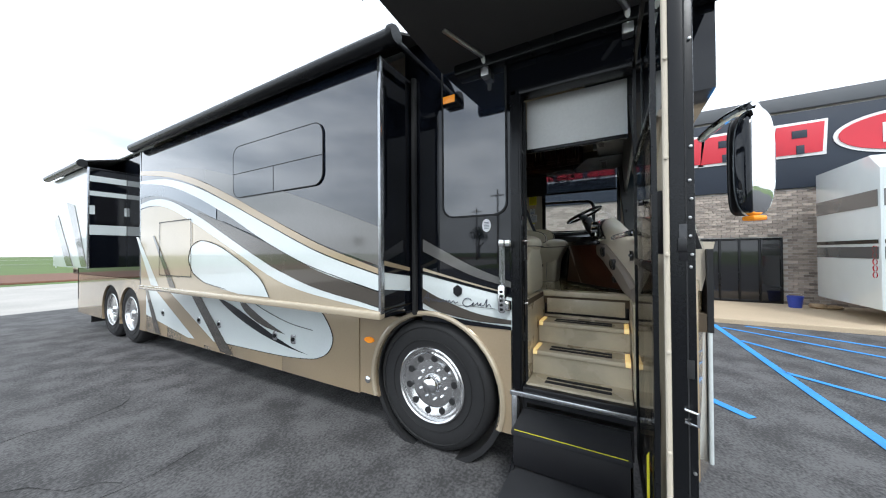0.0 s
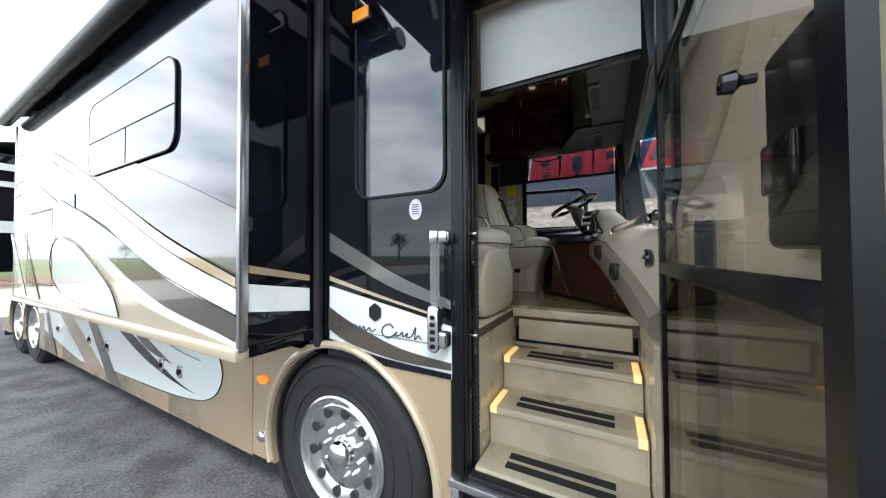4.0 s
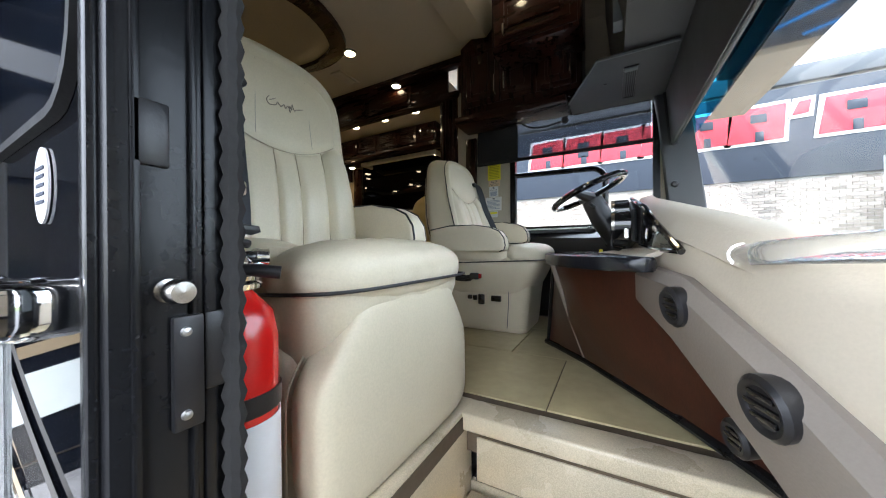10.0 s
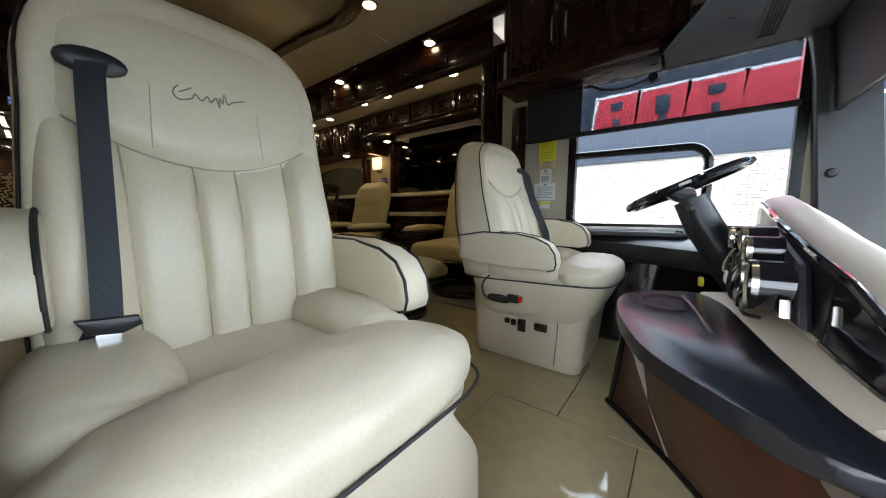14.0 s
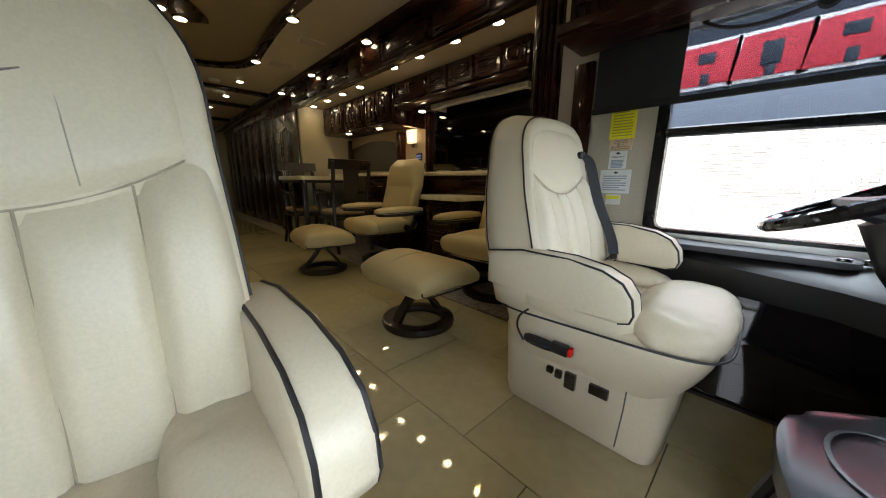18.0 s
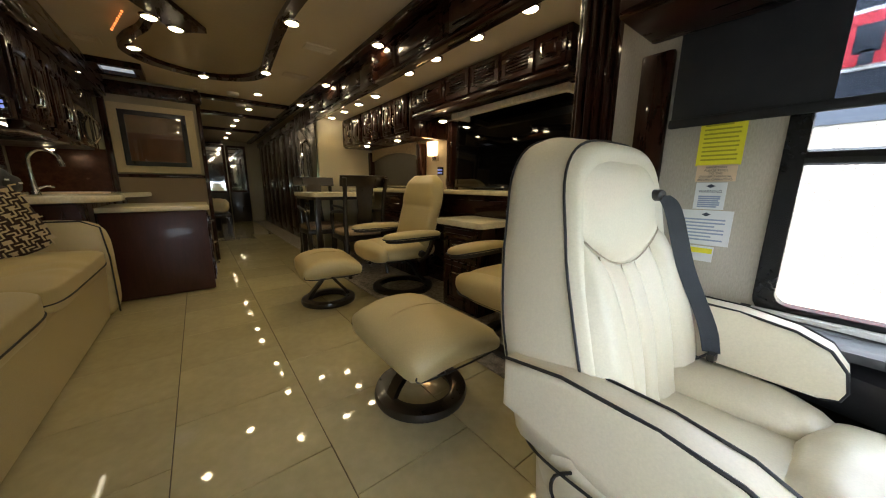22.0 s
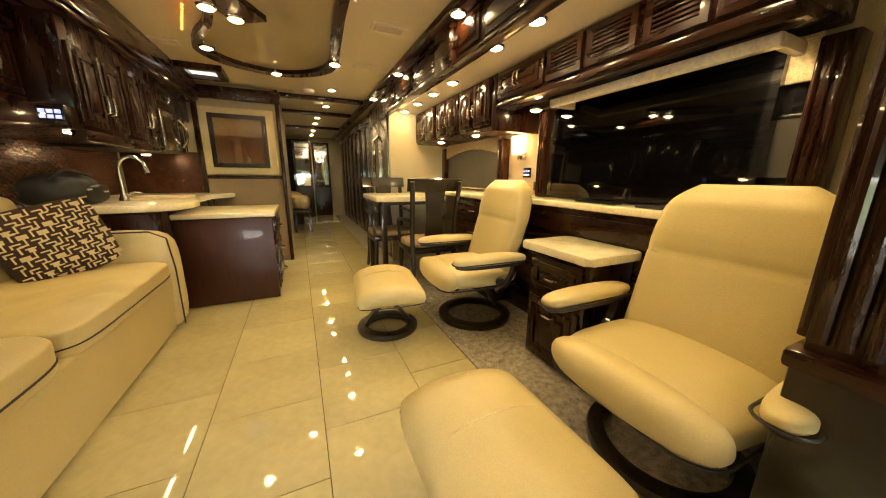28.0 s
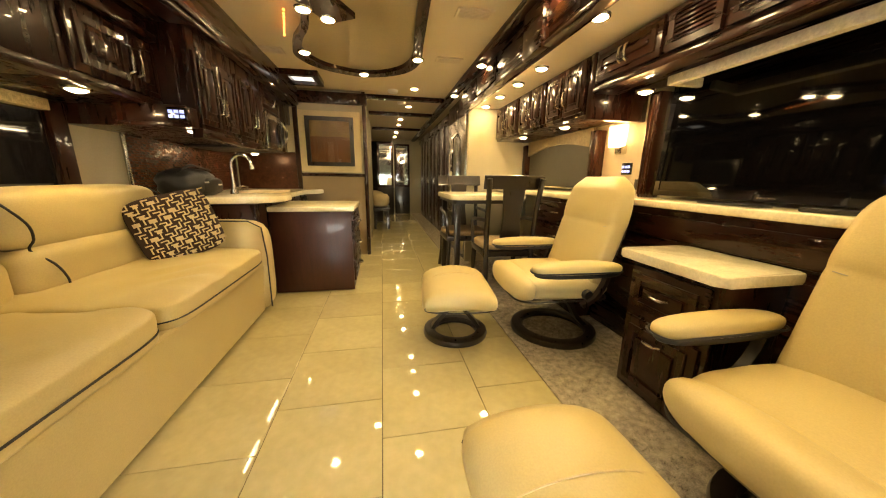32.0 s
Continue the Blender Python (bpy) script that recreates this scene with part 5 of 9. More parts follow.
for x, y in ((1.842, 3.61), (1.85, 4.385), (0.42, 4.485), (1.86, 2.4), (0.5, 2.6), (1.16, 5.57)):
    vt = thing("ceiling_vent", "cream louvred ceiling air vent", "vent", "ceiling vents", at=(x, y, CEIL))
    part("frame", frame_of([(x - 0.11, y - 0.06), (x + 0.11, y - 0.06), (x + 0.11, y + 0.06), (x - 0.11, y + 0.06)], [(x - 0.095, y - 0.045), (x + 0.095, y - 0.045), (x + 0.095, y + 0.045), (x - 0.095, y + 0.045)], "z", CEIL - 0.012, CEIL - 0.001), CEILING, vt)
    for k in range(6):
        part("slat", box(x - 0.095, x + 0.095, y - 0.042 + 0.0155 * k, y - 0.036 + 0.0155 * k, CEIL - 0.011, CEIL - 0.003), CEILING, vt, smooth=0)
sk = thing("skylight", "small roof hatch with a dark wood frame", "skylight", at=(0.52, 5.1, CEIL))
part("frame", frame_of(rounded(0.36, 0.70, 4.93, 5.30, 0.01), rounded(0.42, 0.64, 4.99, 5.24, 0.01), "z", CEIL - 0.05, CEIL - 0.001), WOODH, sk, "dark wood frame")
part("lens", box(0.42, 0.64, 4.99, 5.24, CEIL - 0.02, CEIL - 0.012), DAYGLOW, sk, "pale lens with daylight added as a faint glow", smooth=0)
for x, y in ((1.42, 5.45), (1.55, 6.0)):
    part("smoke_detector", lathe([(0.0, -0.03), (0.05, -0.028), (0.06, -0.01), (0.06, 0.0)], (x, y, CEIL), "z", 20), WHITEVINYL, None, "round white smoke detector on the ceiling", "", 35, "detector")

# recessed downlights
LAMPS = [(x, y, CEIL - 0.052, 3.0) for x, y in ((0.86, 3.66), (0.98, 3.75), (0.72, 4.32), (1.135, 4.75), (1.575, 4.28), (1.57, 2.05), (0.80, 2.1), (1.55, 3.2))]
LAMPS += [(2.11, y, CEIL - 0.048, 3.0) for y in (2.04, 3.15, 4.3, 5.3)]
LAMPS += [(1.65, 5.3, CEIL - 0.004, 2), (1.66, 5.8, CEIL - 0.004, 2), (1.66, 6.2, CEIL - 0.004, 2), (1.6, 7.2, CEIL - 0.004, 2), (1.6, 7.8, CEIL - 0.004, 2), (1.6, 8.8, CEIL - 0.004, 2), (1.6, 9.6, CEIL - 0.004, 2)]
LAMPS += [(2.29, y, 2.998, 3.0) for y in (1.96, 2.32, 2.70, 3.035)] + [(2.37, y, 2.998, 3.0) for y in (3.738, 4.12, 4.523, 4.935)]
LAMPS += [(0.31, 3.94, 3.058, 2.5), (0.31, 4.83, 3.058, 2.5), (0.24, 3.0, 3.058, 2.5), (1.47, 0.86, CEIL - 0.003, 2.0), (1.47, 0.52, CEIL - 0.003, 2.0)]
LAMPS += [(2.62, 4.5, 2.648, 1.6), (2.66, 3.86, 2.648, 1.6), (2.74, 3.2, 2.745, 1.6), (2.74, 2.02, 2.745, 1.6), (0.03, 3.22, 2.596, 2.2), (0.02, 5.1, 2.47, 0.8)]
LIT = {(0.72, 4.32), (1.575, 4.28), (1.57, 2.05), (2.11, 3.15), (2.11, 5.3), (1.66, 6.2), (1.6, 7.8), (1.6, 9.6), (2.29, 1.96), (2.29, 2.70), (2.37, 3.738), (2.37, 4.935), (2.62, 4.5), (2.74, 3.2), (0.03, 3.22), (0.98, 3.75), (1.135, 4.75)}
proto = None
for x, y, z, w in LAMPS:
    if proto is None:
        proto = thing("downlight", "small round recessed downlight, switched on", "downlight", "recessed downlights", at=(0, 0, 0))
        part("bezel", lathe([(0.035, -0.001), (0.038, -0.010), (0.046, -0.009), (0.050, 0.0)], (0, 0, 0), "z", 20), NICKEL, proto, "nickel bezel")
        part("bulb", lathe([(0.0, -0.020), (0.018, -0.018), (0.030, -0.012), (0.036, -0.003)], (0, 0, 0), "z", 18), LAMPGLOW, proto, "glowing bulb")
        proto.location = (x, y, z)
    else:
        copy_thing(proto, pose(x, y, z))
    if (x, y) in LIT:
        spot(x, y, z - 0.022, w * (0.050 if x > 0.3 else 0.04), 100)

# ---- entry well ----
setting("jamb_rear", box(-0.012, 0.10, 0.742, 0.815, 0.66, 2.74, 0.008), BLACKTRIM, "black aluminium door jamb", "trim")
setting("jamb_rear_seal", tube([(0.085, 0.738, 0.68 + 0.0125 * k) for k in range(161)], [0.013 if k % 2 else 0.009 for k in range(161)], 8), BLACKRUBBER, "ribbed rubber door seal", "trim")
setting("jamb_rear_rib", box(-0.020, -0.008, 0.755, 0.775, 0.66, 2.74, 0.004), BLACKTRIM, "raised jamb rib", "trim")
for x0, x1, dy in ((0.003, 0.010, 0.004), (0.046, 0.052, 0.006), (0.058, 0.070, 0.003)):
    setting("jamb_rear_flute", box(x0, x1, 0.742 - dy, 0.743, 0.66, 2.74, 0.0015), BLACKTRIM, "folded rib of the aluminium jamb", "trim")
hp = thing("hinge_plate", "small black plate with two steel screws on the jamb", "hinge", at=(0.06, 0.738, 1.60))
part("plate", box(0.030, 0.056, 0.733, 0.7415, 1.55, 1.66, 0.003), BLACKABS, hp)
for z in (1.565, 1.645):
    part("screw", lathe([(0.0, -0.004), (0.004, -0.003), (0.005, 0.0)], (0.040, 0.733, z), "y", 10), ALU, hp, "steel screw")
setting("jamb_front", box(-0.012, 0.085, -0.015, 0.03, 0.66, 2.74, 0.008), BLACKTRIM, "black aluminium door jamb", "trim")
setting("jamb_head", box(-0.012, 0.10, 0.031, 0.815, 2.70, 2.75, 0.008), BLACKTRIM, "black door head", "trim")
setting("jamb_sill", box(-0.012, 0.16, 0.075, 0.742, 0.655, 0.69, 0.006), BLACKABS, "black door sill", "trim")
for z in (1.685, 1.253):
    st = thing("striker_bolt", "round steel striker bolt on the door jamb", "bolt", "striker bolts", at=(0.03, 0.742, z))
    part("head", lathe([(0.7 * r_, 0.7 * h_) for r_, h_ in [(0.0, -0.045), (0.014, -0.044), (0.017, -0.036), (0.017, -0.024), (0.009, -0.022), (0.009, -0.002), (0.016, 0.0)]], (0.03, 0.742, z), "y", 18), STAINLESS, st)
for x0, z0, z1 in ((0.015, 1.80, 1.86), (0.015, 0.99, 1.04), (0.07, 1.58, 1.66)):
    setting("jamb_plate", box(x0 - 0.012, x0 + 0.016, 0.738, 0.744, z0, z1, 0.003), BLACKABS, "black latch plate on the jamb", "trim")
bl = thing("roller_blind", "white pleated shade hanging above the entry", "shade", at=(0.17, 0.45, 2.34))
part("board", box(0.16, 0.175, 0.10, 0.74, 2.36, 2.72, 0.004), WHITEVINYL, bl)
part("bottom_bar", box(0.152, 0.183, 0.10, 0.74, 2.335, 2.362, 0.006), BLACKTRIM, bl, "black bottom bar")
WELL0, WELL1 = 0.085, 0.735
for k, (x0, x1, zt) in enumerate(((0.03, 0.25, 0.705), (0.215, 0.48, 0.88), (0.44, 0.70, 1.047))):
    sp = thing("stair_step", "speckled cream solid-surface step with black grip strips", "step", "entry stair", at=((x0 + x1) / 2, 0.41, zt - 0.17))
    part("tread", box(x0, x1, WELL0 + 0.005, WELL1 - 0.005, zt - 0.035, zt, 0.008, 3), QUARTZ, sp)
    part("riser", box(x0 + 0.02, x0 + 0.035, WELL0 + 0.005, WELL1 - 0.005, zt - 0.20 + (0.02 if k == 0 else 0), zt - 0.034), QUARTZ, sp, smooth=0)
    for q in (0.05, 0.115):
        part("grip_strip", box(x0 + q, x0 + q + 0.042, WELL0 + 0.12, WELL1 - 0.12, zt + 0.0005, zt + 0.003, 0.001), GRIP, sp, "black grip strip")
    if k:
        for y in (WELL0 + 0.012, WELL1 - 0.042):
            part("step_light", box(x0 + 0.004, x0 + 0.19, y, y + 0.03, zt + 0.0005, zt + 0.006, 0.002), STEPGLOW, sp, "amber step light strip")
            part("light_end", box(x0 - 0.003, x0 + 0.006, y, y + 0.03, zt - 0.03, zt + 0.006, 0.002), STEPGLOW, sp, "amber light end")
dr = thing("step_drawer", "speckled cream drawer set in the top riser", "drawer", at=(0.71, 0.41, 1.09))
part("front", box(0.685, 0.70, WELL0 + 0.03, WELL1 - 0.03, 1.085, 1.205, 0.004), QUARTZ, dr)
part("gap", box(0.700, 0.712, WELL0 + 0.022, WELL1 - 0.022, 1.074, 1.214), BLACKRUBBER, dr, "dark drawer gap", smooth=0)
setting("floor_nosing", box(0.665, 0.76, WELL0, WELL1 + 0.02, 1.225, FLOOR + 0.004, 0.008, 3), QUARTZ, "speckled solid-surface nosing at the floor edge", "trim")
setting("well_curb", box(0.10, 0.76, WELL1 + 0.002, 0.80, 1.222, FLOOR + 0.0045, 0.008, 3), QUARTZ, "speckled solid-surface curb along the well", "trim")
setting("well_wall_rear", box(0.09, 0.72, WELL1, WELL1 + 0.03, 0.60, 1.222), QUARTZ, "speckled solid-surface side of the stair well", "wall", 0)
setting("well_cap_front", box(0.09, 0.78, -0.06, 0.086, 1.263, FLOOR + 0.012, 0.004), QUARTZ, "speckled solid-surface cap beside the dash", "trim")
setting("well_wall_front", box(0.09, 0.80, WELL0 - 0.03, WELL0, 0.60, 1.262), QUARTZ, "speckled solid-surface side of the stair well", "wall", 0)
setting("well_floor", box(0.0, 0.75, WELL0, WELL1, 0.58, 0.66), BLACKABS, "dark stair well bottom", "floor", 0)
setting("well_back", box(0.715, 0.73, WELL0, WELL1, 0.6, 1.06), QUARTZ, "speckled riser wall", "wall", 0)
ex = thing("fire_extinguisher", "red fire extinguisher strapped beside the passenger seat", "fire extinguisher", at=(0.14, 0.86, FLOOR))
exx, exy = 0.124, 0.808
part("cylinder", lathe([(0.0, 0.0), (0.045, 0.0), (0.05, 0.01), (0.05, 0.27), (0.043, 0.305), (0.025, 0.325), (0.016, 0.335), (0.0, 0.335)], (exx, exy, FLOOR + 0.07), "z", 24), RED, ex)
part("valve", lathe([(0.018, 0.33), (0.022, 0.345), (0.022, 0.37), (0.012, 0.38), (0.0, 0.38)], (exx, exy, FLOOR + 0.07), "z", 16), CHROME, ex, "chrome valve")
VZ = FLOOR + 0.405
part("collar", lathe([(0.0, 0.0), (0.030, 0.0), (0.032, 0.006), (0.026, 0.010), (0.028, 0.016), (0.018, 0.024), (0.0, 0.024)], (exx, exy, VZ), "z", 20), CHROME, ex, "chrome neck collar")
part("nozzle", tube([(exx - 0.012, exy - 0.020, VZ + 0.026), (exx + 0.008, exy - 0.034, VZ + 0.024), (exx + 0.030, exy - 0.050, VZ + 0.020)], [0.007, 0.0085, 0.0085], 14), BLACKABS, ex, "black discharge nozzle")
part("nozzle_ring", lathe([(0.006, -0.004), (0.0098, -0.004), (0.0098, 0.004), (0.006, 0.004), (0.006, -0.004)], (0, 0, 0), "z", 18), CHROME, ex, "chrome nozzle ring").matrix_basis = ex.matrix_basis.inverted() @ Matrix.Translation((exx + 0.031, exy - 0.0507, VZ + 0.0198)) @ Vector((0.022, -0.016, -0.004)).to_track_quat("Z", "Y").to_matrix().to_4x4()
part("gauge", tube([(exx + 0.006, exy - 0.004, VZ + 0.040), (exx + 0.018, exy - 0.010, VZ + 0.040), (exx + 0.034, exy - 0.018, VZ + 0.040)], [0.007, 0.012, 0.012], 16), CHROME, ex, "round chrome pressure gauge")
for dz, tilt in ((0.040, 0.010), (0.058, 0.026)):
    part("lever", tube(curve([(exx + 0.012, exy - 0.008, VZ + dz), (exx - 0.012, exy - 0.012, VZ + dz + 0.004), (exx - 0.050, exy - 0.020, VZ + dz - 0.004 + tilt * 0.3)], 8), [0.006] * 3 + [0.004] * 6, 8), STAINLESS if dz < 0.05 else BLACKABS, ex, "bent carrying lever")
part("hose_clip", box(exx - 0.05, exx - 0.01, exy - 0.03, exy + 0.03, VZ - 0.035, VZ - 0.012, 0.006), BLACKABS, ex, "black bracket clip")
part("strap", lathe([(0.0505, 0.18), (0.053, 0.18), (0.053, 0.205), (0.0505, 0.205), (0.0505, 0.18)], (exx, exy, FLOOR + 0.07), "z", 24), BLACKABS, ex, "black holding strap")
part("label", prism([(exx + 0.0515 * math.cos(a), exy + 0.0515 * math.sin(a)) for a in np.linspace(-2.2, -0.4, 12)] + [(exx + 0.0505 * math.cos(a), exy + 0.0505 * math.sin(a)) for a in np.linspace(-0.4, -2.2, 12)], "z", FLOOR + 0.10, FLOOR + 0.24), HOLDER, ex, "white instruction label")
part("foot", box(exx - 0.045, exx + 0.045, exy - 0.03, exy + 0.045, FLOOR + 0.005, FLOOR + 0.07, 0.006), BLACKABS, ex, "black bracket foot")
part("mount", box(exx - 0.05, exx + 0.05, exy + 0.035, exy + 0.055, FLOOR, FLOOR + 0.30, 0.006), BLACKABS, ex)
sl = thing("window_ledge", "small dark wood ledge with a marbled top beside the seat", "shelf", at=(0.11, 0.9, 1.70))
part("body", prism([(0.083, 0.83), (0.135, 0.83), (0.147, 0.842), (0.15, 0.86), (0.15, 1.04), (0.083, 1.04)], "z", 1.69, 1.80, 0.004), CONSOLEWOOD, sl)
part("top", prism([(0.083, 0.822), (0.14, 0.822), (0.153, 0.834), (0.157, 0.855), (0.157, 1.045), (0.083, 1.045)], "z", 1.801, 1.822, 0.004), QUARTZTOP, sl, "grey-white marbled top")
sw_ = thing("entry_switch", "dark wood plate with two white rocker switches", "switch", at=(0.12, 0.81, 1.30))
part("plate", box(0.10, 0.16, 0.800, 0.812, 1.28, 1.40, 0.004), WOOD, sw_)
for z in (1.30, 1.345):
    part("rocker", box(0.112, 0.148, 0.793, 0.801, z, z + 0.03, 0.006), WHITEVINYL, sw_, "white rocker")

# ---- cab front ----
ws = thing("windshield", "large one-piece windshield with a blue top band", "windshield", at=(1.1, -0.25, 1.7))
for nm, z0, z1, m_ in (("pane", 1.62, 2.37, GLASS), ("sun_band", 2.37, 2.47, BLUEGLASS)):
    f = lambda z: -0.25 + 0.23 * (z - 1.62) / 0.85
    o = part(nm, prism([(f(z0), z0), (f(z1), z1), (f(z1) - 0.005, z1), (f(z0) - 0.005, z0)], "x", 0.06, 2.14), m_, ws, smooth=0)
    o.visible_shadow = False
part("seal", prism([(-0.24, 1.62), (-0.02, 2.45), (0.02, 2.45), (-0.20, 1.62)], "x", 0.035, 0.06, 0.004), BLACKRUBBER, ws, "black windshield edge")
pil = prism([(-0.13, 1.60), (-0.02, 2.46), (0.02, 2.618), (0.155, 2.618), (0.13, 2.46), (0.06, 1.60)], "x", 2.08, DW - 0.004, 0.015)
setting("pillar_driver", pil, GREYABS, "grey vinyl pillar beside the windshield", "trim")
setting("pillar_knob", lathe([(0.0, -0.02), (0.012, -0.018), (0.016, -0.004), (0.018, 0.0)], (2.078, 0.06, 2.08), "x", 14), BLACKABS, "small black pillar fastener", "trim")
setting("pillar_passenger", prism([(-0.20, 1.60), (-0.04, 2.46), (0.035, 2.46), (0.035, 1.60)], "x", 0.0, 0.055, 0.01), GREYPILLAR, "grey vinyl pillar", "trim")
setting("pillar_passenger_upper", box(0.0, 0.055, -0.15, 0.035, 2.46, CEIL), GREYPILLAR, "dark upper cab corner", "trim", 0)
setting("front_upper_wall", box(0.0, 2.3, -0.30, -0.13, 2.48, 3.36), BLACKPAINT, "front cap above the windshield", "wall", 0)
setting("front_lower_wall", box(0.06, 2.2, -0.29, -0.262, 1.16, 1.62), BLACKABS, "firewall under the dash", "wall", 0)
setting("overhead_soffit", prism([(0.075, 2.622), (-0.12, 2.64), (-0.12, 3.19), (0.40, 3.19), (0.36, 2.80), (0.32, 2.622)], "x", 0.19, DW - 0.003, 0.008), GREYABS, "charcoal moulded overhead above the windshield", "trim")
sv = thing("windshield_valance", "charcoal vinyl shade valance across the windshield top", "valance", at=(1.1, 0.06, 2.32))
part("panel", prism([(0.052, 2.312), (0.075, 2.312), (0.098, 2.619), (0.070, 2.619)], "x", 0.19, 2.076, 0.004), GREYABS, sv, "flat charcoal panel")
part("lower_hem", tube([(0.19, 0.063, 2.312), (2.076, 0.063, 2.312)], 0.008, 8), BLACKABS, sv, "rounded lower hem")
part("end_bracket", prism([(0.040, 2.305), (0.085, 2.305), (0.112, 2.615), (0.060, 2.615)], "x", 2.0775, 2.09, 0.004), BLACKABS, sv, "black end bracket")
fl_ = thing("overhead_soffit_tray", "flat charcoal soffit tray beside the driver's overhead cabinet", "soffit", at=(1.8, 0.3, 2.61))
part("plate", prism([(1.54, 0.11), (2.143, 0.11), (2.143, 0.60), (1.96, 0.60), (1.55, 0.43)], "z", 2.606, 2.6205, 0.002), GREYABS, fl_)
part("edge_strip", tube([(1.545, 0.11, 2.608), (1.545, 0.432, 2.608), (1.96, 0.606, 2.608)], 0.006, 6), GREYPILLAR, fl_, "pale folded edge")
part("screw", lathe([(0.0, -0.004), (0.010, -0.003), (0.011, 0.0)], (1.80, 0.40, 2.606), "z", 10), BLACKABS, fl_, "dark screw head")
for vx in (1.66, 0.86):
    ov = thing("overhead_vent", "long black louvred slot in the overhead panel", "vent", "overhead slots", at=(vx + 0.18, 0.285, 2.61))
    vz = 2.606 if vx > 1.5 else 2.6225
    part("frame", frame_of(rounded(vx, vx + 0.36, 0.252, 0.318, 0.006), rounded(vx + 0.045, vx + 0.352, 0.260, 0.310, 0.004), "z", vz - 0.006, vz - 0.0005), GREYPILLAR if vx < 0 else BLACKABS, ov)
    part("end_cap", box(vx + 0.004, vx + 0.040, 0.257, 0.313, vz - 0.010, vz - 0.006, 0.002), GREYPILLAR, ov, "grey end cap")
    for k in range(5):
        part("slat", box(vx + 0.045, vx + 0.352, 0.262 + 0.0095 * k, 0.2665 + 0.0095 * k, vz - 0.0055, vz - 0.001), BLACKRUBBER, ov, smooth=0)
kp = thing("keypad_unit", "pale grey keypad unit mounted on the cab overhead", "control panel", at=(1.40, 0.35, 2.66))
part("body", box(1.36, 1.44, 0.322, 0.365, 2.650, 2.79, 0.006), GREYPILLAR, kp)
part("grille", box(1.372, 1.428, 0.319, 0.323, 2.735, 2.78, 0.002), BLACKABS, kp, "dark speaker grille")
for i in range(3):
    for j in range(4):
        part("key", box(1.374 + 0.019 * i, 1.388 + 0.019 * i, 0.3185, 0.3225, 2.660 + 0.017 * j, 2.671 + 0.017 * j, 0.001), BLACKABS, kp, smooth=0)

# dash: cream shelf over a taupe wing, wood console below
DL = [(0.09, 0.055), (0.30, 0.10), (0.46, 0.165), (0.66, 0.230), (0.86, 0.275), (1.06, 0.295), (1.30, 0.295), (1.55, 0.28), (1.85, 0.255), (2.08, 0.24)]
TOPZ = [1.70, 1.70, 1.725, 1.782, 1.83, 1.87, 1.91, 1.955, 1.99, 2.0]
LOWZ = [1.385, 1.47, 1.565, 1.655, 1.668, 1.68, 1.685, 1.69, 1.69, 1.69]
rows = []
for (x, y), zt, zl in zip(curve([(x, y) for x, y in DL], 36), [p[1] for p in curve(list(zip([d[0] for d in DL], TOPZ)), 36)], [p[1] for p in curve(list(zip([d[0] for d in DL], LOWZ)), 36)]):
    rows.append([(x, y - 0.32 - 0.04, 1.66), (x, y - 0.26, 1.64 + (zt - 1.64) * 0.4), (x, y - 0.12, 1.64 + (zt - 1.64) * 0.86), (x, y - 0.06, zt), (x, y - 0.02, zt - 0.012), (x, y + 0.004, zt - 0.06), (x, y - 0.002, (zt + zl) / 2), (x, y + 0.012, zl + 0.03), (x, y + 0.002, zl), (x, y - 0.05, zl - 0.01), (x, y - 0.30, zl)])
da = thing("dashboard", "cream vinyl dashboard sweeping toward the entry", "dashboard", at=(1.1, 0.0, FLOOR))
part("shell", loft(rows), DASH, da, smooth=50)
low = []
for (x, y), zl, drop, out in zip([(0.10, 0.075), (0.30, 0.118), (0.46, 0.18), (0.66, 0.25), (0.80, 0.30), (0.98, 0.315)], [1.39, 1.475, 1.572, 1.662, 1.674, 1.684], (0.10, 0.16, 0.155, 0.145, 0.105, 0.055), (0.05, 0.085, 0.07, 0.05, 0.04, 0.03)):
    zb = max(zl - drop, FLOOR + 0.01)
    low.append([(x, y, zl), (x + 0.012, y + 0.022, zl - 0.02), (x + out * 0.8, y + 0.020, zb + 0.02), (x + out, y + 0.005, zb), (x + out, y - 0.06, zb), (x, y - 0.06, zl)])
part("taupe_wing", loft(low), DASHLOW, da, "taupe vinyl wing with air outlets", smooth=40)
part("end_bracket", box(0.06, 0.10, 0.032, 0.052, 1.20, 1.70, 0.008), BLACKTRIM, da, "black bracket at the dash end")
for x, y, z, r in ((0.652, 0.270, 1.604, 0.034), (0.452, 0.200, 1.512, 0.036), (0.60, 0.19, 1.395, 0.026)):
    turn = Matrix.Translation((x, y, z)) @ Matrix.Rotation(math.radians(19), 4, "Z") @ Matrix.Rotation(math.radians(-8), 4, "X")
    vn = part("air_outlet", lathe([(r + 0.004, -0.025), (r + 0.006, 0.002), (r, 0.008), (r - 0.005, 0.007), (r - 0.009, 0.003), (0.0, 0.003)], (0, 0, 0), "y", 26), BLACKABS, da, "round black air outlet")
    vn.data.transform(turn)
    for k in (-1, 0, 1):
        w = r * (0.74 if k else 0.82)
        fin = part("outlet_vane", box(-w + r * 0.16 * abs(k), w - r * 0.16 * abs(k), 0.001, 0.007, k * r * 0.42 - 0.004, k * r * 0.42 + 0.004, 0.002), GLOSSBLACK, vn)
        fin.data.transform(turn)
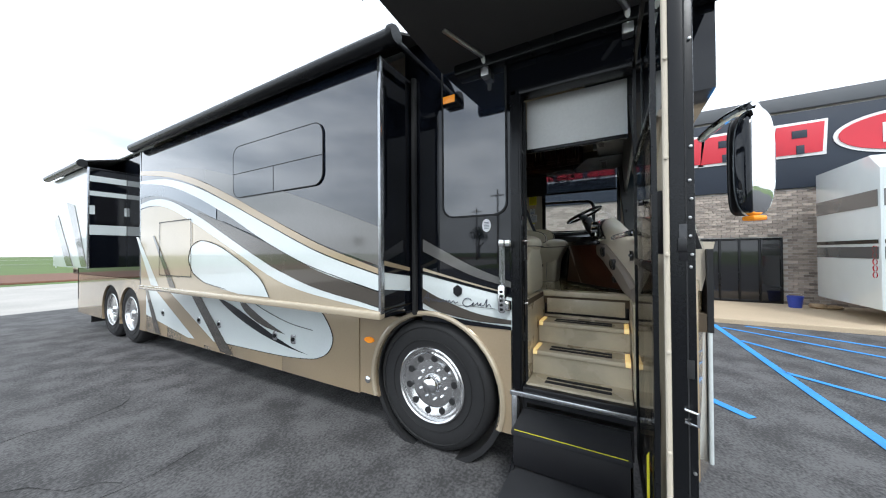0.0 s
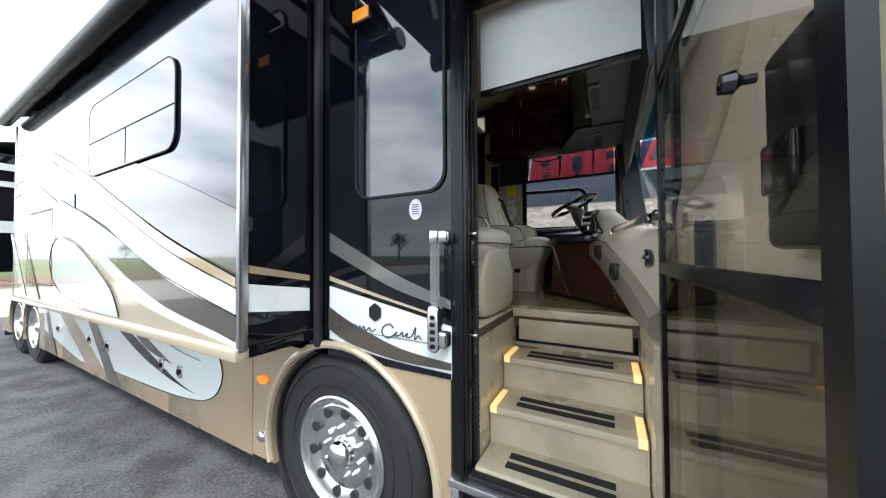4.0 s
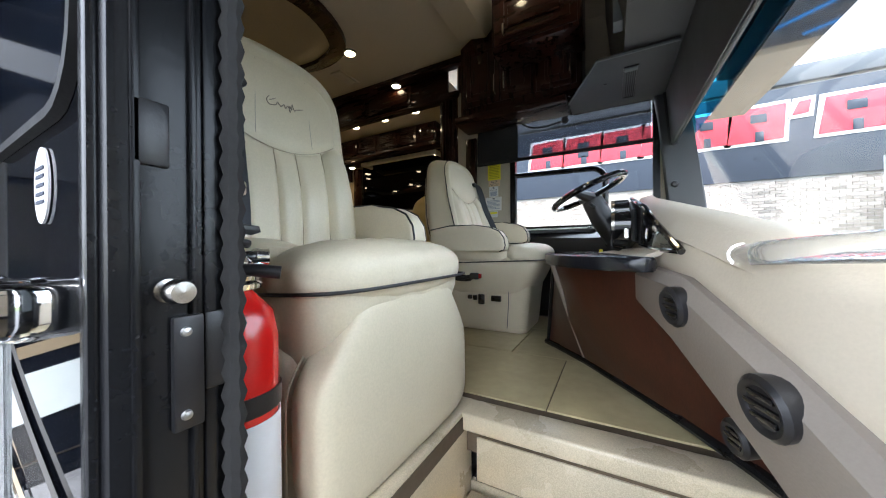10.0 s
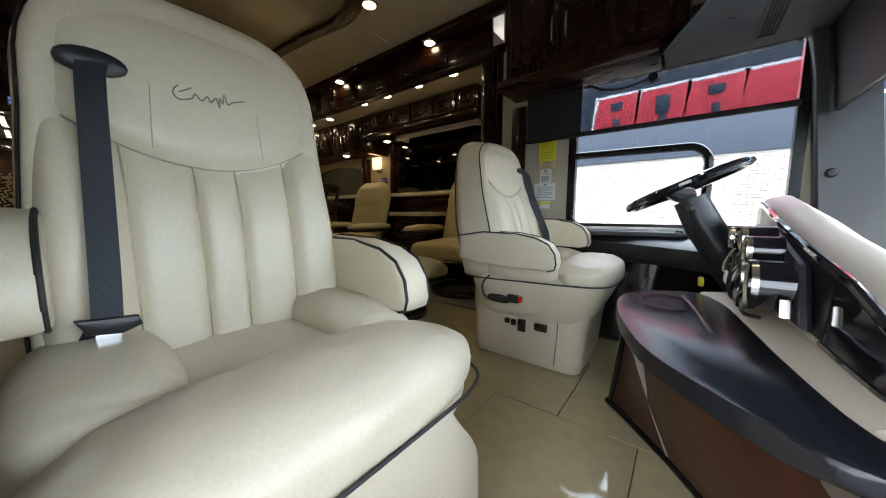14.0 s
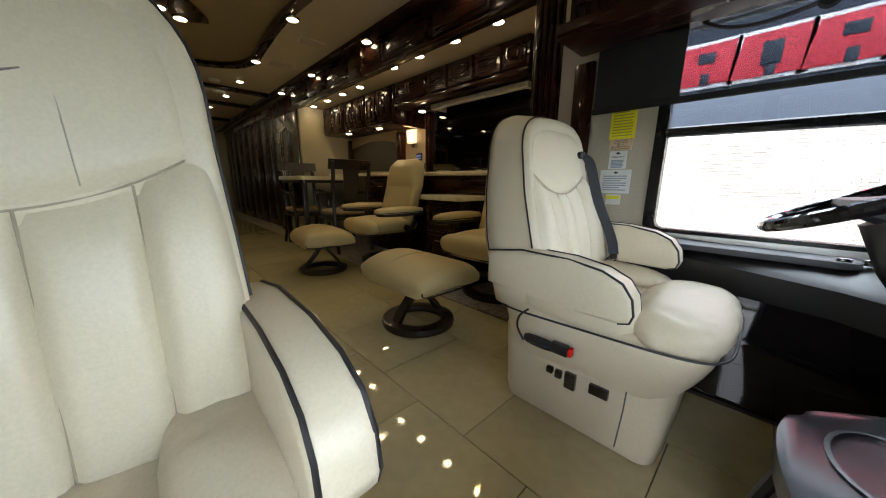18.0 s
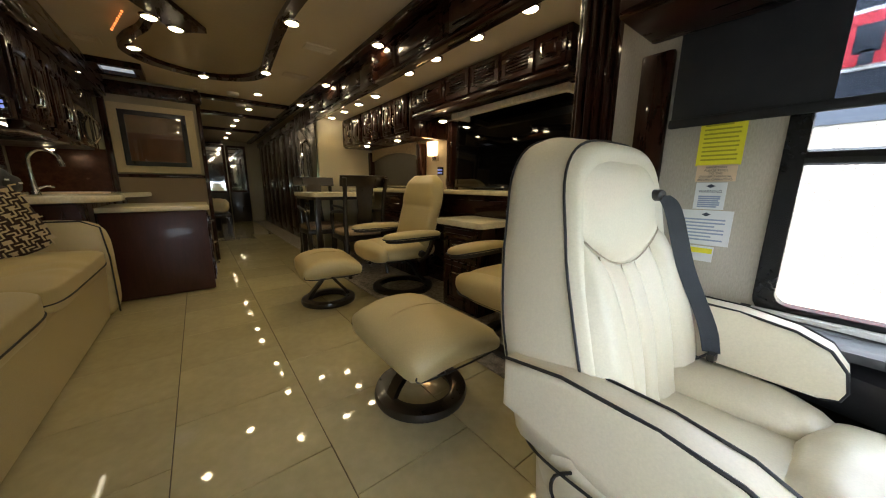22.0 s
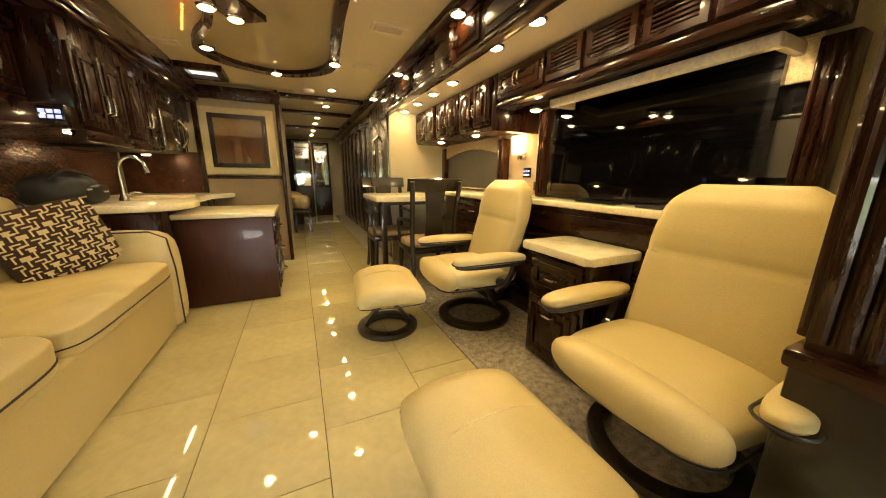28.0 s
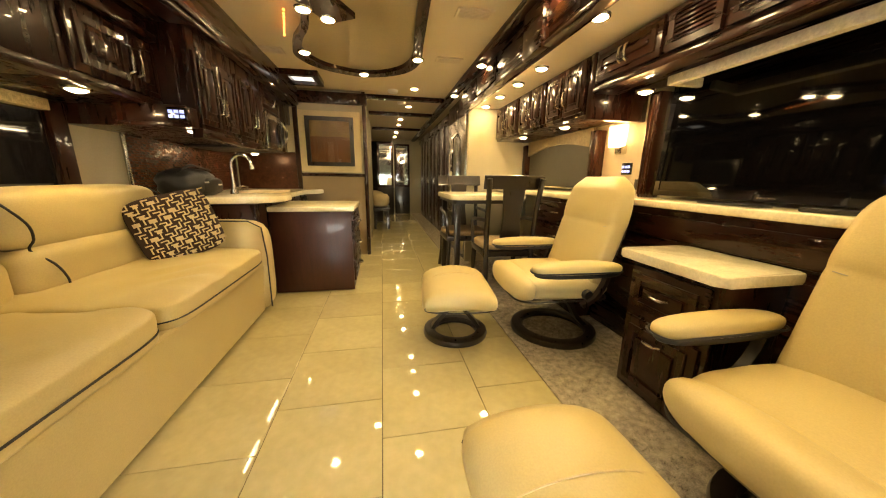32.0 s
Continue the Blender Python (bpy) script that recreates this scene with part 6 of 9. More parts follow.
vn = part("air_outlet", prism([(0.225 + 0.062 * math.cos(k * math.tau / 24), 1.58 + 0.034 * math.sin(k * math.tau / 24)) for k in range(24)], "y", 0.075, 0.098, 0.006), GLOSSBLACK, da, "oval black air outlet")
part("outlet_vane", box(0.19, 0.26, 0.095, 0.104, 1.575, 1.59, 0.004), BLACKABS, vn)
hd = part("grab_bar", tube(curve([(0.60, 0.185, 1.705), (0.50, 0.19, 1.712), (0.34, 0.135, 1.722), (0.175, 0.09, 1.725)], 20), 0.017, 12), CLEARPLASTIC, da, "clear ribbed grab bar")
part("bar_end", tube([(0.235, 0.105, 1.724), (0.165, 0.088, 1.726)], 0.021, 12), CHROME, hd, "chrome bar end")
part("bar_end", lathe([(0.0, 0.0), (0.028, 0.004), (0.032, 0.02), (0.02, 0.03)], (0.16, 0.05, 1.726), "y", 16), CHROME, hd, "chrome bar mount")
part("bar_end", tube([(0.56, 0.19, 1.708), (0.62, 0.18, 1.70)], 0.020, 12), CHROME, hd, "chrome bar end")
def dash_strip(x_z, y_of):
    return slab_of([[(x, y_of(x) + 0.014, zl), (x, y_of(x) + 0.011, zl * 0.6 + zh * 0.4), (x, y_of(x) + 0.010, zh)] for x, zl, zh in x_z], 0.006)


dash_y = lambda x: float(np.interp(x, [p[0] for p in DL], [p[1] for p in DL]))
part("smoked_panel", dash_strip([(0.690, 1.713, 1.716), (0.76, 1.716, 1.752), (0.84, 1.721, 1.793), (0.92, 1.728, 1.830), (0.975, 1.733, 1.845)], dash_y), GLOSSBLACK, da, "smoked triangular panel")
part("cluster_recess", dash_strip([(0.98, 1.733, 1.846), (1.08, 1.736, 1.868), (1.25, 1.74, 1.898), (1.42, 1.742, 1.922), (1.60, 1.745, 1.945), (1.82, 1.75, 1.962)], dash_y), BLACKABS, da, "open black cluster recess")
part("recess_rim", tube([(x, dash_y(x) + 0.014, z) for x, z in ((0.685, 1.712), (0.76, 1.753), (0.84, 1.796), (0.92, 1.834), (1.08, 1.872), (1.25, 1.902), (1.42, 1.927), (1.60, 1.949), (1.82, 1.966))], 0.007, 8), GLOSSBLACK, da, "black rim above the recess")
part("recess_sill", tube([(x, dash_y(x) + 0.014, z) for x, z in ((0.685, 1.711), (0.76, 1.714), (0.84, 1.718), (0.92, 1.725), (0.98, 1.730))], 0.005, 8), GLOSSBLACK, da, "black edge under the smoked panel")
ledge = [(0.78, 0.308), (0.83, 0.322), (0.95, 0.344), (1.12, 0.364), (1.30, 0.388), (1.42, 0.43)]
part("lower_ledge", slab_of([[(x, y + 0.006, 1.690), (x, y - 0.004, 1.703), (x, (y + dash_y(x)) / 2, 1.712), (x, dash_y(x) + 0.008, 1.722)] for x, y in curve(ledge, 20)], 0.012), DASH, da, "cream ledge behind the tray", smooth=50)
# exposed gauges and wiring where the cluster is out
gp = thing("gauge_cluster", "open instrument cluster with bare gauges and wires", "gauge cluster", at=(1.45, 0.28, 1.75))
part("backing", prism([(1.0, 1.74), (1.50, 1.71), (1.60, 1.84), (1.50, 1.90), (1.30, 1.90), (1.05, 1.845)], "y", 0.303, 0.322, 0.01), BLACKABS, gp)
for x, z, r in ((1.085, 1.795, 0.046), (1.17, 1.852, 0.030), (1.24, 1.872, 0.028), (1.20, 1.79, 0.032), (1.46, 1.862, 0.030)):
    dial = part("gauge", lathe([(0.0, 0.036), (r * 0.78, 0.036), (r * 0.84, 0.050), (r, 0.050), (r * 1.05, 0.0)], (x, 0.320, z), "y", 24), GLOSSBLACK, gp, "round black gauge")
    part("gauge_ring", lathe([(r * 0.82, 0.052), (r, 0.056), (r * 1.04, 0.046), (r * 0.82, 0.052)], (x, 0.320, z), "y", 24), NICKEL, dial, "bright gauge ring")
    part("gauge_needle", box(x - 0.002, x + 0.002, 0.357, 0.359, z - 0.004, z + r * 0.62), WHITEVINYL, dial, "white needle", smooth=0)
for x, z, w, h, tilt in ((1.30, 1.80, 0.045, 0.075, 14), (1.36, 1.865, 0.05, 0.035, -8), (1.42, 1.79, 0.04, 0.05, 20), (1.27, 1.745, 0.05, 0.03, 5)):
    b = box(-w / 2, w / 2, 0.0, 0.05, -h / 2, h / 2, 0.006)
    b.transform(Matrix.Translation((x, 0.320, z)) @ Matrix.Rotation(radians(tilt), 4, "Y"))
    md_ = part("switch_module", b, BLACKABS, gp, "black switch module")
    for q in (-1, 1):
        b = box(-w * 0.3, w * 0.3, 0.049, 0.055, q * h * 0.22 - h * 0.14, q * h * 0.22 + h * 0.14, 0.003)
        b.transform(Matrix.Translation((x, 0.320, z)) @ Matrix.Rotation(radians(tilt), 4, "Y"))
        part("module_key", b, GLOSSBLACK, md_)
for x, z in ((1.04, 1.752), (1.14, 1.748), (1.33, 1.735), (1.50, 1.80)):
    part("steel_bracket", prism([(x - 0.02, z), (x + 0.02, z + 0.006), (x + 0.016, z + 0.024), (x - 0.012, z + 0.03)], "y", 0.326, 0.342, 0.003), NICKEL, gp, "bent steel bracket")
wr = random.Random(4)
for k in range(20):
    x0, z0 = 1.16 + 0.019 * k + wr.uniform(-0.02, 0.02), 1.725 + wr.uniform(0, 0.05)
    part("wire", tube(curve([(x0, 0.32, z0 + 0.09), (x0 + wr.uniform(-0.04, 0.04), 0.36, z0 + 0.055), (x0 + wr.uniform(-0.03, 0.05), 0.375, z0), (x0 + wr.uniform(-0.01, 0.04), 0.345, z0 - 0.012)], 12), wr.choice((0.003, 0.004, 0.006)), 5), (BLACKABS, BLACKRUBBER, NICKEL, BLACKABS, WHITEVINYL)[k % 5], gp, "loose wire")
part("yellow_tag", box(1.575, 1.625, 0.415, 0.430, 1.69, 1.715, 0.004), YELLOWLABEL, gp, "yellow connector tag")
# console of cherry wood with a black tray
co = thing("cab_console", "curved cherry wood console with a glossy black tray", "console", at=(1.1, 0.35, FLOOR))
base = [(0.50, 0.03), (0.70, 0.12), (0.86, 0.215), (1.02, 0.325), (1.20, 0.455), (1.34, 0.575), (1.40, 0.635), (1.43, 0.60), (1.50, 0.45), (1.58, 0.33)]
topl = [(0.58, 0.13), (0.74, 0.21), (0.85, 0.35), (0.90, 0.485), (1.02, 0.54), (1.14, 0.575), (1.24, 0.58), (1.29, 0.56), (1.38, 0.45), (1.50, 0.36)]
part("front", loft([[(x, y, z0 if k else z0) for k, (x, y) in enumerate(pl)] + [(1.5, -0.2, z0), (0.52, -0.2, z0)] for pl, z0 in ((base, FLOOR + 0.006), ([((a[0] * 0.5 + b_[0] * 0.5), (a[1] * 0.5 + b_[1] * 0.5)) for a, b_ in zip(base, topl)], 1.46), (topl, 1.665))]), CONSOLEWOOD, co, smooth=30)
part("kick_trim", tube([(x + 0.004, y + 0.008, FLOOR + 0.02) for x, y in base], 0.014, 8), BLACKTRIM, co, "dark base trim")
part("seam_strip", tube([(1.217, 0.466, FLOOR + 0.02), (1.16, 0.515, 1.46), (1.10, 0.567, 1.66)], 0.010, 8), DASHLOW, co, "taupe seam strip")
part("corner_strip", tube([(1.405, 0.637, FLOOR + 0.02), (1.325, 0.612, 1.46), (1.245, 0.584, 1.66)], 0.011, 8), BLACKTRIM, co, "black corner strip")
trp = [(0.69, 0.30), (0.70, 0.355), (0.755, 0.42), (0.86, 0.51), (1.0, 0.568), (1.12, 0.598), (1.20, 0.607), (1.27, 0.602), (1.33, 0.575), (1.40, 0.49), (1.42, 0.43), (1.30, 0.385), (1.12, 0.362), (0.95, 0.342), (0.80, 0.318), (0.72, 0.288)]
trc = [(p[1], p[2]) for p in curve([(i, *p) for i, p in enumerate(trp + trp[:1])], 72)[:-1]]
part("tray", prism(trc, "z", 1.668, 1.70, 0.010), TRAYBLACK, co, "satin black tray top", smooth=50)
part("tray_rib", tube([(1.33, 0.47, 1.702), (1.18, 0.445, 1.704), (1.02, 0.425, 1.702)], 0.005, 8), TRAYBLACK, co, "raised black rib")
part("tray_bowl", frame_of([(1.24 + 0.085 * math.cos(a), 0.505 + 0.058 * math.sin(a)) for a in np.linspace(0, math.tau, 25)[:-1]], [(1.24 + 0.079 * math.cos(a), 0.505 + 0.052 * math.sin(a)) for a in np.linspace(0, math.tau, 25)[:-1]], "z", 1.7000, 1.7025), TRAYBLACK, co, "recessed bowl edge")
pe = thing("pedal_box", "dark knee panel under the steering column", "panel", at=(1.85, 0.2, FLOOR))
part("knee_panel", loft([[(x, y, FLOOR + 0.01), (x, y + 0.03, 1.5), (x, y + 0.02, 1.66), (x, y - 0.2, 1.66), (x, y - 0.2, FLOOR + 0.01)] for x, y in ((1.52, 0.33), (1.7, 0.30), (1.9, 0.30), (2.13, 0.34))]), GLOSSBLACK, pe, "dark gloss knee panel")
# steering wheel
stw = thing("steering_wheel", "black steering wheel on a thick column", "steering wheel", at=(1.82, 0.46, 1.6))
sc, sn = Vector((1.80, 0.49, 2.03)), Vector((0.0, 0.42, 0.91)).normalized()
su = Vector((1, 0, 0))
sv = sn.cross(su)
part("rim", tube([sc + 0.195 * (su * math.cos(a) + sv * math.sin(a)) for a in np.linspace(0, math.tau, 41)[:-1]], 0.016, 10, True), GLOSSBLACK, stw)
for a in (0.3, 2.84, 4.71):
    part("spoke", tube([sc - 0.03 * sn, sc - 0.02 * sn + 0.10 * (su * math.cos(a) + sv * math.sin(a)), sc + 0.19 * (su * math.cos(a) + sv * math.sin(a))], [0.03, 0.026, 0.015], 8), BLACKABS, stw)
part("hub", lathe([(0.0, 0.02), (0.05, 0.016), (0.075, -0.01), (0.06, -0.05), (0.0, -0.05)], (0, 0, 0), "z", 24), BLACKABS, stw, "black hub pad")
hub = stw.children[-1]
hub.data.transform(Matrix.Translation(sc - 0.02 * sn) @ sn.to_track_quat("Z", "Y").to_matrix().to_4x4())
part("column", tube([sc - 0.05 * sn, sc - 0.16 * sn, sc - 0.30 * sn + Vector((0, -0.02, 0))], [0.055, 0.06, 0.06], 14), BLACKABS, stw, "black column shroud")
part("column_boot", tube([sc - 0.29 * sn, sc - 0.42 * sn + Vector((0, -0.05, 0))], [0.055, 0.075], 14), BLACKRUBBER, stw, "rubber column boot")
part("turn_stalk", tube([sc - 0.10 * sn, sc - 0.09 * sn + Vector((-0.15, 0.02, 0.0))], 0.008, 8), BLACKABS, stw)
# driver side console
dc = thing("driver_side_console", "black side console with switches under the window", "console", at=(2.05, 0.5, FLOOR))
part("shelf", loft([[(x0, y, 1.70), (x0 - 0.01, y, zt - 0.02), (x0 + 0.03, y, zt), (DW - 0.004, y, zt + 0.04), (DW - 0.004, y, 1.70)] for y, x0, zt in ((0.30, 1.72, 1.80), (0.5, 1.90, 1.80), (0.75, 1.98, 1.81), (1.05, 2.06, 1.82))]), BLACKABS, dc, smooth=40)
part("inlay", prism(rounded(2.00, 2.12, 0.46, 0.92, 0.03), "z", 1.822, 1.842, 0.004), GREYABS, dc, "textured inlay")
for k in range(6):
    part("toggle", box(2.02 + 0.012 * k, 2.045 + 0.012 * k, 0.40 - 0.05 * k + 0.08, 0.43 - 0.05 * k + 0.08, 1.835, 1.852, 0.004), GLOSSBLACK, dc, "black switch")
part("lower_panel", box(2.06, DW - 0.004, 0.34, 1.08, FLOOR, 1.70), GLOSSBLACK, dc, "dark lower panel", smooth=0)
# driver's window
dwn = thing("driver_window", "driver's sliding side window with a black frame", "window", at=(DW, 0.6, 1.9))
part("frame", frame_of(rounded(0.12, 1.03, 1.84, 2.68, 0.05), rounded(0.155, 0.99, 1.875, 2.64, 0.03), "x", DW - 0.012, DW + 0.03), BLACKTRIM, dwn)
g = part("pane", box(DW + 0.03, DW + 0.036, 0.13, 1.02, 1.86, 2.67), GLASS, dwn, smooth=0)
g.visible_shadow = False
part("slider_frame", tube([(DW - 0.01, 0.415, 1.88), (DW - 0.01, 0.41, 2.08)] + [(DW - 0.01, 0.49 - 0.08 * math.cos(a), 2.155 + 0.085 * math.sin(a)) for a in np.linspace(0, 1.57, 8)] + [(DW - 0.01, 0.99, 2.25)], 0.019, 8), BLACKTRIM, dwn, "rounded slider frame")
part("inner_sill", box(DW - 0.03, DW + 0.01, 0.12, 1.03, 1.835, 1.86, 0.006), WHITEVINYL, dwn, "pale sill")
shd = thing("roller_blind", "half-lowered black solar shade over the driver's window", "shade", at=(DW - 0.03, 0.7, 2.38))
o = part("screen", box(DW - 0.030, DW - 0.027, 0.165, 0.966, 2.372, 2.62), MESHSHADE, shd, "see-through solar screen", smooth=0)
part("solid_edge", box(DW - 0.031, DW - 0.026, 0.966, 1.275, 2.372, 2.62), SHADE, shd, "opaque shade edge", smooth=0)
part("bottom_bar", box(DW - 0.038, DW - 0.020, 0.15, 1.28, 2.350, 2.374, 0.005), SHADE, shd, "black bottom bar")
part("roller", box(DW - 0.06, DW - 0.004, 0.156, 1.288, 2.612, 2.655, 0.008), SHADE, shd, "black roller cover")
cab = part("dangling_cable", tube(curve([(2.075, 0.92, 2.592), (2.07, 0.86, 2.556), (2.065, 0.78, 2.540), (2.06, 0.70, 2.546), (2.06, 0.65, 2.556)], 20), 0.006, 6), BLACKABS, shd, "thin black cable")
part("cable_end", lathe([(0.0, -0.02), (0.02, -0.018), (0.024, 0.0), (0.0, 0.01)], (2.06, 0.64, 2.556), "x", 14), BLACKABS, shd, "small black camera puck")
setting("header_driver", box(2.12, 2.62, 1.40, 1.438, 2.97, 3.35, 0.004), WOOD, "dark wood header at the slide-out corner", "trim")
setting("wall_driver_header", box(DW - 0.003, DW + 0.05, 0.05, 1.10, 2.682, 2.86), BLACKABS, "dark wall above the driver's window", smooth=0)
setting("trim_driver", box(DW - 0.03, DW - 0.002, 1.29, 1.38, FLOOR, 2.58, 0.01), WOOD, "cherry wood upright trim", "trim")
# papers on the wall


def note(name, y0, y1, z0, z1, m_, label, x=DW - 0.004):
    return part(name, box(x, x + 0.003, y0, y1, z0, z1), m_, None, label, "", 0, "notice", "notices on the driver's wall")


def bars(par, y0, y1, z0, z1, n, m_, x=DW - 0.0065):
    r = random.Random(int(1000 * z0))
    for k in range(n):
        z = z1 - (k + 0.5) * (z1 - z0) / n
        part("text_bar", box(x, x + 0.001, y0 + (y1 - y0) * (0.08 + 0.25 * r.random() * (k % 3 == 2)), y1 - (y1 - y0) * 0.08, z - 0.0022, z + 0.0022), m_, par, smooth=0)


yn = note("yellow_notice", 1.105, 1.205, 2.240, 2.380, YELLOWLABEL, "bright yellow printed notice on the wall")
bars(yn, 1.108, 1.202, 2.25, 2.38, 11, YELLOWINK)
on = note("manual_notice", 1.11, 1.20, 2.195, 2.242, KRAFT, "peach card asking to read the manual")
wn_ = note("warning_notice", 1.125, 1.195, 2.115, 2.192, PAPER, "white warning card taped to the wall")
pn = note("paper_notice", 1.10, 1.225, 2.01, 2.112, PAPER, "pale blue-white printed sheet on the wall")
cn = note("caution_notice", 1.13, 1.19, 1.96, 2.005, PAPER, "small white caution label")
part("label_band", box(DW - 0.0065, DW - 0.0045, 1.132, 1.188, 1.985, 2.0), YELLOWLABEL, cn, "yellow caution band", smooth=0)
bars(pn, 1.105, 1.22, 2.02, 2.09, 7, FADEINK)
bars(wn_, 1.13, 1.19, 2.12, 2.155, 6, FADEINK)
TX = lambda y, z: Matrix.Translation((DW - 0.0055, y, z)) @ Euler((radians(90), 0, radians(-90))).to_matrix().to_4x4()
for k, s in enumerate(("IMPORTANT", "PLEASE REFER", "TO THE", "OWNER'S MANUAL", "BEFORE OPERATING")):
    lettering("notice_text", s, 0.0085, TX(1.155, 2.2315 - 0.0085 * k), INK, on, 0.0003)
lettering("notice_text", "WARNING", 0.011, TX(1.16, 2.163), INK, wn_, 0.0003)
for c, z in ((wn_, 2.182), (pn, 2.10)):
    part("diamond_mark", prism([(1.16 + 0.011 * a, z + 0.0055 * b_) for a, b_ in ((1, 0), (0, 1), (-1, 0), (0, -1))], "x", DW - 0.0062, DW - 0.0045), INK, c, "small dark diamond mark", smooth=0)

# ---- captain's chairs ----


def captain_chair(label, at, turn, belt, base_y, lean, footrest, rise, top, raised):
    """A swivel cab seat facing -y: padded cushion, panelled back, two arms, piping and belt."""
    t = thing("captain_chair", label, "seat", "cab seats")
    pw_half, pw_front = (0.225, -0.27) if footrest else (0.186, -0.30)
    part("pedestal", loft([[(x * s, y0 + (y + 0.04) * s2, z) for x, y in rounded(-pw_half, pw_half, pw_front, 0.20, 0.05, 5)] for z, s, s2, y0 in ((0.004 - rise, 0.97, 0.97, -0.04), (0.02, 1.0, 1.0, -0.04), (0.16, 1.04, 1.03, -0.045), (0.265, 1.07, 1.07, -0.05), (0.285, 1.05, 1.05, -0.05))]), LEATHER, t, "upholstered seat base", smooth=50)
    if footrest:
        b = cushion(0, -0.338, 0.186, 0.49, 0.092, 0.356, 7, 15, 0.0, 0.002, 4)
        for v in b.verts:
            q = min(1.0, max(0.0, (v.co.z - 0.20) / 0.15))
            q = q * q * (3 - 2 * q)
            v.co.x *= 1 - 0.30 * q
        part("footrest_panel", b, LEATHER, t, "broad padded footrest panel", smooth=180)
        part("footrest_seam", tube([(s_ * (0.249 - 0.075 * (q * q * (3 - 2 * q))), -0.300, 0.02 + 0.33 * u) for s_, u, q in [(-1, k / 16, min(1.0, max(0.0, (0.02 + 0.33 * k / 16 - 0.20) / 0.15))) for k in range(17)]], 0.002, 5), SEAMLINE, t, "sewn seam beside the footrest")
    part("base_seam", tube([(-pw_half - 0.006, -0.20, 0.01), (-pw_half - 0.011, -0.21, 0.14), (-pw_half - 0.017, -0.215, 0.265)], 0.002, 5), GREYPILLAR, t, "panel seam")
    b = cushion(0, -0.09, 0.282, 0.51, 0.60, 0.25, 6, 14, 0.0, 0.002, 3)
    for v in b.verts:
        q = min(1.0, max(0.0, (0.385 - v.co.z) / 0.225))
        v.co.x *= 1 - (0.20 if footrest else 0.26) * q ** 1.4
        v.co.y = 0.06 + (v.co.y - 0.06) * (1 - 0.24 * q ** 1.4)
        v.co.z += 0.003 * math.sin(v.co.y * 60 + v.co.x * 25) * q
    part("seat_shell", b, LEATHER, t, "tapered lower seat shell", smooth=180)
    b = cushion(0, -0.285, 0.400, 0.51, 0.235, 0.125, 2.8, 30, 0.08, 0.005, 11)
    for v in b.verts:
        v.co.z += 0.0028 * math.sin(v.co.x * 95 + 4 * math.sin(v.co.y * 14)) * max(0.0, noise.noise(Vector((v.co.x * 7, v.co.y * 7, 5.0 + rise))) + 0.1)
    part("front_bolster", b, LEATHER, t, "rounded front bolster", smooth=180)
    part("seat_cushion", cushion(0, -0.075, 0.362, 0.31, 0.38, 0.11, 5, 12, 0.10, 0.004, 7), LEATHER, t, "smooth seat pad", smooth=180)
    for s in (-1, 1):
        b = cushion(s * 0.180, -0.055, 0.412, 0.155, 0.35, 0.12, 3, 24, 0.0, 0.003, 5 + s)
        for v in b.verts:
            q = (v.co.y + 0.22) / 0.36
            v.co.z -= 0.03 * max(0, 0.45 - q)
            v.co.z += 0.0028 * math.sin(v.co.y * 190 + 2.5 * math.sin(v.co.x * 30)) * min(1, max(0, (v.co.z - 0.41) / 0.03)) * (0.5 + noise.noise(v.co * 9))
        part("side_bolster", b, LEATHER, t, "gathered side bolster", smooth=180)
    part("seat_piping", tube([(0.2600 * math.copysign(abs(math.cos(a)) ** (1 / 3), math.cos(a)), -0.09 + 0.3150 * math.copysign(abs(math.sin(a)) ** (1 / 3), math.sin(a)), 0.366 - 0.04 * (0.3 * math.copysign(abs(math.sin(a)) ** (1 / 3), math.sin(a)))) for a in np.linspace(0.02, math.tau + 0.02, 73)[:-1]], 0.0032, 6, True), PIPING, t, "dark piping")

    def back_y(z):
        return base_y + lean * (min(z, 0.74) - 0.45) + lean * 0.6 * max(0, z - 0.74)

    Z1, ZC, HW = top, 0.82, 0.212

    def half(z):
        if z <= ZC:
            return HW + 0.022 * min(1, max(0, (ZC - z) / 0.30)) ** 0.85
        return HW * max(0.0, 1 - ((z - ZC) / (Z1 - ZC)) ** 3.1) ** (1 / 3.1)

    def crown(u):
        return ZC + (Z1 - ZC) * max(0.0, 1 - abs(u) ** 3.1) ** (1 / 3.1)

    out = [(-half(z), z) for z in [0.36 + 0.44 * k / 10 for k in range(11)]] + [(HW * -math.cos(a), crown(-math.cos(a))) for a in [math.pi * k / 26 for k in range(1, 26)]] + [(half(z), z) for z in [0.80 - 0.44 * k / 10 for k in range(11)]]
    sec = []
    for d, s in ((0.004, 0.80), (-0.012, 0.93), (-0.006, 0.985), (0.02, 1.0), (0.06, 1.02), (0.12, 1.045), (0.155, 1.03), (0.172, 0.97), (0.18, 0.85)):
        sec.append([(x * s, back_y(0.62 + (z - 0.62) * s) + d * (1.18 - 1.1 * max(0, z - 0.6)), 0.62 + (z - 0.62) * (s if z > 0.62 else 1)) for x, z in out])
    part("backrest", loft(sec), LEATHER, t, "smooth outer back shell", smooth=180)
    part("back_piping", tube([(x * 1.004, back_y(z) + 0.014, 0.62 + (z - 0.62) * 1.004) for x, z in out[2:-2]], 0.0027, 6), PIPING, t, "dark piping")
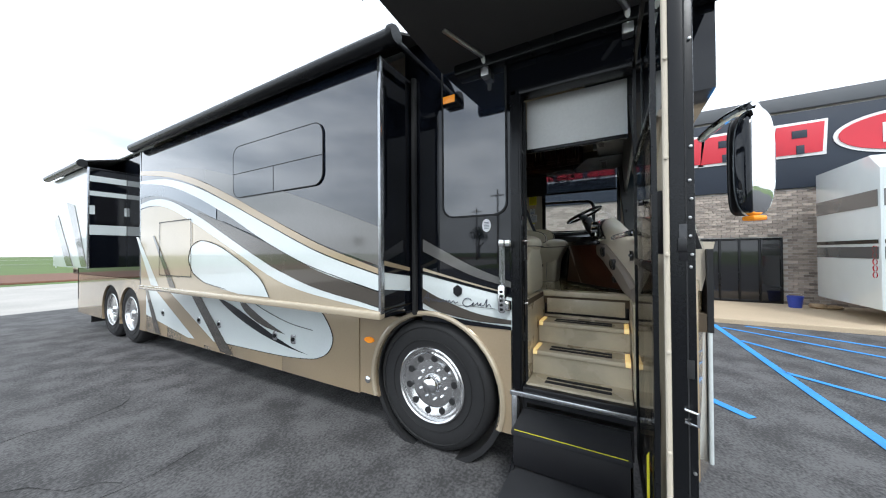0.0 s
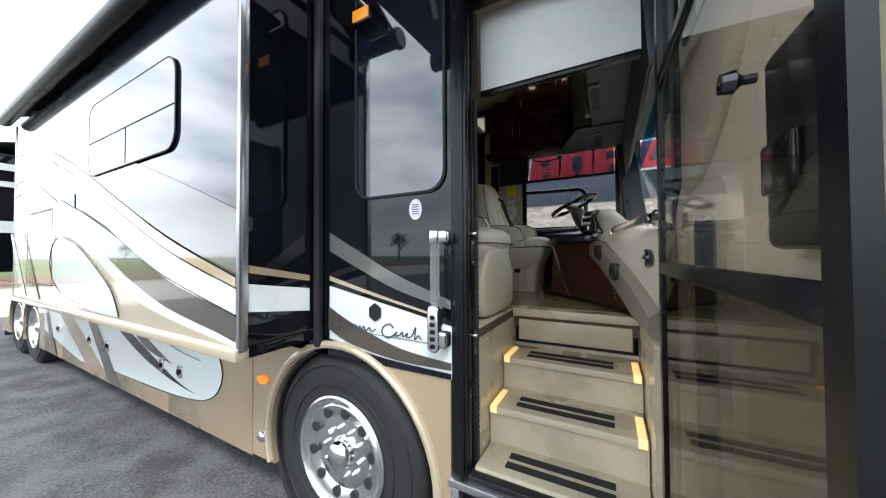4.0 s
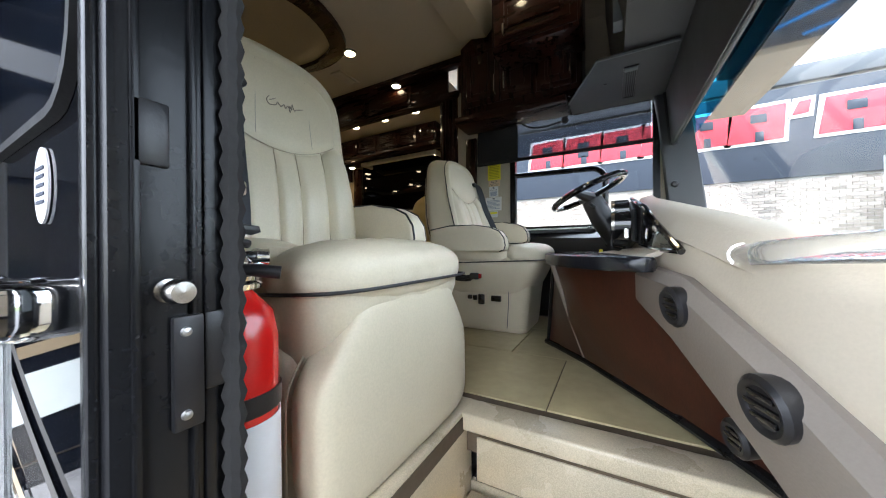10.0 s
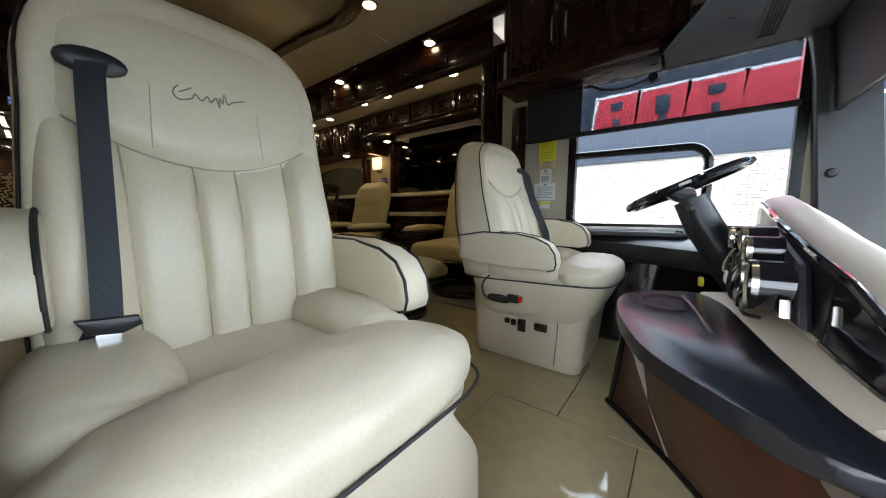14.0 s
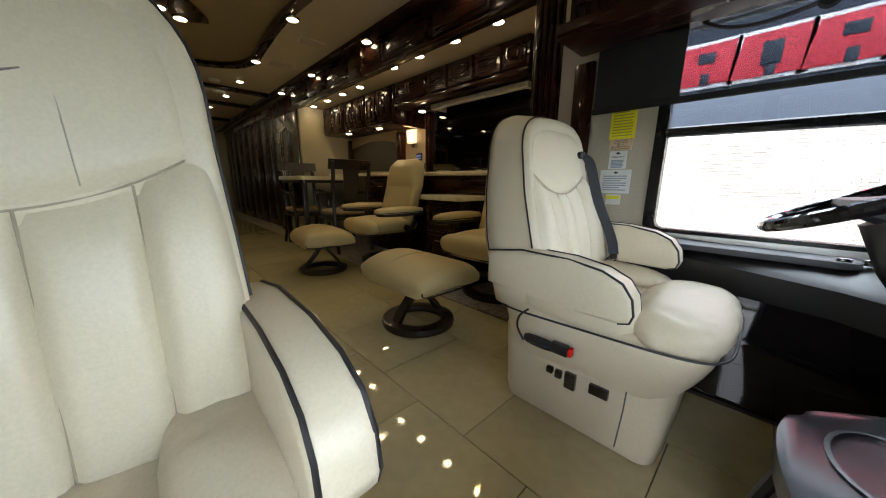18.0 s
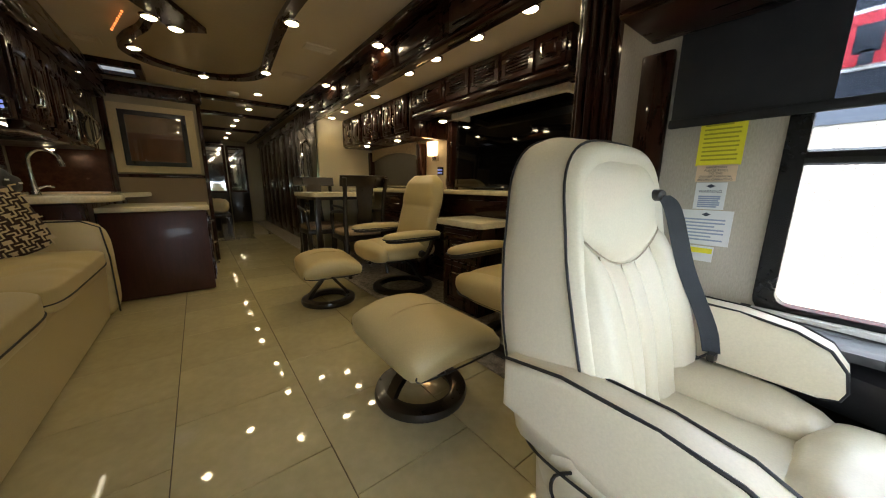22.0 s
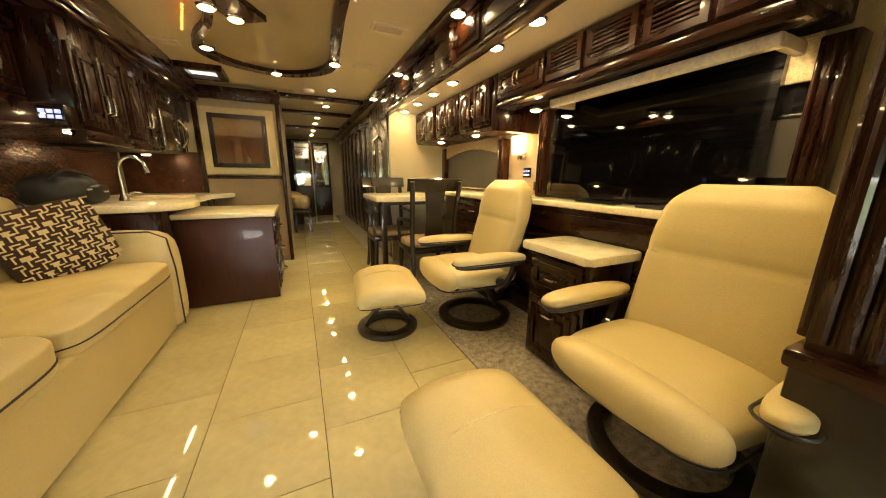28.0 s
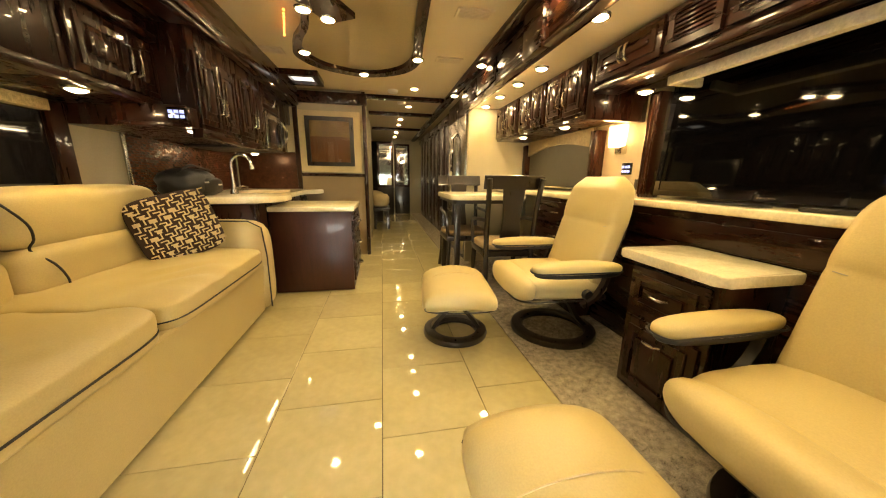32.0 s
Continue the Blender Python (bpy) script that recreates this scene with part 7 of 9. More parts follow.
    part("rear_piping", tube([(x * 1.034, back_y(z) + 0.155 * (1.18 - 1.1 * max(0, z - 0.6)), 0.62 + (z - 0.62) * (1.034 if z > 0.62 else 1)) for x, z in out[2:-2]], 0.0027, 6), PIPING, t, "dark piping")
    part("side_seam", tube(curve([(-0.252, 0.075, 0.372), (-0.2525, 0.105, 0.34), (-0.253, 0.11, 0.30), (-0.252, 0.085, 0.262)], 10), 0.0035, 6), PIPING, t, "dark piping")

    def face(x, z):
        rim = max(abs(x) / max(0.02, half(z)), (z - 0.62) / max(0.05, crown(x / HW) - 0.62))
        rim = min(1.0, max(0.0, (rim - 0.80) / 0.20))
        return back_y(z) + 0.034 * rim ** 2.2 - 0.026 * (x / 0.26) ** 2 * min(1, max(0, (0.82 - z) / 0.1)) - 0.012 * math.sin(math.pi * min(1, max(0, (z - 0.45) / 0.3)))

    def patch(name, label_, spot_at, puff, nu, nv, edge=0.0):
        rows = []
        for j in range(nv + 1):
            row = []
            for i in range(nu + 1):
                u, v = i / nu, j / nv
                x, z = spot_at(u, v)
                f = (1 - abs(2 * u - 1) ** 5) * (1 - abs(2 * v - 1) ** 7)
                r = 0.0022 * noise.noise(Vector((x * 14, z * 14, 3.0 + puff * 90))) + 0.0012 * noise.noise(Vector((x * 45, z * 12, puff * 90)))
                row.append((x, face(x, z) + 0.006 - (puff + r) * max(0, f) ** 0.6, z))
            rows.append(row)
        return part(name, slab_of(rows, 0.012), LEATHER, t, label_, smooth=80)

    hem = lambda u: 0.728 + 0.078 * min(1.0, abs(u)) ** 2
    patch("head_panel", "smooth upper back panel", lambda u, v: ((2 * u - 1) * HW * 0.965, hem(2 * u - 1) + (0.62 + (crown(2 * u - 1) - 0.62) * 0.965 - hem(2 * u - 1)) * v), 0.018, 22, 14)
    for x0, x1 in ((-0.125, -0.033), (-0.033, 0.033), (0.033, 0.125)):
        patch("back_channel", "stitched back channel", lambda u, v: (x0 + (x1 - x0) * u, 0.37 + (hem((x0 + (x1 - x0) * u) / HW) - 0.37) * v), 0.017, 10, 14)
    for s in (-1, 1):
        patch("back_wing", "padded back wing", lambda u, v: (s * (0.125 + (half(0.40 + 0.40 * v) * 0.975 - 0.125) * u), 0.38 + (hem((0.125 + 0.096 * u) / HW) - 0.38) * v), 0.028, 8, 16)
    for nm, line in [("hem_seam", [((2 * k / 30 - 1) * HW * 0.96, hem(2 * k / 30 - 1)) for k in range(31)])] + [("channel_seam", [(x0 + 0.004 * math.sin(3 * k / 14), 0.40 + (hem(x0 / HW) - 0.40) * k / 14) for k in range(15)]) for x0 in (-0.125, -0.033, 0.033, 0.125)]:
        part(nm, tube([(x, face(x, z) + (0.0035 if footrest or nm == "channel_seam" else -0.002), z) for x, z in line], 0.0016, 5), SEAMLINE, t, "sewn seam between the panels")
    core = [[(x, face(x, z) + 0.030, z) for x, z in [((2 * i / 20 - 1) * 0.99 * half(min(z0, 0.955 * top)), z0) for i in range(21)]] for z0 in [0.37 + (0.955 * top - 0.37) * j / 24 for j in range(25)]]
    part("back_pad", slab_of(core, 0.02), LEATHER, t, "padded core behind the panels", smooth=80)
    for x0 in (-0.085, 0.085) if footrest else ():
        part("stitch_line", tube([(x0 * (1 - 0.12 * k / 8), face(x0, 0.755 + 0.026 * k) - 0.0112, 0.755 + 0.026 * k) for k in range(9)], 0.0008, 5), THREAD, t, "fine topstitched seam")
    flo = [(0.56 * x + 0.006, 0.62 * z) for x, z in [(-0.085, 0.0), (-0.05, 0.022), (-0.075, 0.026), (-0.10, 0.0), (-0.09, -0.022), (-0.055, -0.012), (-0.045, 0.004), (-0.03, -0.012), (-0.012, 0.004), (-0.005, -0.012), (0.012, 0.006), (0.018, -0.024), (0.022, 0.008), (0.03, -0.008), (0.036, 0.026), (0.044, -0.006), (0.06, 0.004), (0.10, 0.018)]]
    fl = curve([(i, x, z) for i, (x, z) in enumerate(flo)], 70)
    if footrest:
        part("embroidery", tube([(p[1], face(p[1], 0.86) + (0.24 * p[2]) - 0.0128, 0.86 + p[2]) for p in fl], 0.0013, 5), DASHLOW, t, "grey embroidered flourish")
    ap = [(0.225, 0.545), (0.10, 0.565), (-0.05, 0.562), (-0.14, 0.548), (-0.19, 0.525), (-0.215, 0.49), (-0.222, 0.45), (-0.215, 0.428), (-0.19, 0.42), (-0.05, 0.425), (0.10, 0.43), (0.225, 0.435)]
    for s in (-1, 1):
        b = prism([(y + raised * 1.3 * (s < 0), z + raised * (s < 0) + (0 if s < 0 else 0.025 if footrest else 0.05)) for y, z in ap], "x", s * 0.207, s * 0.280)
        bmesh.ops.bevel(b, geom=[e for e in b.edges if abs(e.verts[0].co.x - e.verts[1].co.x) < 1e-5], offset=0.016, segments=3, affect="EDGES", profile=0.6)
        a = part("armrest", b, LEATHER, t, "upright padded armrest", smooth=70)
        for xx in (0.207, 0.280):
            part("arm_piping", tube([(s * (xx + (0.006 if xx < 0.25 else -0.006)), y * 0.985 + raised * 1.3 * (s < 0), 0.495 + (z - 0.495) * 0.985 + 0.001 + raised * (s < 0) + (0 if s < 0 else 0.025 if footrest else 0.05)) for y, z in ap[:9]], 0.0034, 6), PIPING, a, "dark piping")
        part("arm_pivot", cyl((s * 0.18, 0.17, 0.49 + raised * (s < 0)), (s * 0.22, 0.17, 0.49 + raised * (s < 0)), 0.04, seg=16), LEATHER, a)
    # belt from the shoulder slot to the hip
    s = belt
    gx, bx0, bw, swing = (0.142, 0.160, 0.0155, 0.0) if footrest else (0.160, 0.196, 0.008, -2.2)
    part("belt_slot", prism([(s * gx + (0.038 if footrest else 0.028) * math.cos(k * math.tau / 18), 0.872 + (0.019 if footrest else 0.014) * math.sin(k * math.tau / 18)) for k in range(18)], "y", back_y(0.87) - 0.026, back_y(0.87) + 0.02, 0.006), BLACKABS, t, "black belt guide")
    run = curve([(gx, back_y(0.872) - 0.024, 0.872, 0.30), (gx + 0.006, back_y(0.84) - 0.044, 0.838, 0.15), (gx + 0.012, back_y(0.7) - 0.058, 0.70, 0.1), (bx0, back_y(0.56) - 0.070, 0.57, 0.1), (bx0 + 0.004, back_y(0.52) - 0.078, 0.50, 0.1)], 20)
    part("belt", slab_of([[(s * (x + w * bw), y + w * bw * (tw + swing), z) for w in (-1, 0, 1)] for x, y, z, tw in run], 0.003), BELT, t, "dark woven seat belt", smooth=60)
    xb, yb = s * (bx0 + 0.004), back_y(0.52) - 0.078
    part("belt_tongue", prism([(xb - 0.030, 0.506), (xb + 0.030, 0.500), (xb + 0.034, 0.486), (xb + 0.012, 0.478), (xb - 0.020, 0.484)], "y", yb - 0.010, yb + 0.006, 0.004), BLACKABS, t, "black belt latch")
    part("belt_plate", frame_of([(xb - 0.013, 0.446), (xb + 0.011, 0.446), (xb + 0.011, 0.482), (xb - 0.013, 0.482)], [(xb - 0.006, 0.452), (xb + 0.004, 0.452), (xb + 0.004, 0.464), (xb - 0.006, 0.464)], "y", yb - 0.006, yb - 0.003), CHROME, t, "steel tongue plate")
    part("belt_tail", slab_of([[(s * (x + w), y, z) for w in (-0.018, 0.018)] for x, y, z in curve([(bx0 + 0.004, yb + 0.004, 0.50), (bx0 + 0.022, yb + 0.045, 0.455), (0.222, yb + 0.085, 0.42), (0.238, 0.08, 0.38)], 12)], 0.003), BELT, t, "belt tail", smooth=60)
    k = -s
    part("buckle_pocket", cushion(k * 0.250, 0.03, 0.275, 0.016, 0.11, 0.035, 3, 6), BLACKRUBBER, t, "dark buckle pocket", smooth=180)
    part("buckle", box(k * 0.266 - 0.011, k * 0.266 + 0.011, -0.072, -0.02, 0.272, 0.308, 0.007), BLACKABS, t, "black belt buckle")
    part("buckle_button", box(k * 0.266 - 0.0115, k * 0.266 + 0.0115, -0.083, -0.071, 0.278, 0.304, 0.004), RED, t, "red buckle button")
    part("buckle_stalk", tube([(k * 0.264, -0.02, 0.288), (k * 0.260, 0.02, 0.278), (k * 0.25, 0.06, 0.272)], 0.010, 8), BELT, t, "black buckle stalk")
    for y0, y1, z0, z1 in ((0.0, 0.022, 0.155, 0.178), (-0.03, -0.008, 0.15, 0.178), (-0.075, -0.04, 0.13, 0.185), (-0.17, -0.115, 0.15, 0.182)):
        part("seat_switch", box(-pw_half - 0.021, -pw_half - 0.003, y0, y1, z0, z1, 0.004), GLOSSBLACK, t, "black seat switch")
    t.matrix_basis = pose(*at, 0, 0, turn) @ Matrix.Diagonal((1.04 if footrest else 1.0, 1.0, 1.025 if footrest else 1.0, 1.0))
    return t


captain_chair("cream leather passenger captain's chair with dark piping", (0.475, 1.13, FLOOR), -1, -1, 0.053, 0.135, True, 0.0, 1.02, 0.09)
captain_chair("cream leather driver's captain's chair with dark piping", (1.705, 1.07, FLOOR + 0.018), 0, 1, 0.042, 0.28, False, 0.018, 0.985, 0.0)

# ---- overhead wood by the driver ----


def raised_door(par, axis, at, a0, a1, z0, z1, out, m_=None, pull=None, name="door"):
    """A framed cabinet door with a raised field; axis 'x' or 'y' is the way it faces, out its side."""
    m_ = m_ or WOOD
    d = 1 if out > 0 else -1

    def bx(p0, p1, a, b, c, e, bev):
        lo, hi = sorted((at + d * p0, at + d * p1))
        return box(lo, hi, a, b, c, e, bev) if axis == "x" else box(a, b, lo, hi, c, e, bev)

    do = part(name, bx(0, 0.018, a0, a1, z0, z1, 0.004), m_, par)
    w = min(0.055, (a1 - a0) * 0.2, (z1 - z0) * 0.28)
    for nm, q in (("moulding", (a0 + w * 0.62, a1 - w * 0.62, z0 + w * 0.62, z1 - w * 0.62, 0.018, 0.025)), ("panel", (a0 + w * 1.5, a1 - w * 1.5, z0 + w * 1.5, z1 - w * 1.5, 0.024, 0.034))):
        if q[1] - q[0] > 0.02 and q[3] - q[2] > 0.02:
            if nm == "moulding":
                o = [(q[0], q[2]), (q[1], q[2]), (q[1], q[3]), (q[0], q[3])]
                s = w * 0.5
                i = [(q[0] + s, q[2] + s), (q[1] - s, q[2] + s), (q[1] - s, q[3] - s), (q[0] + s, q[3] - s)]
                lo, hi = sorted((at + d * 0.0185, at + d * 0.027))
                part(nm, frame_of(o, i, axis, lo, hi), m_, do)
            else:
                part(nm, bx(0.0182, 0.030, *q[:4], 0.011), m_, do)
    if pull is not None:
        p, zc, ln = pull
        hpts = [(0.018, zc - ln / 2), (0.042, zc - ln / 2 + 0.008), (0.046, zc), (0.042, zc + ln / 2 - 0.008), (0.018, zc + ln / 2)]
        part("handle", tube([(at + d * q, p, z) if axis == "x" else (p, at + d * q, z) for q, z in hpts], 0.0065, 8), NICKEL, do, "brushed nickel pull")
    return do


def flat_pull(par, axis, at, a, z, out, ln=0.07):
    d = 1 if out > 0 else -1
    pts = [(0.0, -ln / 2), (0.022, -ln / 2 + 0.01), (0.026, 0), (0.022, ln / 2 - 0.01), (0.0, ln / 2)]
    part("handle", tube([(at + d * q, a + w, z) if axis == "x" else (a + w, at + d * q, z) for q, w in pts], 0.006, 8), NICKEL, par, "brushed nickel pull")


oc = thing("overhead_cabinet", "dark cherry overhead cabinet above the driver's window", "cabinet", at=(2.0, 0.9, 2.57))
part("body", prism([(0.52, 2.660), (1.30, 2.640), (1.30, 3.12), (1.18, 3.19), (0.52, 3.19)], "x", 1.87, DW - 0.003, 0.008), WOOD, oc)
for a0, a1, p in ((1.01, 1.27, 1.04), (0.78, 1.005, 0.975), (0.55, 0.775, 0.58)):
    raised_door(oc, "x", 1.87, a0, a1, 2.69, 3.10, -1, WOOD, (p, 2.80, 0.12))
part("valance", box(1.85, DW - 0.062, 0.607, 1.34, 2.588, 2.645, 0.012), WOODH, oc, "carved lower valance")
oe = thing("overhead_end_cabinet", "dark cherry overhead cabinet facing the lounge", "cabinet", at=(1.9, 1.4, 2.6))
part("body", box(1.62, 1.868, 0.50, 0.98, 2.86, 3.19, 0.006), WOOD, oe)
raised_door(oe, "x", 1.62, 0.52, 0.96, 2.88, 3.17, -1, WOODH, (0.9, 2.95, 0.06))
setting("cab_ceiling_beam", prism([(1.02, CEIL), (1.30, CEIL), (1.30, CEIL - 0.05), (1.10, CEIL - 0.09)], "x", 0.10, 1.86, 0.01), CEILING, "cream ceiling step between cab and lounge", "ceiling")

# ---- driver-side slide: column, cabinets, television ----
col = thing("fluted_column", "dark cherry fluted column at the slide-out corner", "column", at=(2.28, 1.53, FLOOR))
part("base", box(2.155, 2.40, 1.43, 1.63, FLOOR + 0.006, 1.92, 0.012), DARKWOOD, col, "plain column base")
part("ledge", box(2.14, 2.415, 1.42, 1.64, 1.90, 1.945, 0.012), WOODH, col, "moulded ledge")
part("shaft", box(2.165, 2.39, 1.44, 1.62, 1.94, 2.96, 0.01), WOOD, col)
for k in range(6):
    part("flute", cyl((2.185 + 0.036 * k, 1.622, 1.97), (2.185 + 0.036 * k, 1.622, 2.94), 0.015, seg=10), WOOD, col, "half-round flute")
for k in range(5):
    part("flute", cyl((2.163, 1.462 + 0.034 * k, 1.97), (2.163, 1.462 + 0.034 * k, 2.94), 0.014, seg=10), WOOD, col, "half-round flute")
part("capital", box(2.13, 2.42, 1.44, 1.63, 2.94, 2.998, 0.016), WOODH, col)
lc = thing("lounge_credenza", "long dark cherry credenza under the television", "cabinet", at=(2.85, 3.0, FLOOR))
part("body", box(2.74, 2.955, 1.90, 3.42, FLOOR + 0.006, 2.11, 0.005), WOODH, lc)
part("field", box(2.725, 2.74, 1.95, 3.36, 1.95, 2.07, 0.01), WOODH, lc, "raised front field")
part("field", box(2.725, 2.74, 1.95, 3.36, 1.45, 1.90, 0.012), WOODH, lc, "raised front field")
dk = thing("desk_cabinet", "dark cherry drawer unit below the window", "cabinet", at=(2.8, 4.2, FLOOR))
part("body", box(2.62, 2.955, 3.43, 4.15, FLOOR + 0.006, 2.11, 0.005), WOOD, dk)
for k in range(4):
    z0 = 1.36 + 0.185 * k
    d_ = part("drawer", box(2.60, 2.618, 3.50, 4.08, z0, z0 + 0.165, 0.008), WOODH, dk)
    flat_pull(d_, "x", 2.60, 3.78, z0 + 0.085, -1)
ct = thing("lounge_countertop", "cream marbled countertop running below the television", "countertop", at=(2.8, 3.2, 2.12))
part("slab", box(2.68, 2.957, 1.90, 3.425, 2.112, 2.150, 0.008, 3), QUARTZTOP, ct)
part("slab", box(2.57, 2.957, 3.43, 5.055, 2.112, 2.150, 0.008, 3), QUARTZTOP, ct)
tv = thing("television", "large black flat television on the slide-out wall", "television", at=(2.85, 2.55, 2.2))
part("screen", box(2.852, 2.858, 2.05, 3.12, 2.20, 2.78), SCREEN, tv, "black glossy screen", smooth=0)
part("bezel", frame_of([(2.02, 2.17), (3.15, 2.17), (3.15, 2.81), (2.02, 2.81)], [(2.05, 2.20), (3.12, 2.20), (3.12, 2.78), (2.05, 2.78)], "x", 2.848, 2.90), GLOSSBLACK, tv)
part("back", box(2.90, 2.955, 2.1, 3.1, 2.25, 2.75, 0.01), BLACKABS, tv)
part("logo_plate", box(2.8455, 2.848, 2.55, 2.62, 2.18, 2.188), NICKEL, tv, "small maker's plate", smooth=0)
lean = Matrix.Translation((2.852, 0, 2.18)) @ Matrix.Rotation(radians(3), 4, "Y") @ Matrix.Translation((-2.852, 0, -2.18))
for c in tv.children:
    c.data.transform(lean)
tb = thing("television_box", "small dark media box on the counter", "media box", at=(2.77, 2.7, 2.15))
part("shell", box(2.73, 2.80, 2.52, 2.78, 2.151, 2.165, 0.005), GLOSSBLACK, tb)
part("remote", box(2.72, 2.75, 2.25, 2.40, 2.151, 2.168, 0.006), BLACKABS, tb, "black remote")
va = thing("window_valance", "pale patterned valance over the television", "valance", at=(2.72, 2.6, 2.76))
part("board", box(2.66, 2.70, 1.96, 2.985, 2.708, 2.752, 0.006), mat("silver_damask", (0.78, 0.75, 0.66), 0.45, 0, 0.25, 30, 90, 0.15), va)
for y in (1.96, 2.955):
    part("return", box(2.70, 2.845, y, y + 0.03, 2.708, 2.752, 0.006), QUARTZTOP, va)
part("woven_shade", box(2.905, 2.925, 1.945, 2.20, 2.635, 2.79, 0.004), mat("woven_reed", (0.50, 0.42, 0.27), 0.8, 0, 0.5, 60, 180, 0.5), va, "woven reed shade")
lw = thing("lounge_window", "dark window with a lowered shade beside the television", "window", at=(2.95, 2.0, 2.16))
part("pane", box(2.938, 2.956, 1.945, 2.30, 2.155, 2.66), GLOSSBLACK, lw, "dark window pane", smooth=0)
part("shade_bar", box(2.925, 2.937, 1.95, 2.30, 2.515, 2.53, 0.003), BLACKTRIM, lw, "dark shade bar")
part("shade_fold", box(2.93, 2.9375, 1.95, 2.30, 2.30, 2.515), NIGHTSHADE, lw, "lowered dark shade", smooth=0)
for y0, y1 in ((1.85, 1.94), (3.22, 3.29)):
    tc_ = thing("window_casing", "dark cherry fluted casing beside the television", "trim", at=(2.9, y0, 2.15))
    part("board", box(2.86, 2.955, y0, y1, 2.15, 2.76, 0.008), WOOD, tc_)
    for k in range(3):
        part("flute", cyl((2.858, y0 + (k + 0.5) * (y1 - y0) / 3, 2.17), (2.858, y0 + (k + 0.5) * (y1 - y0) / 3, 2.74), 0.007, seg=8), WOOD, tc_)
uc = thing("louvred_cabinet", "dark cherry overhead cabinet with louvred panels", "cabinet", at=(2.7, 2.6, 2.8))
part("body", box(2.56, 2.955, 1.90, 3.40, 2.80, 2.998, 0.006), WOODH, uc)
part("lower_rail", box(2.545, 2.72, 1.90, 3.40, 2.765, 2.80, 0.008), WOODH, uc)
raised_door(uc, "x", 2.56, 2.93, 3.38, 2.815, 2.985, -1, WOODH)
for p in (3.13, 3.17):
    part("handle", tube([(2.53, p, 2.86), (2.515, p, 2.87), (2.512, p, 2.90), (2.515, p, 2.93), (2.53, p, 2.94)], 0.006, 8), NICKEL, uc, "brushed nickel pull")
for y0, y1 in ((2.66, 2.90), (2.38, 2.63), (2.12, 2.35)):
    lp = part("louvre_panel", frame_of([(y0, 2.815), (y1, 2.815), (y1, 2.985), (y0, 2.985)], [(y0 + 0.03, 2.845), (y1 - 0.03, 2.845), (y1 - 0.03, 2.955), (y0 + 0.03, 2.955)], "x", 2.54, 2.558), WOODH, uc, "louvred panel frame")
    for k in range(6):
        part("louvre", box(2.542, 2.557, y0 + 0.03, y1 - 0.03, 2.850 + 0.018 * k, 2.860 + 0.018 * k, 0.003), WOODH, lp)
raised_door(uc, "x", 2.56, 1.92, 2.10, 2.815, 2.985, -1, WOODH, (2.05, 2.90, 0.07))
for k, (y0, y1) in enumerate(((3.46, 3.95), (3.96, 4.45), (4.46, 5.05))):
    u = thing("upper_cabinet", "dark cherry overhead cabinet with a pair of doors", "cabinet", "overhead cabinets of the dinette", at=(2.75, (y0 + y1) / 2, 2.66))
    part("body", box(2.55, 2.955, y0, y1, 2.655, 2.995, 0.005), WOOD, u)
    mid = (y0 + y1) / 2
    raised_door(u, "x", 2.55, y0 + 0.012, mid - 0.004, 2.675, 2.975, -1, WOOD, (mid - 0.035, 2.79, 0.09))
    raised_door(u, "x", 2.55, mid + 0.004, y1 - 0.012, 2.675, 2.975, -1, WOOD, (mid + 0.035, 2.79, 0.09))
setting("upper_cabinet_end", box(2.55, 2.955, 3.405, 3.455, 2.62, 2.998, 0.006), WOOD, "dark cherry cabinet end panel", "trim")
# dinette window
wv = thing("dinette_window", "dinette window with a lowered dark shade and arched valance", "window", at=(2.95, 4.4, 2.2))
part("casing", box(2.87, 2.957, 3.76, 3.84, 2.15, 2.62, 0.008), WOOD, wv, "dark cherry casing")
part("casing", box(2.87, 2.957, 4.96, 5.04, 2.15, 2.62, 0.008), WOOD, wv, "dark cherry casing")
part("shade", box(2.925, 2.935, 3.84, 4.96, 2.16, 2.60), NIGHTSHADE, wv, "lowered dark shade", smooth=0)
arch = [(3.84, 2.65), (4.96, 2.65)] + [(4.96 - 1.12 * k / 14, 2.50 + 0.07 * math.sin(math.pi * k / 14)) for k in range(15)]
part("valance", prism(arch, "x", 2.895, 2.925, 0.005), mat("bronze_damask", (0.22, 0.16, 0.09), 0.5, 0, 0.35, 30, 90, 0.2), wv, "arched bronze valance")
part("shade_bar", box(2.915, 2.925, 3.85, 4.95, 2.17, 2.185, 0.003), NICKEL, wv)
sc_ = thing("wall_sconce", "lit glass wall sconce with a bronze bracket", "wall lamp", at=(2.93, 3.56, 2.55))
part("glass", prism([(3.50, 2.48), (3.62, 2.48), (3.63, 2.62), (3.49, 2.62)], "x", 2.865, 2.915, 0.01), SCONCEGLOW, sc_, "glowing glass shade")
part("bracket", box(2.90, 2.957, 3.53, 3.59, 2.43, 2.50, 0.01), NICKEL, sc_, "bronze bracket")
pl = bpy.data.lights.new("sconce_light", "POINT")
pl.energy, pl.color, pl.shadow_soft_size = 0.16, (1, 0.52, 0.18), 0.05
new("sconce_light", pl).location = (2.82, 3.56, 2.56)
tp = thing("touch_panel", "small black touch panel with blue keys", "control panel", at=(2.95, 3.5, 2.33))
part("plate", box(2.945, 2.957, 3.46, 3.55, 2.29, 2.37, 0.004), GLOSSBLACK, tp)
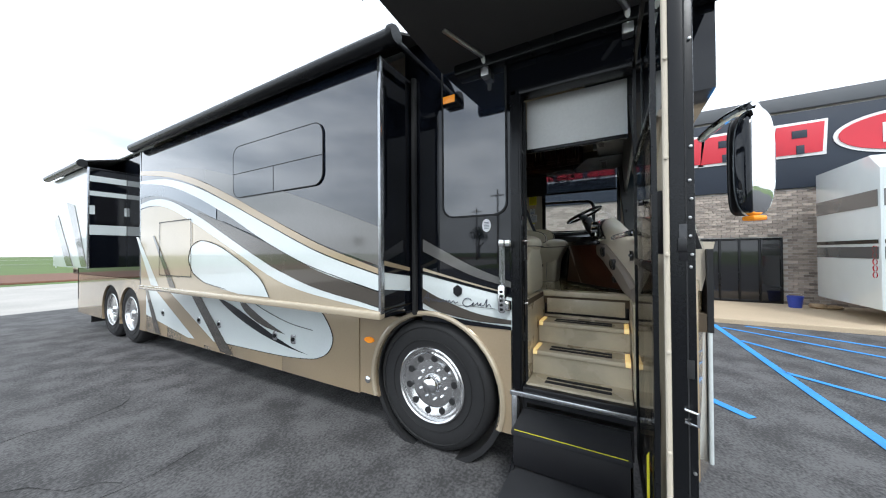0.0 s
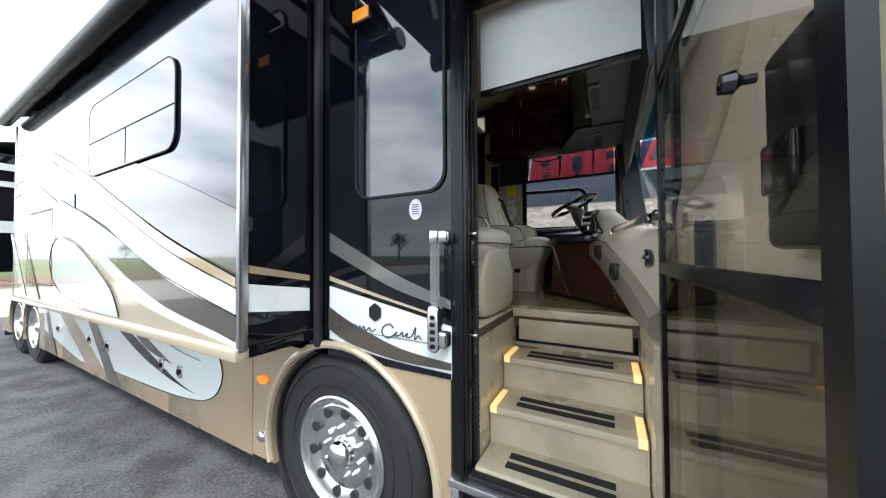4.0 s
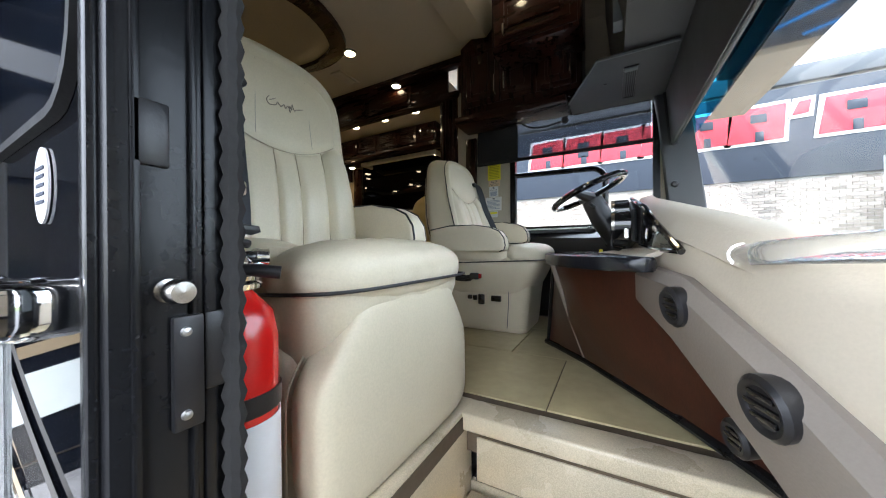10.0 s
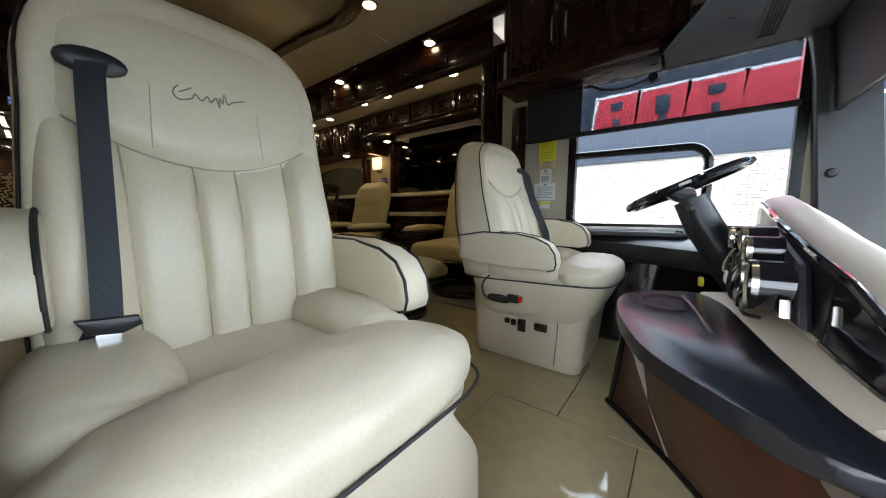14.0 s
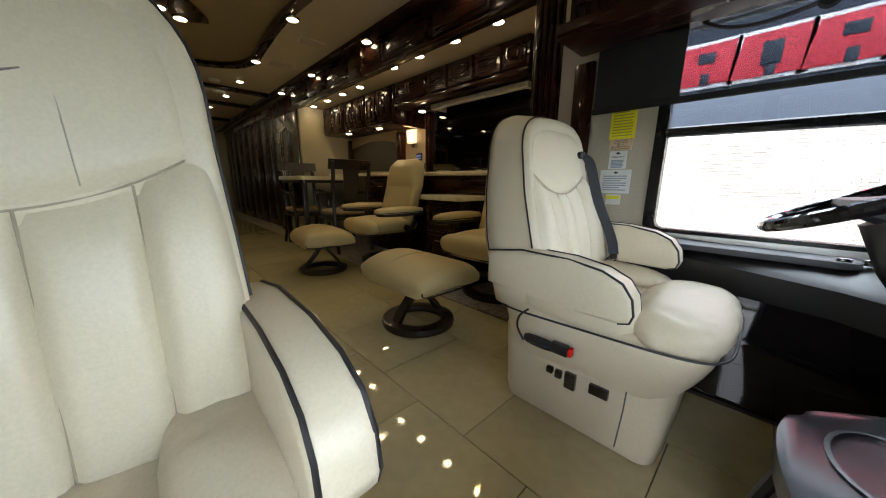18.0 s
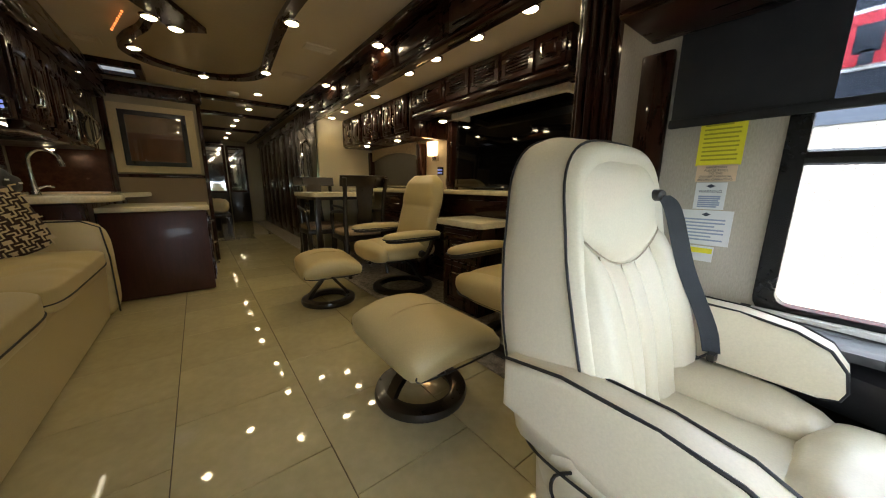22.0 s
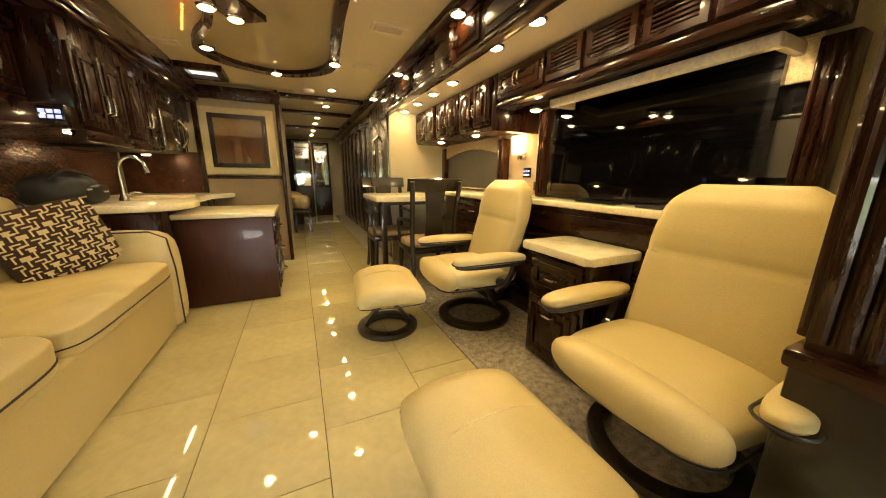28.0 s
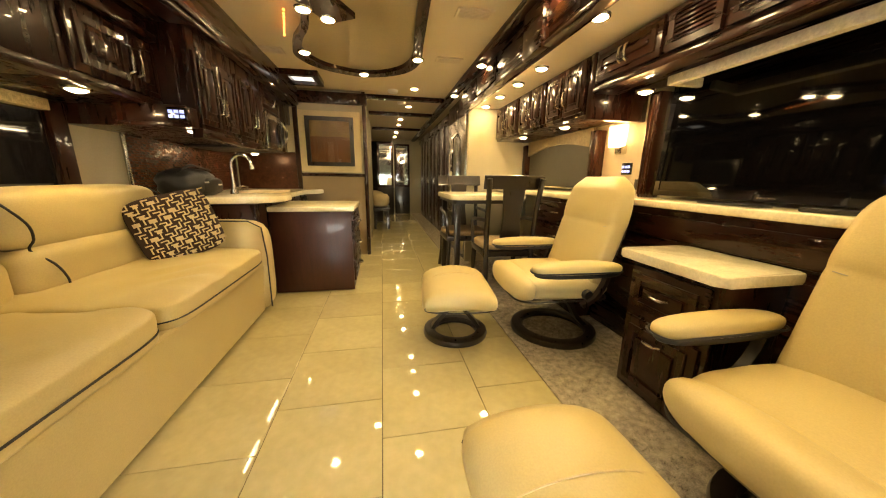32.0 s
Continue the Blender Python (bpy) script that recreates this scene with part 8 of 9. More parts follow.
for i in range(3):
    for j in range(2):
        part("key", box(2.941, 2.945, 3.472 + 0.026 * i, 3.488 + 0.026 * i, 2.305 + 0.03 * j, 2.320 + 0.03 * j), BLUELED, tp, "lit blue key", smooth=0)
ol = thing("wall_outlet", "small black wall outlet above the counter", "outlet", at=(2.95, 3.4, 2.22))
part("plate", box(2.95, 2.957, 3.36, 3.42, 2.19, 2.26, 0.003), BLACKABS, ol)

# ---- nightstand between the recliners ----
ns = thing("side_cabinet", "low dark cherry cabinet with a cream top between the recliners", "side cabinet", at=(2.7, 2.55, FLOOR))
part("body", box(2.41, 2.735, 2.36, 2.75, FLOOR + 0.006, 1.905, 0.005), WOOD, ns)
part("top", prism(rounded(2.355, 2.722, 2.315, 2.79, 0.03), "z", 1.906, 1.945, 0.008), QUARTZTOP, ns, "cream marbled top")
d_ = raised_door(ns, "x", 2.41, 2.38, 2.73, 1.66, 1.88, -1, WOODH, None, "drawer")
flat_pull(d_, "x", 2.378, 2.555, 1.775, -1, 0.07)
d_ = raised_door(ns, "x", 2.41, 2.38, 2.73, 1.30, 1.64, -1, WOOD)
flat_pull(d_, "x", 2.378, 2.555, 1.57, -1, 0.07)

# ---- recliners and footstools ----


def ring_base(t, r):
    part("base_ring", lathe([(r - 0.035, 0.0), (r - 0.04, 0.02), (r - 0.03, 0.038), (r, 0.042), (r + 0.03, 0.034), (r + 0.036, 0.016), (r + 0.032, 0.0), (r - 0.035, 0.0)], (0, 0, 0), "z", 44), DARKWOOD, t, "dark bentwood ring base")


def recliner(at, turn, label):
    t = thing("recliner", label, "armchair", "recliners")
    ring_base(t, 0.235)
    for s in (-1, 1):
        rows = [[(s * 0.02 + w, y, z) for w in (-0.03, 0.03)] for y, z in curve([(0.235, 0.03), (0.16, 0.10), (0.10, 0.20), (0.03, 0.27)], 10)]
    part("stem", slab_of(rows, 0.025), DARKWOOD, t, "curved dark stem", smooth=60)
    part("stem_post", cyl((0, 0.03, 0.22), (0, 0.02, 0.32), 0.035, seg=16), BLACKABS, t)
    part("seat", cushion(0, -0.06, 0.37, 0.58, 0.62, 0.15, 3.2, 11, 0.10, 0.003, 4), LEATHERWARM, t, "puffed seat cushion", smooth=180)
    part("seat_lip", cushion(0, -0.30, 0.365, 0.58, 0.16, 0.16, 2.6, 9, 0.0, 0.002, 9), LEATHERWARM, t, "rolled seat front", smooth=180)
    part("seat_piping", tube([(x, y, 0.315) for x, y in rounded(-0.285, 0.285, -0.365, 0.20, 0.10, 6)], 0.005, 6, True), PIPING, t, "dark piping")
    sec = []
    for k in range(45):
        z = 0.38 + 0.62 * k / 44
        u = k / 44
        pinch = 0.006 * math.exp(-((z - 0.735) / 0.014) ** 2)
        h = 0.268 - 0.045 * max(0, (z - 0.74) / 0.26) ** 1.5 - (0.0 if u < 0.80 else 0.075 * ((u - 0.80) / 0.20) ** 2.6)
        y0 = 0.10 + 0.30 * (z - 0.38) - 0.10 * max(0, z - 0.74)
        th = 0.105 + 0.025 * math.sin(math.pi * u) + 0.018 * min(1, max(0, (z - 0.70) / 0.12)) - (0.0 if u < 0.9 else (u - 0.9) * 0.8)
        ring = []
        for a in range(26):
            q = a * math.tau / 26
            c, s = math.cos(q), math.sin(q)
            r = (abs(c) ** 4 + abs(s) ** 4) ** -0.25
            ring.append((h * c * r, y0 + th / 2 * s * r - (0.006 * min(1, max(0, (z - 0.70) / 0.12)) - pinch + 0.003 * noise.noise(Vector((c * 5, z * 11, 2.0))) if s < 0 else 0) + 0.02 * (c * r) ** 2 * (-1 if s < 0 else 0), z))
        sec.append(ring)
    part("backrest", loft(sec), LEATHERWARM, t, "tall padded back with a head pillow", smooth=180)
    part("back_seam", tube([(x, 0.155 - 0.03 * (x / 0.26) ** 2, 0.735 - 0.03 * (1 - (x / 0.26) ** 2)) for x in np.linspace(-0.235, 0.235, 15)], 0.0016, 5), THREAD, t, "stitched head pillow seam")
    part("back_piping", tube([(s * 0.272, 0.13 + 0.30 * (z - 0.38), z) for s, z in [(1, 0.42 + 0.06 * k) for k in range(6)]], 0.004, 5), PIPING, t, "dark piping")
    for s in (-1, 1):
        a = part("armrest", cushion(s * 0.345, -0.08, 0.525, 0.105, 0.50, 0.07, 3, 9, 0.12, 0.002, 6), LEATHERWARM, t, "padded arm", smooth=180)
        part("arm_shell", cushion(s * 0.345, -0.075, 0.495, 0.10, 0.48, 0.04, 3, 6), PIPING, a, "dark underside piping", smooth=180)
        part("arm_piping", tube([(x, y, 0.512) for x, y in rounded(s * 0.345 - 0.0525, s * 0.345 + 0.0525, -0.330, 0.165, 0.045, 6)], 0.0045, 6, True), PIPING, a, "dark piping")
        rows = [[(s * 0.335 + w, y, z) for w in (-0.018, 0.018)] for y, z in curve([(0.12, 0.49), (0.10, 0.42), (0.05, 0.34), (-0.02, 0.30)], 8)]
        part("arm_support", slab_of(rows, 0.022), DARKWOOD, a, "curved dark arm support", smooth=60)
        part("tension_knob", lathe([(0.0, 0.03), (0.026, 0.028), (0.03, 0.0)], (s * 0.30, 0.02, 0.36), "x", 16), BLACKABS, t, "black tension knob")
    t.matrix_basis = pose(*at, 0, 0, turn)
    return t


def footstool(at, turn):
    t = thing("footstool", "butter leather footstool on a dark ring base", "footstool", "footstools")
    ring_base(t, 0.17)
    for s in (-1, 1):
        rows = [[(s * 0.0 + w, y, z) for w in (-0.028, 0.028)] for y, z in curve([(s * 0.165, 0.03), (s * 0.13, 0.09), (s * 0.07, 0.16), (s * 0.03, 0.22)], 8)]
        part("stem", slab_of(rows, 0.022), DARKWOOD, t, "curved dark stem", smooth=60)
    part("stem_block", box(-0.05, 0.05, -0.08, 0.08, 0.20, 0.255, 0.01), BLACKABS, t)
    sec = []
    for k in range(15):
        x = -0.28 + 0.56 * k / 14
        e = (1 - abs(x / 0.28) ** 7) ** 0.5 if abs(x) < 0.279 else 0.12
        ring = []
        for a in range(22):
            q = a * math.tau / 22
            c, s = math.cos(q), math.sin(q)
            r = (abs(c) ** 3.2 + abs(s) ** 3.2) ** (-1 / 3.2)
            y = 0.215 * c * r * (0.9 + 0.1 * e)
            ring.append((x, y, 0.315 + 0.065 * s * r * (0.45 + 0.55 * e) - 0.10 * (y / 0.215) ** 2 * 0.35 + (0.012 if s > 0 else 0)))
        sec.append(ring)
    part("cushion", loft(sec), LEATHERWARM, t, "curved leather pad", smooth=180)
    for s in (-1, 1):
        part("piping", tube([(s * 0.272, 0.20 * math.cos(a), 0.30 + 0.045 * math.sin(a) - 0.02 * math.cos(a) ** 2) for a in np.linspace(0, math.tau, 25)[:-1]], 0.004, 5, True), PIPING, t, "dark piping")
    part("seam", tube([(-0.04, 0.21 * math.cos(a), 0.333 + 0.062 * math.sin(a) ** 0.7 - 0.032 * math.cos(a) ** 2) for a in np.linspace(0.15, math.pi - 0.15, 14)], 0.0025, 5), PATTERNGOLD, t, "pad seam")
    t.matrix_basis = pose(*at, 0, 0, turn)
    return t


recliner((2.36, 3.29, FLOOR + 0.004), -93, "butter leather recliner with dark wood ring base near the dinette")
recliner((2.42, 1.95, FLOOR + 0.004), -90, "butter leather recliner with dark wood ring base behind the driver")
footstool((1.71, 3.36, FLOOR), -97)
footstool((1.665, 1.96, FLOOR), -90)

# ---- sofa ----
sf = thing("sofa", "long butter leather sofa with dark piping", "sofa", at=(0.0, 3.0, FLOOR))
part("base", prism([(-0.30, FLOOR + 0.03), (0.405, FLOOR + 0.03), (0.432, 1.635), (0.422, 1.648), (-0.30, 1.648)], "y", 1.74, 3.86, 0.008), LEATHERWARM, sf, "leather front panel")
part("plinth", box(-0.28, 0.365, 1.76, 3.85, FLOOR + 0.001, FLOOR + 0.031), DARKWOOD, sf, "dark recessed plinth", smooth=0)
for y0, y1 in ((1.74, 2.826), (2.834, 3.845)):
    ym, hy = (y0 + y1) / 2, (y1 - y0) / 2
    b = cushion(0.10, ym, 1.705, 0.72, y1 - y0, 0.15, 9, 30, 0.14, 0.003, y0)
    for v in b.verts:
        high = min(1.0, max(0.0, (v.co.z - 1.735) / 0.03))
        v.co.z += high * (0.011 * noise.noise(Vector((v.co.x * 7, v.co.y * 4, y0))) + 0.006 * math.sin(v.co.y * 34 + 5 * math.sin(v.co.x * 11)) * max(0.0, noise.noise(Vector((v.co.x * 3, v.co.y * 3, 7.0 + y0))) + 0.2))
        v.co.z -= 0.012 * high * min(1.0, max(0.0, (v.co.x - 0.25) / 0.2)) ** 2
    c = part("seat_cushion", b, LEATHERWARM, sf, "padded seat cushion", smooth=180)
    edge = [(0.10 + 0.364 * math.copysign(abs(math.cos(a)) ** 0.25, math.cos(a)), ym + (hy + 0.003) * math.copysign(abs(math.sin(a)) ** 0.25, math.sin(a))) for a in np.linspace(-1.35, 1.35, 41)]
    part("cushion_piping", tube([(x, y, 1.682) for x, y in edge], 0.0036, 6), PIPING, c, "dark piping")
for y0, y1 in ((1.74, 2.965), (2.97, 3.855)):
    for nm, cx, cz, sz, pw_ in (("back_cushion", -0.20, 1.845, 0.235, 3.6), ("back_roll", -0.225, 2.060, 0.265, 3.2)):
        b = cushion(cx, (y0 + y1) / 2, cz, 0.25, y1 - y0, sz, pw_ + 1.2, 18, 0.0, 0.003, y0 + cz)
        for v in b.verts:
            v.co.x += 0.006 * noise.noise(Vector((v.co.y * 5, v.co.z * 4, cz))) + 0.003 * math.sin(v.co.z * 60) * noise.noise(Vector((v.co.y * 6, 2.0, cz)))
        part(nm, b, LEATHERWARM, sf, "rolled back cushion", smooth=180)
part("roll_piping", tube([p[1:] for p in curve([(0, -0.150, 2.985, 2.165), (1, -0.098, 3.03, 2.06), (2, -0.100, 3.045, 1.99), (3, -0.118, 3.04, 1.945), (4, -0.078, 3.075, 1.88), (5, -0.070, 3.105, 1.80), (6, -0.078, 3.10, 1.745)], 28)], 0.0045, 6), PIPING, sf, "dark piping")
part("end_piping", tube([p[1:] for p in curve([(0, -0.24, 3.84, 2.175), (1, -0.15, 3.845, 2.15), (2, -0.108, 3.845, 2.08), (3, -0.110, 3.845, 2.0)], 12)], 0.0045, 6), PIPING, sf, "dark piping")
part("arm", cushion(0.05, 3.925, 1.61, 0.83, 0.15, 0.68, 6, 9, 0.0, 0.002, 2), LEATHERWARM, sf, "slim padded arm", smooth=180)
part("arm_piping", tube([(0.455, 3.862, 1.32), (0.458, 3.862, 1.70), (0.44, 3.862, 1.90), (0.36, 3.862, 1.945), (0.0, 3.862, 1.95)], 0.005, 6), PIPING, sf, "dark piping")
pw = thing("throw_pillow", "chocolate throw pillow with a gold fretwork pattern", "pillow", at=(0.02, 3.6, 1.76))
PM = pose(0.08, 3.62, 1.955, 0, 0, 0) @ Matrix.Rotation(radians(-50), 4, "Z") @ Matrix.Rotation(radians(-12), 4, "Y") @ Matrix.Rotation(radians(14), 4, "X")
b = cushion(0, 0, 0, 0.11, 0.40, 0.38, 5, 12)
for v in b.verts:
    f = max(0.0, (1 - (v.co.y / 0.21) ** 4) * (1 - (v.co.z / 0.20) ** 4))
    v.co.x *= 0.25 + 0.95 * f
b.transform(PM)
part("pad", b, PATTERNDARK, pw, smooth=180)
pr = random.Random(21)
N = 11
for i in range(N):
    for j in range(N):
        y, z = (-0.5 + (i + 0.5) / N) * 0.37, (-0.5 + (j + 0.5) / N) * 0.35
        f = max(0.0, (1 - (y / 0.21) ** 4) * (1 - (z / 0.20) ** 4))
        x = 0.055 * (0.25 + 0.95 * f) + 0.001
        s, w = 0.0175, 0.0032
        if (i + j) % 2:
            b = box(x - 0.004, x + 0.002, y - s, y + s, z - w, z + w)
            box(x - 0.004, x + 0.002, y + (s - 2 * w if pr.random() < 0.5 else -s), y + (s if pr.random() < 0.5 else -s + 2 * w), z - s, z + w, bm=b)
        else:
            b = box(x - 0.004, x + 0.002, y - w, y + w, z - s, z + s)
            q = pr.choice((-1, 1))
            box(x - 0.004, x + 0.002, min(0, q * s * 1.6) + y, max(0, q * s * 1.6) + y, z + q * (s - w) - w, z + q * (s - w) + w, bm=b)
        b.transform(PM)
        part("embroidered_fret", b, PATTERNGOLD, pw, smooth=0)

# ---- kitchen ----
kb = thing("sink_cabinet", "dark cherry kitchen base cabinet under the sink", "cabinet", at=(0.0, 4.8, FLOOR))
part("body", box(SX + 0.065, 0.36, 4.02, 5.58, FLOOR + 0.006, 2.045, 0.006), WOOD, kb)
for y0, y1 in ((4.95, 5.25), (5.26, 5.56)):
    raised_door(kb, "x", 0.36, y0, y1, 1.36, 2.02, 1, WOOD, (y0 + 0.04, 1.85, 0.09))
kc = thing("kitchen_countertop", "cream marbled kitchen countertop with a rounded end", "countertop", at=(0.1, 4.7, 2.05))
cpts = [(SX + 0.063, 3.99), (0.20, 3.99), (0.36, 4.02), (0.46, 4.10), (0.51, 4.24), (0.51, 4.42), (0.47, 4.55), (0.40, 4.70), (0.40, 5.30), (0.50, 5.42), (0.56, 5.50), (0.57, 5.58), (SX + 0.063, 5.58)]
part("slab", prism(cpts, "z", 2.05, 2.098, 0.010), QUARTZTOP, kc, smooth=40)
part("sink_board", prism(rounded(0.0, 0.36, 4.62, 5.0, 0.06), "z", 2.0985, 2.112, 0.004), mat("sink_cover", (0.66, 0.52, 0.34), 0.3, 0, 0.1), kc, "solid-surface sink cover")
fa = thing("faucet", "brushed nickel gooseneck faucet on the counter", "faucet", at=(0.06, 4.45, 2.1))
part("base", lathe([(0.0, 0.0), (0.030, 0.0), (0.028, 0.02), (0.018, 0.04), (0.016, 0.10), (0.0, 0.10)], (0.06, 4.45, 2.099), "z", 18), NICKEL, fa)
part("neck", tube([(0.06, 4.45, 2.19)] + [(0.06 + 0.075 * (1 - math.cos(a)), 4.45 + 0.01 * math.sin(a), 2.33 + 0.085 * math.sin(a)) for a in np.linspace(0, math.pi * 0.92, 14)], 0.012, 12), NICKEL, fa, "curved neck")
part("spray_head", tube([(0.208, 4.452, 2.345), (0.216, 4.452, 2.30)], [0.014, 0.018], 12), NICKEL, fa)
part("lever", tube([(0.065, 4.47, 2.14), (0.10, 4.52, 2.16), (0.13, 4.55, 2.152)], [0.010, 0.007, 0.006], 8), NICKEL, fa)
pn_ = thing("peninsula_cabinet", "dark cherry end cabinet with drawers and a cream top", "cabinet", at=(0.7, 4.5, FLOOR))
part("body", box(0.37, 1.0, 4.28, 4.94, FLOOR + 0.006, 1.965, 0.006), DARKWOOD, pn_)
part("end_panel", box(0.365, 1.004, 4.262, 4.28, FLOOR + 0.006, 1.965, 0.004), CONSOLEWOOD, pn_, "smooth dark end panel")
part("top", box(0.345, 1.03, 4.245, 4.96, 1.966, 2.005, 0.008, 3), QUARTZTOP, pn_, "cream marbled top")
for k in range(3):
    z0 = 1.34 + 0.205 * k
    d_ = raised_door(pn_, "x", 1.0, 4.31, 4.91, z0, z0 + 0.19, 1, WOODH, None, "drawer")
    flat_pull(d_, "x", 1.034, 4.61, z0 + 0.095, 1, 0.10)
ku0 = 2.50
for k, (y0, y1, zt) in enumerate(((3.60, 4.10, 2.90), (4.11, 4.62, 2.93))):
    u = thing("kitchen_wall_cabinet", "dark cherry kitchen wall cabinet with paired doors", "cabinet", "kitchen wall cabinets", at=(0.1, (y0 + y1) / 2, ku0))
    part("body", box(SX + 0.065, 0.28, y0, y1, ku0, 3.04, 0.005), WOOD, u)
    mid = (y0 + y1) / 2
    raised_door(u, "x", 0.28, y0 + 0.01, mid - 0.003, ku0 + 0.03, zt, 1, WOOD, (mid - 0.03, 2.66, 0.10))
    raised_door(u, "x", 0.28, mid + 0.003, y1 - 0.01, ku0 + 0.03, zt, 1, WOOD, (mid + 0.03, 2.66, 0.10))
    part("light_strip", box(0.16, 0.18, y0 + 0.12, y1 - 0.1, ku0 - 0.008, ku0 - 0.002), LEDGLOW, u, "lit under-cabinet strip", smooth=0)
    part("lower_rail", box(0.24, 0.30, y0, y1, ku0 - 0.05, ku0 + 0.004, 0.008), WOODH, u)
for y0, y1, d0, mid, d1 in ((2.40, 3.072, 2.42, 2.64, 2.86), (3.075, 3.598, 3.10, 3.412, 3.592)):
    sb = thing("sofa_wall_cabinet", "dark cherry cabinet above the sofa with paired doors", "cabinet", "cabinets above the sofa", at=(-0.1, (y0 + y1) / 2, 2.60))
    part("body", box(SX + 0.065, 0.11, y0, y1, 2.600, 3.0, 0.005), WOOD, sb)
    for a, c, p in ((d0, mid - 0.003, mid - 0.028), (mid + 0.003, d1, mid + 0.028)):
        raised_door(sb, "x", 0.11, a, c, 2.637, 2.890, 1, WOOD, (p, 2.765, 0.12))
    part("lower_rail", box(0.085, 0.128, y0, y1, 2.592, 2.632, 0.008), WOODH, sb)
    part("upper_rail", box(0.085, 0.150, y0, y1, 2.905, 2.945, 0.012), WOODH, sb, "stepped cornice")
bx_ = thing("control_box", "dark cabinet box with a lit touch panel", "cabinet", at=(0.1, 3.5, 2.5))
part("body", box(-0.05, 0.285, 3.49, 3.597, 2.497, 2.598, 0.006), WOOD, bx_)
part("front_rail", box(-0.055, 0.29, 3.484, 3.492, 2.490, 2.512, 0.003), WOODH, bx_)
part("panel", box(0.200, 0.290, 3.479, 3.489, 2.522, 2.584, 0.003), GLOSSBLACK, bx_, "black touch panel")
for i in range(3):
    for j in range(2):
        part("key", box(0.208 + 0.026 * i, 0.228 + 0.026 * i, 3.4765, 3.479, 2.532 + 0.023 * j, 2.548 + 0.023 * j), BLUELED, bx_, "lit blue key", smooth=0)
mw = thing("microwave", "stainless and black over-counter microwave", "microwave", at=(0.1, 4.9, 2.5))
part("body", box(SX + 0.065, 0.27, 4.64, 5.22, 2.48, 2.80, 0.006), BLACKABS, mw)
part("door", box(0.27, 0.30, 4.65, 5.05, 2.49, 2.79, 0.006), STAINLESS, mw, "stainless door")
part("window", box(0.301, 0.304, 4.70, 5.0, 2.54, 2.74), GLOSSBLACK, mw, "dark door window", smooth=0)
part("handle", tube([(0.31, 5.03, 2.52), (0.345, 5.05, 2.58), (0.352, 5.055, 2.64), (0.345, 5.05, 2.70), (0.31, 5.03, 2.76)], 0.011, 8), CHROME, mw, "bowed chrome handle")
part("keypad", box(0.27, 0.302, 5.06, 5.21, 2.49, 2.79, 0.004), GLOSSBLACK, mw)
mc = thing("microwave_cabinet", "dark cherry cabinet above the microwave", "cabinet", at=(0.1, 4.9, 2.8))
part("body", box(SX + 0.065, 0.26, 4.63, 5.58, 2.81, 3.04, 0.005), WOOD, mc)
raised_door(mc, "x", 0.26, 4.65, 5.10, 2.83, 3.02, 1, WOODH, (4.9, 2.9, 0.06))
setting("kitchen_crown", box(0.06, 0.34, 1.72, 5.58, 3.01, 3.062, 0.012), WOODH, "dark cherry crown over the kitchen cabinets", "trim")
setting("backsplash_bed", box(SX + 0.061, SX + 0.066, 4.0, 5.58, 2.10, 2.52), PATTERNDARK, "dark grout of the mosaic backsplash", "wall", 0)
setting("backsplash_trim", box(SX + 0.062, SX + 0.076, 3.97, 4.0, 2.10, 2.52, 0.004), NICKEL, "metal edge of the backsplash", "trim")
bag = thing("duffel_bag", "black nylon duffel bag lying on the counter", "bag", at=(-0.1, 4.1, 2.1))
part("body", cushion(-0.08, 4.10, 2.19, 0.26, 0.42, 0.19, 2.8, 10, 0.0, 0.02, 3), BAGCLOTH, bag, smooth=180)
part("pocket", cushion(0.03, 4.16, 2.17, 0.08, 0.26, 0.12, 3, 7, 0.0, 0.01, 8), BAGCLOTH, bag, "zipped pocket", smooth=180)
part("strap", tube(curve([(-0.06, 3.96, 2.26), (-0.02, 4.02, 2.31), (0.0, 4.10, 2.30), (0.02, 4.2, 2.28)], 14), 0.009, 6), BAGCLOTH, bag)
for yy, zz in ((4.02, 2.20), (4.20, 2.18)):
    part("white_mark", box(0.073, 0.077, yy - 0.025, yy + 0.025, zz - 0.006, zz + 0.004), PAPER, bag, "small white mark", smooth=0)
wl_ = thing("sofa_window", "lounge window with a dark shade and wood casing", "window", at=(-0.35, 2.9, 2.2))
part("shade", box(SX + 0.062, SX + 0.072, 2.1, 3.50, 2.10, 2.585), GLOSSBLACK, wl_, "dark window pane", smooth=0)
part("casing", box(SX + 0.062, SX + 0.10, 3.505, 3.60, 2.05, 2.598, 0.008), WOOD, wl_, "dark cherry casing")
part("valance", box(SX + 0.065, SX + 0.115, 2.1, 3.503, 2.545, 2.598, 0.004), mat("woven_valance", (0.48, 0.40, 0.25), 0.8, 0, 0.5, 60, 180, 0.5), wl_, "woven valance")
